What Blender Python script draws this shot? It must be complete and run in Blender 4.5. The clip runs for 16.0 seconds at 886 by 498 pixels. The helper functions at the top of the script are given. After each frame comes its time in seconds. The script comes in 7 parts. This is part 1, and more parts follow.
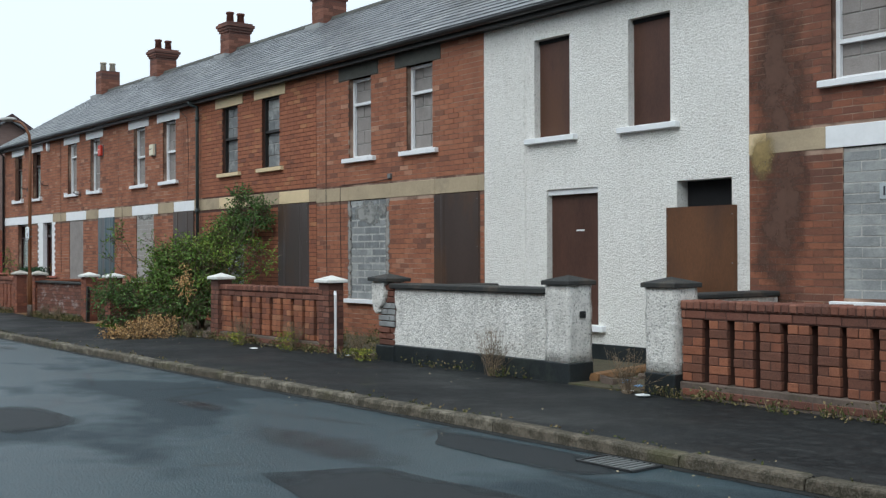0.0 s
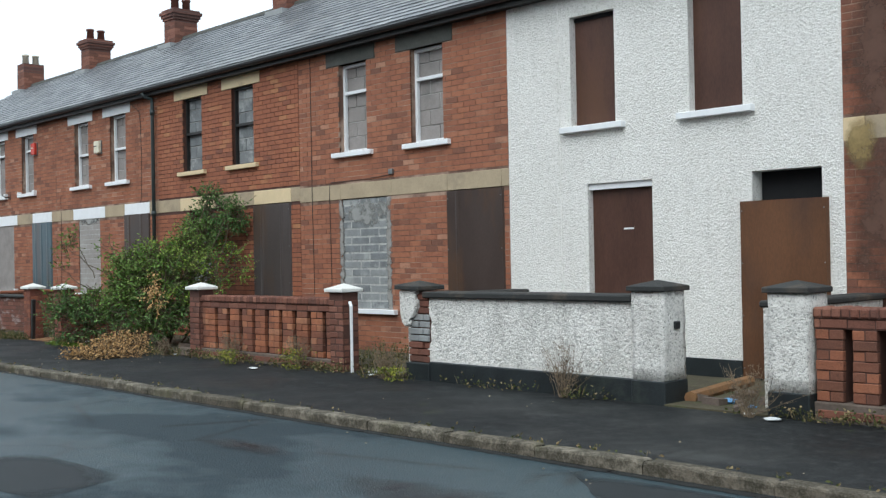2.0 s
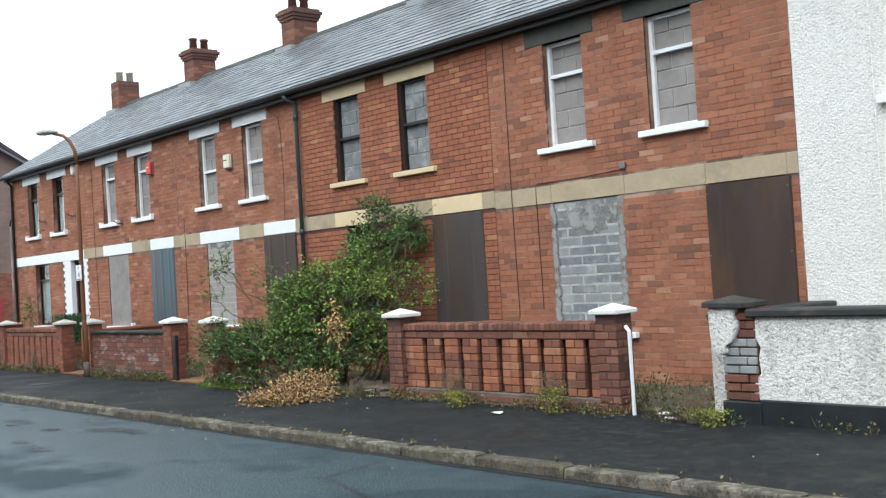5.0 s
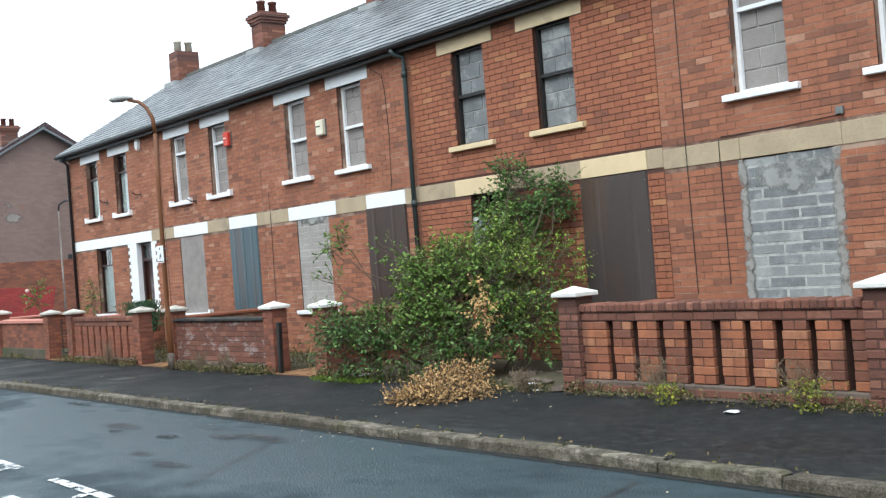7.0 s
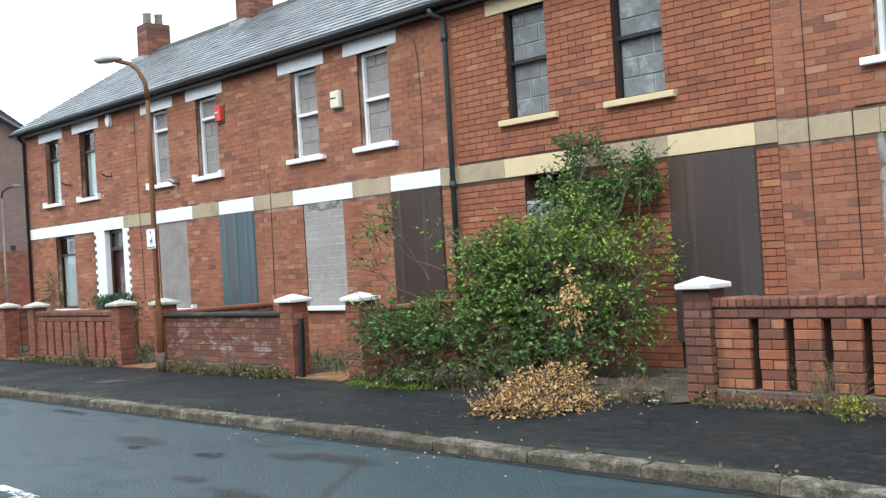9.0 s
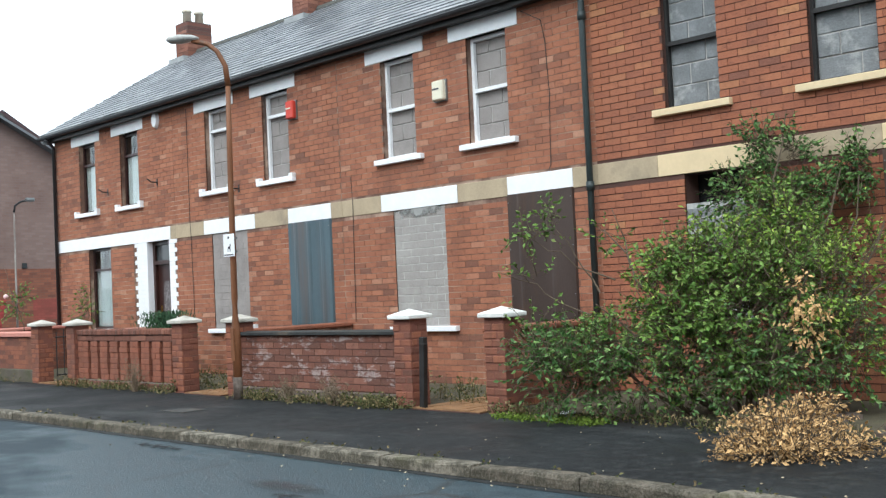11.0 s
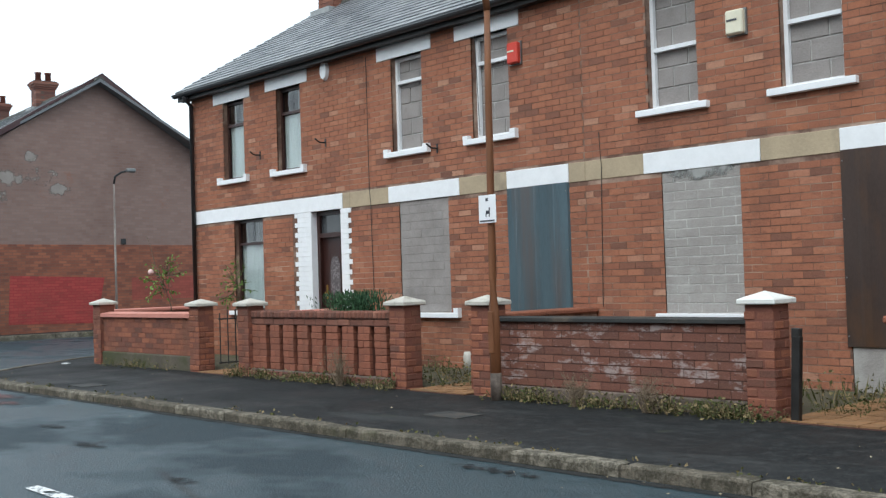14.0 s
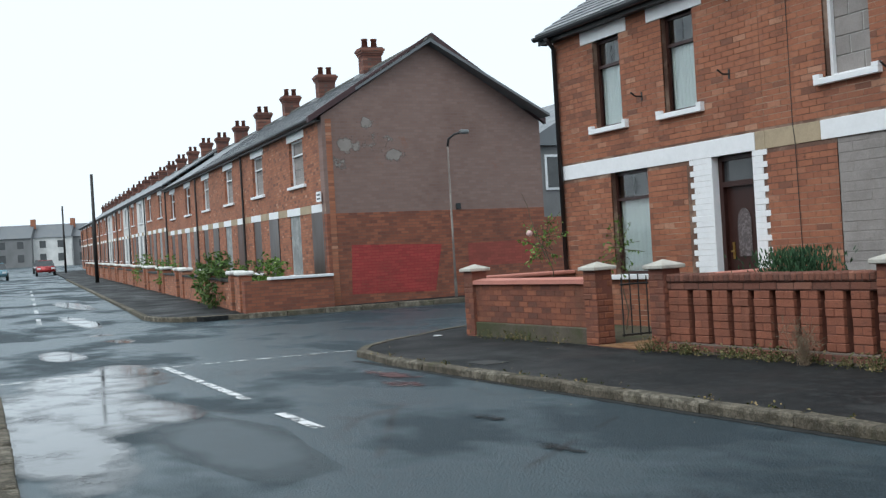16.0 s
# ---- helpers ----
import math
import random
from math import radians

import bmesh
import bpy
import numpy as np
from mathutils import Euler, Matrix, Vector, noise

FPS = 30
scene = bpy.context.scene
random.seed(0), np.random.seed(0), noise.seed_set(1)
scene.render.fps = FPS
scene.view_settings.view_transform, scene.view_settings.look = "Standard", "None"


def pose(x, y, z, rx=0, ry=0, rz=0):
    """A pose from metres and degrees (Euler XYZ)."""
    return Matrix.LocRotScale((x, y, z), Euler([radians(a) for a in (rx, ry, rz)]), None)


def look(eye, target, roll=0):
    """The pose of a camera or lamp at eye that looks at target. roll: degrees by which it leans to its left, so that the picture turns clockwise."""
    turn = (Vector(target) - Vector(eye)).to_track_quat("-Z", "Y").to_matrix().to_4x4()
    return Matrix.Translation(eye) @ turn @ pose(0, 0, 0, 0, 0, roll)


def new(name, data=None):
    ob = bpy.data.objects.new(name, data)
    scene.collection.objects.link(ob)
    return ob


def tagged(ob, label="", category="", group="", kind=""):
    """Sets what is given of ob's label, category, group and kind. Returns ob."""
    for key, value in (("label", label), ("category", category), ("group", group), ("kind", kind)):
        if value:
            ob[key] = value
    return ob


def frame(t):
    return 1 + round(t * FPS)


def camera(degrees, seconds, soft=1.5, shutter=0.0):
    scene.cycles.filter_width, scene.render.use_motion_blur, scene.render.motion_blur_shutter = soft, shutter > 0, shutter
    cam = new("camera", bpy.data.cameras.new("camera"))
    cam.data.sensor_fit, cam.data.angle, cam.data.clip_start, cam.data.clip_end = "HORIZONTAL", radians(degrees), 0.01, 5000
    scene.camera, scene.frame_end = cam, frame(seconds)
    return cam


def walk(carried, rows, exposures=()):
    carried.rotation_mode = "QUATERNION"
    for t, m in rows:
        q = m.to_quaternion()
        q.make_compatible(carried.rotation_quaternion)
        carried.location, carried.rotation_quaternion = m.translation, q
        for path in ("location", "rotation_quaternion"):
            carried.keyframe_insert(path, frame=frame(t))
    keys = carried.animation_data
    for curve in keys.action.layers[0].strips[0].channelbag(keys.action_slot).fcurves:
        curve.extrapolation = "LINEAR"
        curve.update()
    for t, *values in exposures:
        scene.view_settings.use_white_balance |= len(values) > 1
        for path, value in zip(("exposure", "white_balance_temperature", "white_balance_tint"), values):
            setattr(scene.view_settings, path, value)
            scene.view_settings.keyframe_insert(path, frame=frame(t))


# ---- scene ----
cam = camera(45.0, 16.0, soft=1.3)
PATH = [
    (0, (24.046, -9.948, 1.303), (22.485, -8.698, 1.316), -0.2),
    (0.5, (23.49, -9.958, 1.318), (22.049, -8.572, 1.27), 0.3),
    (1, (22.974, -9.973, 1.332), (21.546, -8.573, 1.359), -2.3),
    (1.5, (22.404, -10.012, 1.342), (20.981, -8.607, 1.355), -1.9),
    (2, (21.811, -10.043, 1.345), (20.367, -8.66, 1.359), -1.1),
    (2.5, (21.259, -10.078, 1.353), (19.766, -8.748, 1.355), -1.3),
    (3, (20.721, -10.11, 1.36), (19.249, -8.756, 1.373), -1.8),
    (3.5, (20.143, -10.132, 1.373), (18.657, -8.793, 1.388), -0.7),
    (3.7, (19.91, -10.13, 1.375), (18.435, -8.78, 1.409), -2.5),
    (5.8, (17.336, -9.911, 1.455), (15.832, -8.595, 1.508), -3.5),
    (6, (17.079, -9.896, 1.456), (15.566, -8.589, 1.507), -3.2),
    (6.5, (16.429, -9.869, 1.44), (14.883, -8.6, 1.454), -4.5),
    (7, (15.787, -9.847, 1.424), (14.255, -8.56, 1.441), -4.5),
    (7.5, (15.208, -9.809, 1.402), (13.69, -8.507, 1.394), -4.6),
    (8, (14.612, -9.798, 1.381), (13.087, -8.505, 1.36), -2.5),
    (8.2, (14.368, -9.782, 1.376), (12.861, -8.467, 1.356), -2.5),
    (10.3, (11.688, -9.547, 1.198), (10.306, -8.102, 1.243), -3.6),
    (10.5, (11.44, -9.538, 1.192), (10.058, -8.092, 1.215), -2.1),
    (11, (10.794, -9.537, 1.185), (9.374, -8.131, 1.261), -2.7),
    (11.5, (10.153, -9.552, 1.163), (8.733, -8.146, 1.245), -2.1),
    (12, (9.531, -9.569, 1.146), (8.093, -8.18, 1.214), -1.5),
    (12.5, (8.911, -9.609, 1.153), (7.443, -8.252, 1.218), -0.5),
    (13, (8.332, -9.616, 1.163), (6.866, -8.256, 1.237), -2.5),
    (13.5, (7.745, -9.663, 1.176), (6.254, -8.331, 1.242), -0.4),
    (14, (7.152, -9.66, 1.182), (5.685, -8.301, 1.237), -1.8),
    (14.5, (6.486, -9.669, 1.188), (4.932, -8.41, 1.224), -1.8),
    (15, (5.806, -9.698, 1.172), (4.131, -8.606, 1.187), -3.4),
    (15.5, (5.149, -9.684, 1.174), (3.406, -8.703, 1.152), -3.1),
    (16, (4.544, -9.626, 1.19), (2.769, -8.704, 1.202), -3.4),
]
walk(cam, [(t, look(eye, target, roll)) for t, eye, target, roll in PATH], [(t, stops, 6050.0, 5.0) for t, stops in ((0.0, -0.32), (0.5, -0.15), (1.0, -0.06), (1.5, -0.08), (3.5, 0.17), (6.0, 0.4), (8.0, 0.48), (10.5, 0.5), (11.5, 0.36), (12.5, 0.15), (14.5, 0.04), (15.5, -0.03), (16.0, -0.22))])

# ---- light: a bright overcast sky and a wide weak sun ----
world = bpy.data.worlds.new("overcast")
scene.world = world
world.use_nodes = True
wn, wl = world.node_tree.nodes, world.node_tree.links
sky = wn.new("ShaderNodeTexSky")
sky.sky_type, sky.sun_disc = "NISHITA", False
sky.sun_elevation, sky.sun_rotation = radians(49), radians(196)
sky_gain = wn.new("ShaderNodeVectorMath")
sky_gain.operation = "SCALE"
sky_gain.inputs[3].default_value = 0.05
cloud = wn.new("ShaderNodeMix")
cloud.data_type = "RGBA"
cloud.inputs[0].default_value = 0.86
cloud.inputs[7].default_value = (1.34, 1.42, 1.49, 1)
wl.new(sky.outputs[0], sky_gain.inputs[0])
wl.new(sky_gain.outputs[0], cloud.inputs[6])
wl.new(cloud.outputs[2], wn["Background"].inputs[0])
wn["Background"].inputs[1].default_value = 1.0
sun_data = bpy.data.lights.new("sun", "SUN")
sun_data.energy, sun_data.angle, sun_data.color = 2.1, radians(50), (1.0, 0.98, 0.95)
sun = new("sun", sun_data)
sun.matrix_world = look((8, -11, 13.5), (4, 0, 0))

# ---- materials ----


class Nodes:
    """A short way to write a node material."""

    def __init__(self, name):
        self.mat = bpy.data.materials.new(name)
        self.mat.use_nodes = True
        self.n, self.l = self.mat.node_tree.nodes, self.mat.node_tree.links
        self.bsdf = self.n["Principled BSDF"]
        self.pos = self.n.new("ShaderNodeNewGeometry").outputs["Position"]

    def put(self, value, socket):
        if hasattr(value, "is_linked"):
            self.l.new(value, socket)
        else:
            socket.default_value = value

    def noise(self, scale, detail=3.0, rough=0.55, stretch=None, seed=0.0):
        v = self.pos
        if stretch or seed:
            mp = self.n.new("ShaderNodeMapping")
            self.l.new(v, mp.inputs[0])
            mp.inputs[1].default_value = (seed, seed * 1.7, seed * 0.6)
            mp.inputs[3].default_value = stretch or (1, 1, 1)
            v = mp.outputs[0]
        t = self.n.new("ShaderNodeTexNoise")
        self.l.new(v, t.inputs["Vector"])
        t.inputs["Scale"].default_value, t.inputs["Detail"].default_value, t.inputs["Roughness"].default_value = scale, detail, rough
        return t.outputs[0]

    def voronoi(self, scale, feature="F1", stretch=None):
        v = self.pos
        if stretch:
            mp = self.n.new("ShaderNodeMapping")
            self.l.new(v, mp.inputs[0])
            mp.inputs[3].default_value = stretch
            v = mp.outputs[0]
        t = self.n.new("ShaderNodeTexVoronoi")
        t.feature = feature
        self.l.new(v, t.inputs["Vector"])
        t.inputs["Scale"].default_value = scale
        return t.outputs[0]

    def ramp(self, fac, *stops):
        r = self.n.new("ShaderNodeValToRGB")
        e = r.color_ramp.elements
        while len(e) < len(stops):
            e.new(0.5)
        for el, (p, c) in zip(e, stops):
            el.position = p
            el.color = (*c, 1) if isinstance(c, tuple) else (c, c, c, 1)
        self.l.new(fac, r.inputs[0])
        return r.outputs[0]

    def mix(self, fac, a, b, blend="MIX"):
        m = self.n.new("ShaderNodeMix")
        m.data_type, m.blend_type = "RGBA", blend
        for s, v in ((m.inputs[0], fac), (m.inputs[6], a), (m.inputs[7], b)):
            self.put((*v, 1) if isinstance(v, tuple) and len(v) == 3 else v, s)
        return m.outputs[2]

    def math(self, op, a, b):
        m = self.n.new("ShaderNodeMath")
        m.operation = op
        self.put(a, m.inputs[0]), self.put(b, m.inputs[1])
        return m.outputs[0]

    def random(self, island):
        if island:
            return self.n.new("ShaderNodeNewGeometry").outputs["Random Per Island"]
        return self.n.new("ShaderNodeObjectInfo").outputs["Random"]

    def bump(self, height, strength, distance):
        b = self.n.new("ShaderNodeBump")
        b.inputs["Strength"].default_value, b.inputs["Distance"].default_value = strength, distance
        self.l.new(height, b.inputs["Height"])
        if self.bsdf.inputs["Normal"].is_linked:
            self.l.new(self.bsdf.inputs["Normal"].links[0].from_socket, b.inputs["Normal"])
        self.l.new(b.outputs[0], self.bsdf.inputs["Normal"])

    def done(self, color, rough=0.8, metal=0.0, spec=0.5):
        self.put((*color, 1) if isinstance(color, tuple) and len(color) == 3 else color, self.bsdf.inputs["Base Color"])
        self.put(rough, self.bsdf.inputs["Roughness"])
        self.bsdf.inputs["Metallic"].default_value = metal
        self.bsdf.inputs["Specular IOR Level"].default_value = spec
        return self.mat


def plain(name, color, rough=0.7, var=0.25, scale=5.0, grain=60.0, bump=0.15, metal=0.0, spec=0.4, dirt=None, dirt_at=(0.55, 0.75), stretch=None, seed=0.0):
    """Paint, stone, wood or metal: two scales of variation, fine relief and, where given, patches of dirt."""
    k = Nodes(name)
    big, fine = k.noise(scale, 4, 0.6, stretch, seed), k.noise(grain, 3, 0.6, stretch)
    lo, hi = tuple(c * (1 - var) for c in color), tuple(min(1, c * (1 + var)) for c in color)
    c = k.ramp(big, (0.3, lo), (0.7, hi))
    c = k.mix(0.35, c, k.ramp(fine, (0.3, lo), (0.7, hi)))
    if dirt:
        c = k.mix(k.ramp(k.noise(scale * 0.7, 5, 0.65, stretch, seed + 3), (dirt_at[0], 0.0), (dirt_at[1], 1.0)), c, dirt)
    if bump:
        k.bump(fine, bump, 0.01)
    return k.done(c, k.ramp(big, (0.3, max(0.05, rough - 0.08)), (0.7, min(1, rough + 0.08))), metal, spec)


def brick_mat(name, stops, island, soot=0.35, bump=0.5, rough=0.85, lime=0.0):
    """Fired clay: each brick has its own shade; soot and lime streaks run over them all."""
    k = Nodes(name)
    c = k.ramp(k.random(island), *stops)
    big, fine = k.noise(0.9, 4, 0.65), k.noise(90, 4, 0.7)
    c = k.mix(k.ramp(big, (0.5, 0.0), (0.72, soot)), c, (0.07, 0.04, 0.032))
    c = k.mix(k.ramp(k.noise(13, 4, 0.7), (0.48, 0.0), (0.7, 0.4)), c, (0.14, 0.058, 0.04))
    streak = k.noise(1.5, 5, 0.7, (1.6, 1.6, 0.3), 2.0)
    c = k.mix(k.ramp(streak, (0.52, 0.0), (0.7, soot * 1.1)), c, (0.085, 0.047, 0.036))
    c = k.mix(k.ramp(k.noise(0.55, 4, 0.6, None, 9.0), (0.52, 0.0), (0.7, 0.3)), c, (0.38, 0.135, 0.06))
    c = k.mix(k.ramp(k.noise(2.3, 5, 0.7, seed=5), (0.62, 0.0), (0.78, 0.22)), c, (0.42, 0.3, 0.23))
    c = k.mix(0.3, c, k.ramp(fine, (0.3, (0.12, 0.05, 0.033)), (0.7, (0.4, 0.18, 0.11))), "MIX")
    chips = k.noise(15, 5, 0.75, (0.55, 0.55, 1.9), 11.0)
    c = k.mix(k.ramp(chips, (0.58, 0.0), (0.68, 0.55)), c, (0.075, 0.037, 0.03))
    if lime:
        c = k.mix(k.ramp(k.noise(5.5, 5, 0.75, (0.7, 0.7, 1.5), 7.0), (0.54, 0.0), (0.64, lime)), c, (0.42, 0.36, 0.34))
    k.bump(fine, bump, 0.004)
    k.bump(k.noise(25, 3, 0.6), 0.5, 0.008)
    return k.done(c, rough, 0, 0.3)


def brick_wall_mat(name, axis, stops, mortar, course=0.076, size=0.222):
    """Brickwork far off, on a wall that runs along x or y."""
    k = Nodes(name)
    sep = k.n.new("ShaderNodeSeparateXYZ")
    k.l.new(k.pos, sep.inputs[0])
    com = k.n.new("ShaderNodeCombineXYZ")
    k.l.new(sep.outputs[axis], com.inputs[0])
    k.l.new(sep.outputs[2], com.inputs[1])
    b = k.n.new("ShaderNodeTexBrick")
    k.l.new(com.outputs[0], b.inputs["Vector"])
    b.inputs["Scale"].default_value, b.inputs["Mortar Size"].default_value = 1.0, 0.006
    b.inputs["Brick Width"].default_value, b.inputs["Row Height"].default_value = size, course
    b.inputs["Color1"].default_value, b.inputs["Color2"].default_value = (0, 0, 0, 1), (1, 1, 1, 1)
    c = k.ramp(b.outputs[0], *stops)
    big = k.noise(0.7, 5, 0.65)
    c = k.mix(k.ramp(big, (0.5, 0.0), (0.75, 0.45)), c, (0.075, 0.042, 0.034))
    c = k.mix(k.ramp(k.noise(40, 4, 0.7), (0.35, 0.0), (0.7, 0.35)), c, (0.3, 0.13, 0.08))
    c = k.mix(b.outputs[1], c, mortar)
    k.bump(b.outputs[1], -0.5, 0.006)
    return k.done(c, 0.85, 0, 0.3), k


RED = ((0.0, (0.14, 0.068, 0.05)), (0.14, (0.295, 0.113, 0.066)), (0.5, (0.35, 0.135, 0.075)), (0.85, (0.4, 0.158, 0.085)), (0.95, (0.43, 0.19, 0.115)), (1.0, (0.52, 0.29, 0.19)))
ORANGE = ((0.0, (0.17, 0.07, 0.05)), (0.1, (0.29, 0.1, 0.055)), (0.5, (0.34, 0.12, 0.062)), (0.88, (0.38, 0.14, 0.072)), (1.0, (0.46, 0.22, 0.1)))
PLUM = ((0.0, (0.06, 0.034, 0.033)), (0.4, (0.115, 0.05, 0.042)), (0.75, (0.15, 0.06, 0.046)), (1.0, (0.27, 0.13, 0.095)))
M_RED = brick_mat("red_brick", RED, False), brick_mat("red_brick_rest", RED, True)
M_ORANGE = brick_mat("orange_brick", ORANGE, False, 0.2), brick_mat("orange_brick_rest", ORANGE, True, 0.2)
M_PLUM = brick_mat("plum_brick", PLUM, False, 0.4), brick_mat("plum_brick_rest", PLUM, True, 0.4)
M_PLUM_SALT = brick_mat("salted_plum_brick", PLUM, False, 0.4, lime=0.65), brick_mat("salted_plum_brick_rest", PLUM, True, 0.4, lime=0.65)
SOOTY = ((0.0, (0.075, 0.04, 0.035)), (0.3, (0.16, 0.06, 0.042)), (0.7, (0.23, 0.083, 0.05)), (1.0, (0.3, 0.115, 0.065)))
M_DAMP = brick_mat("damp_brick", SOOTY, False, 0.9), brick_mat("damp_brick_rest", SOOTY, True, 0.9)
WALL = ((0.0, (0.075, 0.038, 0.034)), (0.25, (0.15, 0.056, 0.042)), (0.6, (0.23, 0.08, 0.048)), (1.0, (0.33, 0.12, 0.065)))
M_GARDEN = brick_mat("garden_brick", WALL, False, 0.75), brick_mat("garden_brick_rest", WALL, True, 0.75)
BURNT = ((0.0, (0.1, 0.046, 0.038)), (0.16, (0.2, 0.075, 0.048)), (0.5, (0.36, 0.125, 0.06)), (0.8, (0.44, 0.165, 0.078)), (1.0, (0.5, 0.24, 0.13)))
M_BALUSTER = brick_mat("baluster_brick", BURNT, False, 0.85), None
M_WET_BALUSTER = brick_mat("wet_baluster_brick", ((0.0, (0.055, 0.03, 0.026)), (0.3, (0.11, 0.047, 0.034)), (0.65, (0.22, 0.078, 0.044)), (1.0, (0.36, 0.14, 0.074))), False, 1.0), None
M_SMOOTH = brick_mat("painted_baluster", ((0.0, (0.2, 0.07, 0.045)), (1.0, (0.29, 0.1, 0.06))), False, 0.5, 0.3), None
M_SMOOTH_JOINT = plain("painted_joint", (0.17, 0.065, 0.045), 0.85, 0.3, 2.0, 40, dirt=(0.08, 0.05, 0.035))
M_MORTAR = plain("lime_mortar", (0.14, 0.08, 0.058), 0.9, 0.4, 2.0, 40, dirt=(0.4, 0.28, 0.21), dirt_at=(0.46, 0.62))
M_MORTAR_PALE = plain("pale_mortar", (0.15, 0.085, 0.06), 0.9, 0.4, 2.0, 40, dirt=(0.42, 0.3, 0.22), dirt_at=(0.5, 0.66))
M_MORTAR_DARK = plain("dark_mortar", (0.085, 0.042, 0.032), 0.9, 0.3, 2.0, 40)
M_WHITE = plain("white_paint", (0.8, 0.81, 0.82), 0.55, 0.06, 6, 30, 0.1, dirt=(0.35, 0.31, 0.27), dirt_at=(0.66, 0.84))
M_CREAM = plain("cream_paint", (0.66, 0.52, 0.32), 0.6, 0.08, 4, 30, 0.1, dirt=(0.4, 0.3, 0.2), dirt_at=(0.62, 0.85))
M_STONE = plain("sandstone", (0.4, 0.32, 0.215), 0.85, 0.18, 2.5, 45, 0.35, dirt=(0.2, 0.17, 0.13), dirt_at=(0.55, 0.8))
M_SLATE_LINTEL = plain("sooty_stone", (0.075, 0.075, 0.066), 0.8, 0.35, 4, 40, 0.3)
M_JOINT_WIDE = plain("smeared_block_mortar", (0.42, 0.42, 0.4), 0.92, 0.3, 7, 40, 0.8, dirt=(0.24, 0.25, 0.25), dirt_at=(0.5, 0.65))
M_BLOCK_WARM = plain("taupe_block", (0.28, 0.255, 0.24), 0.9, 0.25, 3, 55, 0.6, dirt=(0.2, 0.185, 0.175))
M_BLOCK_DARK = plain("dark_block", (0.19, 0.2, 0.205), 0.9, 0.35, 4, 50, 0.7, dirt=(0.36, 0.37, 0.36), dirt_at=(0.52, 0.64))
M_BLOCK = plain("concrete_block", (0.25, 0.26, 0.26), 0.9, 0.3, 3, 55, 0.6, dirt=(0.36, 0.37, 0.36), dirt_at=(0.5, 0.62))
M_BLOCK_PALE = plain("pale_block", (0.315, 0.292, 0.272), 0.9, 0.2, 3, 55, 0.6, dirt=(0.4, 0.385, 0.36), dirt_at=(0.5, 0.7))
M_JOINT = plain("block_mortar", (0.42, 0.405, 0.385), 0.92, 0.35, 5, 40, 0.6)
M_UPVC = plain("white_frame", (0.78, 0.79, 0.8), 0.4, 0.06, 6, 20, 0.03, dirt=(0.45, 0.42, 0.38), dirt_at=(0.65, 0.85))
M_BLACK_WOOD = plain("black_frame", (0.02, 0.019, 0.018), 0.5, 0.4, 6, 50, 0.2)
M_BROWN_WOOD = plain("brown_frame", (0.036, 0.014, 0.011), 0.35, 0.25, 5, 40, 0.08, stretch=(4, 4, 0.6))
M_IRON = plain("black_iron", (0.022, 0.024, 0.026), 0.42, 0.4, 8, 70, 0.15)
M_GREEN_PIPE = plain("dark_green_pipe", (0.03, 0.042, 0.042), 0.45, 0.35, 4, 50, 0.1)
M_PIPE_BLACK = plain("black_pipe", (0.02, 0.019, 0.02), 0.4, 0.3, 4, 50, 0.1)
M_STEEL = plain("brown_steel_sheet", (0.066, 0.047, 0.04), 0.42, 0.25, 1.3, 50, 0.05, 0.25, dirt=(0.125, 0.062, 0.028), dirt_at=(0.54, 0.8), stretch=(1.6, 1.6, 0.5))
M_STEEL_GREY = plain("dark_steel_sheet", (0.085, 0.07, 0.066), 0.4, 0.2, 1.2, 50, 0.05, 0.25, dirt=(0.12, 0.07, 0.04), dirt_at=(0.52, 0.8), stretch=(1.6, 1.6, 0.5))
M_STEEL_RED = plain("red_brown_sheet", (0.078, 0.036, 0.025), 0.5, 0.4, 1.8, 50, 0.05, 0.15, dirt=(0.105, 0.05, 0.026), dirt_at=(0.5, 0.75), stretch=(1.5, 1.5, 0.4))
M_STEEL_RUST = plain("rusty_sheet", (0.125, 0.056, 0.026), 0.55, 0.35, 1.3, 50, 0.08, 0.2, dirt=(0.06, 0.036, 0.028), dirt_at=(0.45, 0.7), stretch=(1.4, 1.4, 0.5))
M_STEEL_BLUE = plain("blue_grey_sheet", (0.085, 0.125, 0.145), 0.42, 0.25, 1.5, 50, 0.05, 0.25, dirt=(0.11, 0.105, 0.105), dirt_at=(0.48, 0.66), stretch=(2.2, 2.2, 0.2))
M_CURTAIN = plain("net_curtain", (0.68, 0.75, 0.72), 0.9, 0.12, 3, 60, 0.2, stretch=(6, 6, 0.4))
M_COPING = plain("dark_coping", (0.032, 0.033, 0.032), 0.75, 0.35, 4, 50, 0.4, dirt=(0.085, 0.07, 0.055), dirt_at=(0.52, 0.68))
M_BLACK_PAINT = plain("black_masonry_paint", (0.017, 0.022, 0.024), 0.5, 0.35, 3, 40, 0.3, dirt=(0.05, 0.06, 0.05))
M_CAP = plain("white_cap", (0.72, 0.72, 0.68), 0.7, 0.12, 7, 45, 0.3, dirt=(0.3, 0.27, 0.2), dirt_at=(0.58, 0.8))
M_CAP_STONE = plain("grey_cap", (0.5, 0.475, 0.42), 0.8, 0.2, 7, 45, 0.4, dirt=(0.14, 0.12, 0.08), dirt_at=(0.55, 0.8))
M_PLINTH = plain("wall_plinth", (0.13, 0.1, 0.082), 0.9, 0.35, 3, 40, 0.4, dirt=(0.055, 0.05, 0.032))
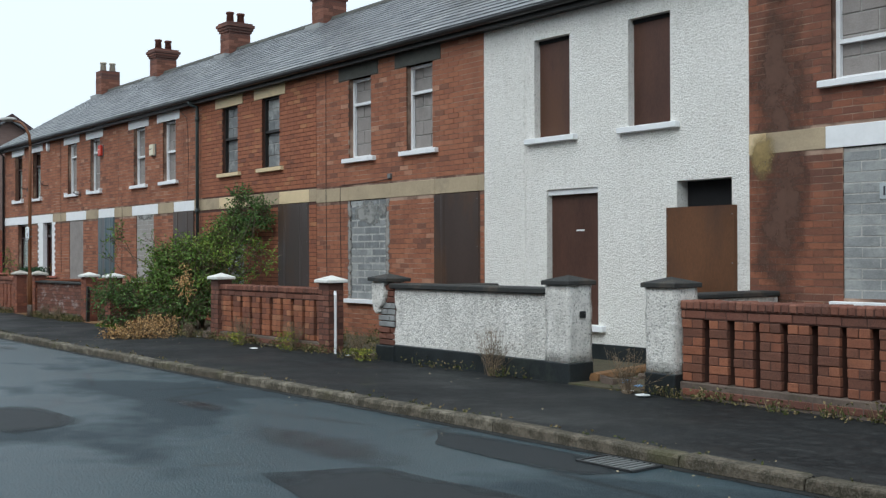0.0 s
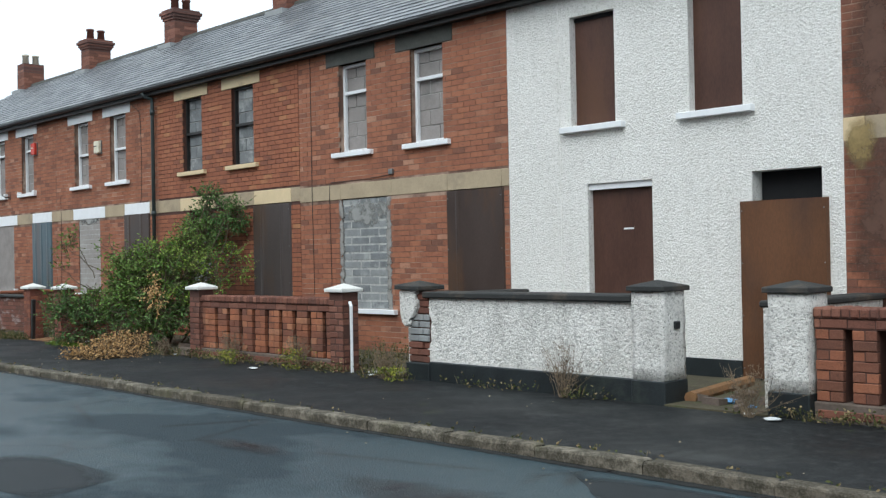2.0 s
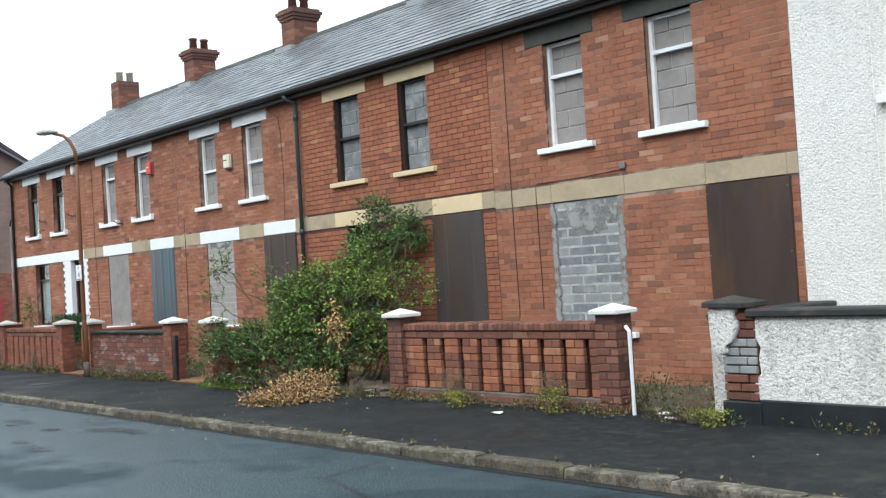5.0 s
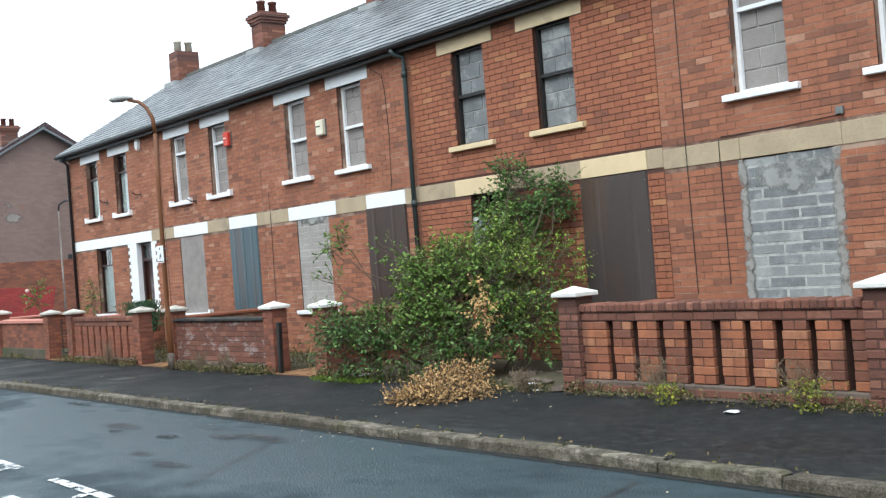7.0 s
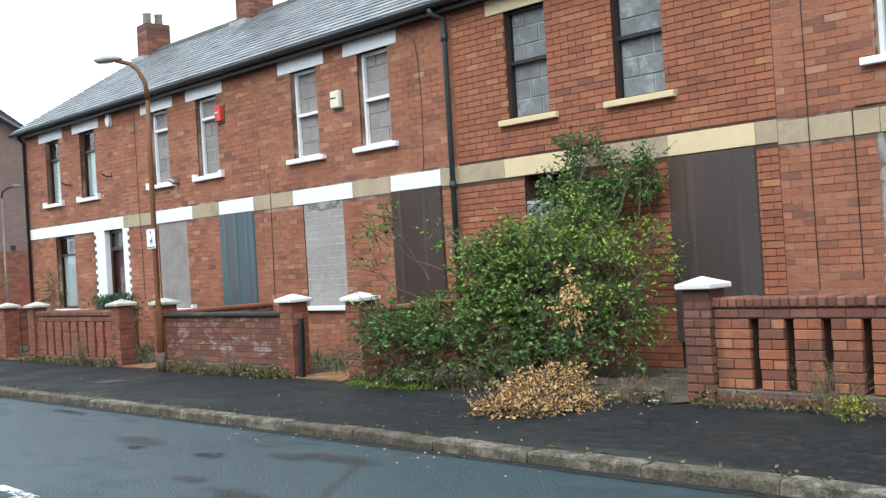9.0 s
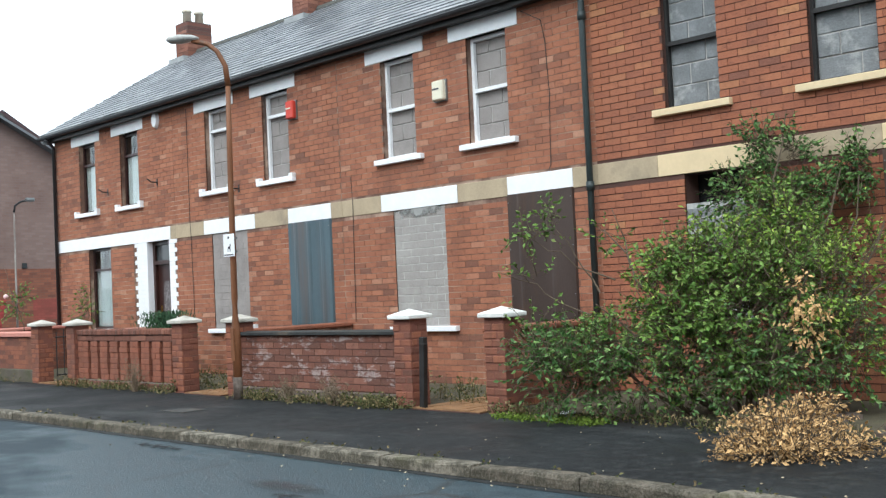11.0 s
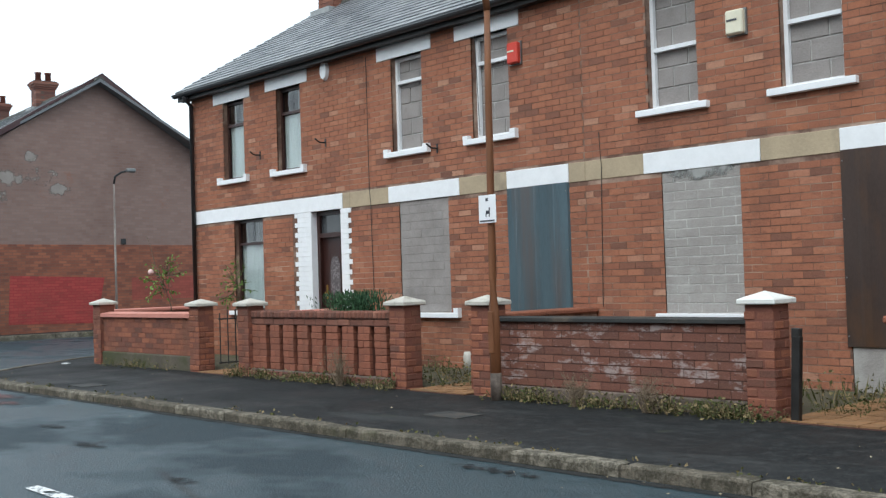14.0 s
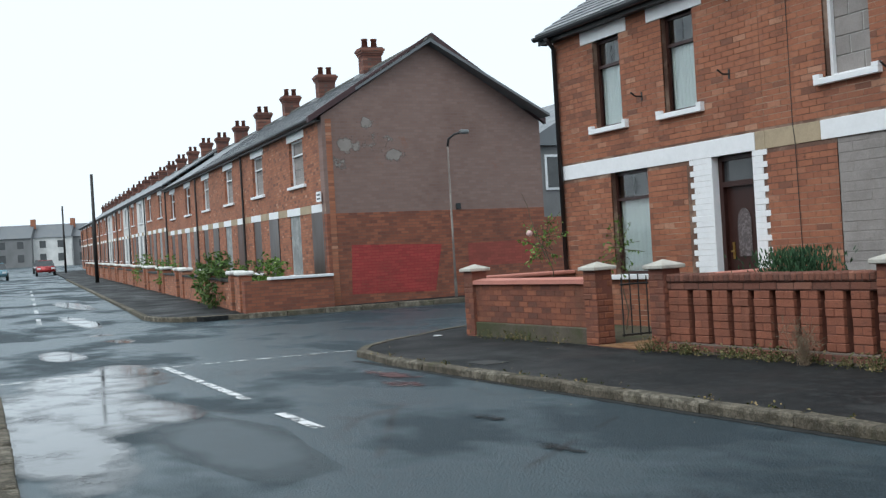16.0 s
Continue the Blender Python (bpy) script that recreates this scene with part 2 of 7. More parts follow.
k = Nodes("kerb_stone")
c = k.ramp(k.random(False), (0.0, (0.13, 0.108, 0.082)), (0.5, (0.19, 0.163, 0.125)), (1.0, (0.27, 0.24, 0.19)))
c = k.mix(k.ramp(k.noise(5, 6, 0.78), (0.41, 0.0), (0.54, 0.88)), c, (0.048, 0.043, 0.03))
c = k.mix(k.ramp(k.noise(26, 4, 0.7, seed=2), (0.52, 0.0), (0.66, 0.7)), c, (0.06, 0.053, 0.04))
c = k.mix(k.ramp(k.noise(60, 4, 0.7), (0.45, 0.0), (0.7, 0.3)), c, (0.34, 0.31, 0.26))
c = k.mix(k.ramp(k.noise(1.3, 4, 0.6, seed=6), (0.56, 0.0), (0.66, 0.45)), c, (0.1, 0.1, 0.045))
k.bump(k.noise(60, 4, 0.7), 0.9, 0.012)
k.bump(k.noise(11, 4, 0.6), 0.5, 0.02)
M_KERB = k.done(c, 0.85, 0, 0.2)
M_PLINTH_MOSSY = plain("mossy_concrete_plinth", (0.105, 0.088, 0.066), 0.9, 0.35, 3, 40, 0.4, dirt=(0.062, 0.064, 0.03), dirt_at=(0.44, 0.6))
M_SOIL = plain("garden_soil", (0.075, 0.065, 0.04), 0.95, 0.5, 3, 30, 0.8, dirt=(0.06, 0.085, 0.025))
M_TILE = plain("terracotta_tile", (0.25, 0.135, 0.062), 0.75, 0.4, 6, 40, 0.3, dirt=(0.1, 0.08, 0.045))
M_RUST_POLE = plain("rust_brown_pole", (0.16, 0.062, 0.024), 0.6, 0.3, 3, 50, 0.2, dirt=(0.075, 0.04, 0.025), stretch=(3, 3, 0.5))
M_GREY_METAL = plain("grey_metal", (0.2, 0.21, 0.21), 0.45, 0.25, 4, 60, 0.1, 0.5)
M_PINK = plain("pink_coping", (0.52, 0.22, 0.17), 0.75, 0.15, 4, 40, 0.3)
M_RED_BOX = plain("red_plastic", (0.55, 0.05, 0.03), 0.45, 0.1, 5, 30, 0.02)
M_CREAM_BOX = plain("cream_plastic", (0.68, 0.64, 0.5), 0.45, 0.08, 5, 30, 0.02)
M_INK = plain("dark_print", (0.05, 0.05, 0.06), 0.6, 0.1)
M_POT = plain("clay_pot", (0.13, 0.05, 0.035), 0.85, 0.25, 5, 40, 0.3)
M_POT_CREAM = plain("cream_pot", (0.5, 0.45, 0.36), 0.8, 0.2, 5, 40, 0.3)
M_LEAD = plain("lead_flashing", (0.28, 0.29, 0.29), 0.6, 0.2, 5, 40, 0.2)
M_BARK = plain("bark", (0.1, 0.075, 0.05), 0.9, 0.35, 9, 60, 0.8)
M_LITTER = plain("pale_litter", (0.6, 0.62, 0.62), 0.6, 0.2, 30, 60, 0.1)
# near-black colour painted in place of shade inside openings
M_DARK = plain("inside_shade", (0.012, 0.012, 0.013), 0.9, 0.2)

k = Nodes("roof_slate")
c = k.ramp(k.random(True), (0.0, (0.105, 0.115, 0.125)), (0.5, (0.155, 0.165, 0.175)), (1.0, (0.225, 0.23, 0.24)))
c = k.mix(k.ramp(k.noise(0.8, 5, 0.7), (0.5, 0.0), (0.75, 0.5)), c, (0.19, 0.185, 0.165))
k.bump(k.noise(60, 3), 0.2, 0.004)
M_SLATE = k.done(c, k.ramp(k.noise(3, 3), (0.3, 0.28), (0.7, 0.5)), 0, 0.5)

def roughcast(name, clean, worn, pit, streak, fine=62.0):
    """Pebbly lime render: lumps of about a centimetre, hollows coloured darker as shade, and vague grey weathering."""
    k = Nodes(name)
    lumps, crumbs = k.noise(fine, 4, 0.7), k.voronoi(fine * 1.1, "SMOOTH_F1")
    c = k.mix(k.ramp(k.noise(1.1, 6, 0.72), (0.45, 0.0), (0.75, 0.7)), clean, worn)
    c = k.mix(k.ramp(k.noise(2.2, 5, 0.7, (1.6, 1.6, 0.35), 4.0), (0.52, 0.0), (0.74, streak)), c, tuple(v * 0.72 for v in worn))
    # pit colour sits at the bump's low points and paints their shade
    c = k.mix(k.ramp(lumps, (0.35, 0.85), (0.46, 0.0)), c, pit)
    c = k.mix(k.ramp(k.noise(fine * 0.35, 4, 0.7, seed=3), (0.34, 0.3), (0.5, 0.0)), c, pit)
    k.bump(crumbs, 0.45, 0.02)
    k.bump(lumps, 0.8, 0.032)
    k.bump(k.noise(fine * 0.3, 5, 0.75, seed=6), 0.5, 0.03)
    return k.done(c, 0.92, 0, 0.15)


M_ROUGHCAST = roughcast("white_roughcast", (0.91, 0.89, 0.845), (0.83, 0.81, 0.755), (0.52, 0.5, 0.44), 0.25, 42.0)
M_ROUGHCAST_OLD = roughcast("weathered_roughcast", (0.88, 0.86, 0.815), (0.64, 0.625, 0.575), (0.3, 0.29, 0.265), 0.6, 38.0)

# wet asphalt: dull dry crowns, a glossy film in the hollows, tar-filled cracks
k = Nodes("wet_asphalt")
patchy, grit = k.noise(0.3, 4, 0.55, (1, 1.6, 1)), k.noise(150, 3, 0.7)
level = k.math("ADD", patchy, k.math("MULTIPLY", k.noise(2.2, 5, 0.6), 0.17))
film = k.ramp(level, (0.5, 0.0), (0.6, 1.0))
stone = k.voronoi(62)
c = k.mix(k.noise(0.9, 5, 0.6), (0.011, 0.019, 0.024), (0.024, 0.038, 0.047))
c = k.mix(k.ramp(k.noise(34, 5, 0.75), (0.46, 0.0), (0.66, 0.7)), c, (0.046, 0.063, 0.073))
c = k.mix(k.ramp(stone, (0.14, 0.75), (0.34, 0.0)), c, (0.085, 0.105, 0.117))
c = k.mix(k.ramp(k.noise(42, 4, 0.75, seed=3), (0.34, 0.9), (0.45, 0.0)), c, (0.005, 0.006, 0.007))
# film areas also get a paler blue base colour in place of reflected sky
c = k.mix(k.math("MULTIPLY", film, 0.65), c, (0.036, 0.066, 0.08))
crack = k.ramp(k.voronoi(0.42, "DISTANCE_TO_EDGE"), (0.0, 1.0), (0.02, 0.0))
crack = k.math("MULTIPLY", crack, k.ramp(k.noise(0.7, 2), (0.5, 0.0), (0.55, 1.0)))
c = k.mix(k.math("MULTIPLY", crack, 0.9), c, (0.008, 0.009, 0.01))
k.bump(stone, 0.6, 0.01)
k.bump(grit, 0.5, 0.008)
k.bump(k.noise(16, 4, 0.7), 0.3, 0.012)
k.bump(k.noise(2.0, 3), 0.2, 0.03)
k.bsdf.inputs["Specular Tint"].default_value = (0.7, 0.92, 1.0, 1)
M_ROAD = k.done(c, k.math("ADD", k.math("MULTIPLY", film, -0.3), k.math("ADD", 0.56, k.math("MULTIPLY", grit, 0.12))), 0, 0.5)
k.put(k.math("ADD", 0.27, k.math("MULTIPLY", film, 0.3)), k.bsdf.inputs["Specular IOR Level"])


def soft_edge(k, axes, inner, outer, ragged=0.5, scale=3.0, most=1.0):
    """Lets a thin patch fade out, raggedly, towards the rim of its own outline."""
    sep = k.n.new("ShaderNodeSeparateXYZ")
    k.l.new(k.n.new("ShaderNodeTexCoord").outputs["Generated"], sep.inputs[0])
    d = [k.math("POWER", k.math("MULTIPLY", k.math("SUBTRACT", sep.outputs[a], 0.5), 2.0), 2.0) for a in axes]
    r = k.math("ADD", k.math("ADD", d[0], d[1]), k.math("MULTIPLY", k.math("SUBTRACT", k.noise(scale, 5, 0.65), 0.5), ragged * 4))
    k.l.new(k.math("MULTIPLY", k.ramp(k.math("DIVIDE", k.math("SUBTRACT", r, inner), outer - inner), (0.0, 1.0), (1.0, 0.0)), most), k.bsdf.inputs["Alpha"])


def stain_mat(name, color, rough, axes, inner, outer, ragged, scale, most=1.0):
    k = Nodes(name)
    soft_edge(k, axes, inner, outer, ragged, scale, most)
    c = k.mix(k.noise(6, 4, 0.65), tuple(v * 0.65 for v in color), tuple(v * 1.25 for v in color))
    k.bump(k.noise(130, 3, 0.7), 0.3, 0.005)
    return k.done(c, rough, 0, 0.4)


k = Nodes("standing_water")
k.bump(k.noise(14, 2), 0.02, 0.01)
wet = k.ramp(k.math("ADD", k.noise(1.6, 5, 0.7), k.math("MULTIPLY", k.noise(30, 3), 0.25)), (0.6, 0.08), (0.78, 0.3))
soft_edge(k, (0, 1), 0.4, 0.9, 0.5, 1.1)
M_WATER = k.done(k.mix(k.noise(2, 3), (0.02, 0.024, 0.027), (0.045, 0.052, 0.056)), wet, 0, 0.5)

k = Nodes("footway_asphalt")
grit = k.noise(130, 3, 0.7)
c = k.mix(k.ramp(k.noise(0.6, 5, 0.65), (0.35, 0.0), (0.68, 1.0)), (0.005, 0.006, 0.007), (0.015, 0.0172, 0.0182))
c = k.mix(k.ramp(k.noise(9, 5, 0.7), (0.5, 0.0), (0.7, 0.6)), c, (0.055, 0.057, 0.056))
c = k.mix(k.ramp(k.noise(0.75, 6, 0.7, (0.5, 1.6, 1), 8.0), (0.55, 0.0), (0.68, 0.5)), c, (0.058, 0.061, 0.06))
c = k.mix(k.math('MULTIPLY', k.ramp(k.voronoi(0.5, 'DISTANCE_TO_EDGE'), (0.0, 1.0), (0.012, 0.0)), k.ramp(k.noise(0.8, 2), (0.5, 0.0), (0.55, 0.9))), c, (0.008, 0.008, 0.008))
c = k.mix(k.ramp(k.noise(60, 4, 0.75), (0.5, 0.0), (0.68, 0.6)), c, (0.07, 0.072, 0.07))
c = k.mix(k.ramp(grit, (0.58, 0.0), (0.78, 0.4)), c, (0.13, 0.13, 0.125))
c = k.mix(k.ramp(k.noise(1.7, 5, 0.7, seed=4), (0.66, 0.0), (0.74, 0.5)), c, (0.06, 0.075, 0.03))
k.bump(grit, 0.4, 0.006)
M_FOOTWAY = k.done(c, k.ramp(k.noise(0.9, 4), (0.35, 0.5), (0.65, 0.8)), 0, 0.16)

k = Nodes("road_paint")
c = k.mix(k.noise(5, 4, 0.6), (0.6, 0.61, 0.61), (0.78, 0.79, 0.79))
k.l.new(k.ramp(k.math("ADD", k.noise(7, 5, 0.7), k.math("MULTIPLY", k.noise(60, 3), 0.25)), (0.62, 1.0), (0.69, 0.0)), k.bsdf.inputs["Alpha"])
M_LINE = k.done(c, 0.5, 0, 0.4)

# gable end: grey-brown paint over old brick above, bare brick and a red-painted panel below
M_GABLE, k = brick_wall_mat("gable_brick", 1, ((0.0, (0.15, 0.056, 0.042)), (0.5, (0.24, 0.082, 0.05)), (1.0, (0.32, 0.115, 0.065))), (0.16, 0.09, 0.066))
M_GABLE_PAINT, k = brick_wall_mat("painted_gable_brick", 1, ((0.0, (0.212, 0.15, 0.132)), (1.0, (0.25, 0.184, 0.164))), (0.215, 0.155, 0.137))
base = k.bsdf.inputs["Base Color"].links[0].from_socket
worn = k.ramp(k.noise(1.2, 6, 0.75, seed=2), (0.62, 0.0), (0.7, 0.6))
k.l.new(k.mix(worn, base, (0.25, 0.115, 0.075)), k.bsdf.inputs["Base Color"])
M_RED_PANEL, k = brick_wall_mat("red_painted_brick", 1, ((0.0, (0.28, 0.035, 0.038)), (1.0, (0.4, 0.052, 0.052))), (0.27, 0.035, 0.038))
M_RED_FADED, k = brick_wall_mat("faded_red_brick", 1, ((0.0, (0.24, 0.055, 0.045)), (1.0, (0.33, 0.075, 0.06))), (0.24, 0.06, 0.05))
M_STACK, k = brick_wall_mat("stack_brick", 0, PLUM, (0.1, 0.07, 0.06))
M_FAR_BRICK, k = brick_wall_mat("far_red_brick", 0, RED, (0.2, 0.12, 0.085))
M_FAR_RENDER = plain("far_render", (0.62, 0.61, 0.59), 0.9, 0.25, 0.6, 20)
M_FAR_GREY = plain("far_grey_render", (0.2, 0.2, 0.2), 0.9, 0.25, 0.6, 20)

k = Nodes("window_glass")
k.bsdf.inputs["Transmission Weight"].default_value = 1.0
M_GLASS = k.done((0.92, 0.95, 0.95), 0.03)
k = Nodes("dark_pane")
M_PANE = k.done(k.mix(k.noise(3, 3), (0.02, 0.022, 0.024), (0.06, 0.065, 0.068)), 0.06, 0, 0.6)


def leaf_mat(name, stops, gloss=0.45, green=0.3):
    k = Nodes(name)
    c = k.ramp(k.random(True), *stops)
    c = k.mix(green, c, k.ramp(k.noise(2.5, 3), (0.3, (0.035, 0.07, 0.015)), (0.7, (0.2, 0.28, 0.06))))
    k.bsdf.inputs["Subsurface Weight"].default_value = 0.0
    return k.done(c, gloss, 0, 0.22)


M_LEAF = leaf_mat("green_leaf", ((0.0, (0.04, 0.09, 0.018)), (0.4, (0.095, 0.2, 0.034)), (0.8, (0.17, 0.3, 0.06)), (1.0, (0.32, 0.4, 0.12))), 0.45)
M_LEAF_DARK = leaf_mat("dark_leaf", ((0.0, (0.022, 0.06, 0.02)), (0.6, (0.06, 0.13, 0.035)), (1.0, (0.14, 0.22, 0.06))))
M_LEAF_YOUNG = leaf_mat("young_leaf", ((0.0, (0.08, 0.16, 0.02)), (0.5, (0.19, 0.32, 0.035)), (1.0, (0.4, 0.5, 0.09))), 0.5)
M_LEAF_DEEP = leaf_mat("deep_leaf", ((0.0, (0.025, 0.07, 0.022)), (0.6, (0.075, 0.17, 0.045)), (1.0, (0.2, 0.32, 0.1))), 0.42, 0.15)
M_LEAF_DRY = plain("dry_leaf", (0.5, 0.315, 0.14), 0.75, 0.45, 9, 70, 0.1, spec=0.2)
M_WEED = leaf_mat("weed_leaf", ((0.0, (0.034, 0.042, 0.014)), (0.45, (0.085, 0.08, 0.034)), (1.0, (0.3, 0.21, 0.12))), 0.8, 0.12)
M_YELLOW = leaf_mat("yellow_weed", ((0.0, (0.08, 0.1, 0.025)), (0.6, (0.2, 0.2, 0.03)), (1.0, (0.5, 0.44, 0.05))), 0.7)
M_TWIG = plain("dead_weed", (0.19, 0.145, 0.1), 0.9, 0.4, 8, 60, 0.1, spec=0.15)

# ---- building blocks ----
R = random.Random(7)


def box(bm, x0, x1, y0, y1, z0, z1):
    v = [bm.verts.new(p) for p in ((x0, y0, z0), (x1, y0, z0), (x1, y1, z0), (x0, y1, z0), (x0, y0, z1), (x1, y0, z1), (x1, y1, z1), (x0, y1, z1))]
    for f in ((0, 3, 2, 1), (4, 5, 6, 7), (0, 1, 5, 4), (1, 2, 6, 5), (2, 3, 7, 6), (3, 0, 4, 7)):
        bm.faces.new([v[i] for i in f])
    return v


def boxes(*dims, bevel=0.0):
    bm = bmesh.new()
    for d in dims:
        box(bm, *d)
    if bevel:
        bmesh.ops.bevel(bm, geom=list(bm.edges), offset=bevel, segments=1, affect="EDGES")
    return bm


def tube(bm, points, radii, sides=10):
    """A round bar along the points, capped."""
    rings = []
    for i, p in enumerate(points):
        a, b = Vector(points[max(i - 1, 0)]), Vector(points[min(i + 1, len(points) - 1)])
        q = (b - a).to_track_quat("Z", "Y")
        r = radii[i] if isinstance(radii, (list, tuple)) else radii
        rings.append([bm.verts.new(Vector(p) + q @ Vector((r * math.cos(t), r * math.sin(t), 0))) for t in (2 * math.pi * j / sides for j in range(sides))])
    for a, b in zip(rings, rings[1:]):
        for j in range(sides):
            bm.faces.new((a[j], a[(j + 1) % sides], b[(j + 1) % sides], b[j]))
    bm.faces.new(rings[0][::-1]), bm.faces.new(rings[-1])
    return bm


def extrude_x(bm, profile, x0, x1):
    """A prism along x from a closed (y, z) outline."""
    a, b = [bm.verts.new((x0, y, z)) for y, z in profile], [bm.verts.new((x1, y, z)) for y, z in profile]
    n = len(profile)
    for i in range(n):
        bm.faces.new((a[i], a[(i + 1) % n], b[(i + 1) % n], b[i]))
    bm.faces.new(a[::-1]), bm.faces.new(b)
    return bm


def part(name, bm, material, parent=None, label="", m=None, smooth=False, kind=""):
    if m is not None:
        bm.transform(m)
    bmesh.ops.recalc_face_normals(bm, faces=list(bm.faces))
    me = bpy.data.meshes.new(name)
    bm.to_mesh(me)
    bm.free()
    me.materials.append(material)
    if smooth:
        me.shade_smooth()
    ob = new(name, me)
    ob.parent = parent
    return tagged(ob, label, kind=kind)


def thing(name, label, category, group="", at=(0, 0, 0)):
    ob = tagged(new(name), label, category, group)
    ob.location = at
    ob.empty_display_size = 0.2
    return ob


def structure(name, bm, material, label, m=None, smooth=False):
    return tagged(part(name, bm, material, None, "", m, smooth), label, kind="structure")


def panel(bm, x0, x1, z0, z1, y0, y1, holes):
    """A wall from y0 (front) to y1 with rectangular holes (xa, xb, za, zb) through it."""
    xs = sorted({x0, x1, *(min(max(v, x0), x1) for h in holes for v in h[:2])})
    zs = sorted({z0, z1, *(min(max(v, z0), z1) for h in holes for v in h[2:4])})
    solid = {}
    for i in range(len(xs) - 1):
        for j in range(len(zs) - 1):
            cx, cz = (xs[i] + xs[i + 1]) / 2, (zs[j] + zs[j + 1]) / 2
            solid[i, j] = not any(a < cx < b and c < cz < d for a, b, c, d in holes)
    vert = {}

    def v(i, j, back):
        if (i, j, back) not in vert:
            vert[i, j, back] = bm.verts.new((xs[i], y1 if back else y0, zs[j]))
        return vert[i, j, back]

    for (i, j), s in solid.items():
        if not s:
            continue
        bm.faces.new((v(i, j, 0), v(i + 1, j, 0), v(i + 1, j + 1, 0), v(i, j + 1, 0)))
        bm.faces.new((v(i, j, 1), v(i, j + 1, 1), v(i + 1, j + 1, 1), v(i + 1, j, 1)))
        for di, dj, a, b in ((-1, 0, (0, 0), (0, 1)), (1, 0, (1, 1), (1, 0)), (0, -1, (1, 0), (0, 0)), (0, 1, (0, 1), (1, 1))):
            if not solid.get((i + di, j + dj)):
                bm.faces.new((v(i + a[0], j + a[1], 0), v(i + b[0], j + b[1], 0), v(i + b[0], j + b[1], 1), v(i + a[0], j + a[1], 1)))
    return bm


COURSE, LONG, JOINT, PERP = 0.0762, 0.2235, 0.0105, 0.0065


def laid(x0, x1, z0, z1, holes=(), shift=0.0):
    """Bricks (xa, xb, z) of a running bond over a rectangle, cut at the holes."""
    out = []
    for i in range(int(round((z1 - z0) / COURSE))):
        z = z0 + i * COURSE
        spans = [(x0, x1)]
        for a, b, c, d in holes:
            if c < z + COURSE * 0.6 and d > z + COURSE * 0.4:
                spans = [s for p, q in spans for s in ((p, min(q, a)), (max(p, b), q)) if s[1] - s[0] > 0.02]
        start = x0 - LONG * (0.5 if i % 2 else 0.0) + shift - LONG
        for p, q in spans:
            a = start
            while a < q:
                lo, hi = max(a, p), min(a + LONG - PERP, q)
                if hi - lo > 0.03:
                    out.append((lo, hi, z))
                a += LONG
    return out


def brick_mesh(name, length, depth, proud, material):
    bm = bmesh.new()
    box(bm, 0, length, -proud, depth, 0, COURSE - JOINT)
    me = bpy.data.meshes.new(name)
    bmesh.ops.recalc_face_normals(bm, faces=list(bm.faces))
    bm.to_mesh(me), bm.free()
    me.materials.append(material)
    return me


def lay(bricks, y, proud, mats, parent, near, limit=290, depth=0.02):
    """Lays bricks in the front of a wall at y: whole ones inside the stretch near=(xa, xb, za, zb) one by one, the rest joined."""
    mesh, count, rest = brick_mesh("brick", LONG - PERP, depth, proud, mats[0]), 0, bmesh.new()
    for a, b, z in bricks:
        j = R.uniform(-0.0012, 0.0012)
        if count < limit and b - a > LONG - PERP - 0.002 and near[0] < a < near[1] and near[2] < z < near[3]:
            ob = new("brick", mesh)
            ob.parent, ob.location = parent, (a, y + j, z + 0.003)
            count += 1
        else:
            box(rest, a, b, y - proud + j, y + depth, z + 0.003, z + COURSE - JOINT + 0.003)
    if len(rest.verts):
        part("brickwork", rest, mats[1], parent, kind="stuff")
    else:
        rest.free()


# ---- ground ----
BEND, RISE = radians(-6.0), 0.019
CORNER = Vector((-20.8, 0.28, 0.06))
FAR = Matrix.Translation(CORNER) @ Matrix.Rotation(BEND, 4, "Z") @ Matrix(((1, 0, 0, 0), (0, 1, 0, 0), (-RISE, 0, 1, 0), (0, 0, 0, 1)))


def ground_z(x, y):
    s = max(0.0, -17.0 - x)
    return 0.019 * s * min(1.0, s / 8.0)


def sheet(name, x0, x1, y0, y1, z, material, label, step=2.0, skew=None):
    bm = bmesh.new()
    nx, ny = max(1, int((x1 - x0) / step)), max(1, int((y1 - y0) / step))
    rows = []
    for i in range(nx + 1):
        x = x0 + (x1 - x0) * i / nx
        rows.append([bm.verts.new((x, y, z + ground_z(x, y))) for y in (y0 + (y1 - y0) * j / ny for j in range(ny + 1))])
    for a, b in zip(rows, rows[1:]):
        for j in range(ny):
            bm.faces.new((a[j], b[j], b[j + 1], a[j + 1]))
    return structure(name, bm, material, label)


sheet("ground", -700, 500, -500, 700, -0.078, M_ROAD, "wet grey asphalt road with puddles and tar-filled cracks", 8.0)


def slab(name, outline, top, material, label, thick=0.4, m=None):
    """A flat raised area with upright edges."""
    bm = bmesh.new()
    a = [bm.verts.new((x, y, top + ground_z(x, y) * (m is None))) for x, y in outline]
    b = [bm.verts.new((x, y, top - thick + ground_z(x, y) * (m is None))) for x, y in outline]
    bm.faces.new(a)
    n = len(outline)
    for i in range(n):
        bm.faces.new((a[i], b[i], b[(i + 1) % n], a[(i + 1) % n]))
    return structure(name, bm, material, label, m)


KERB_Y = -4.4


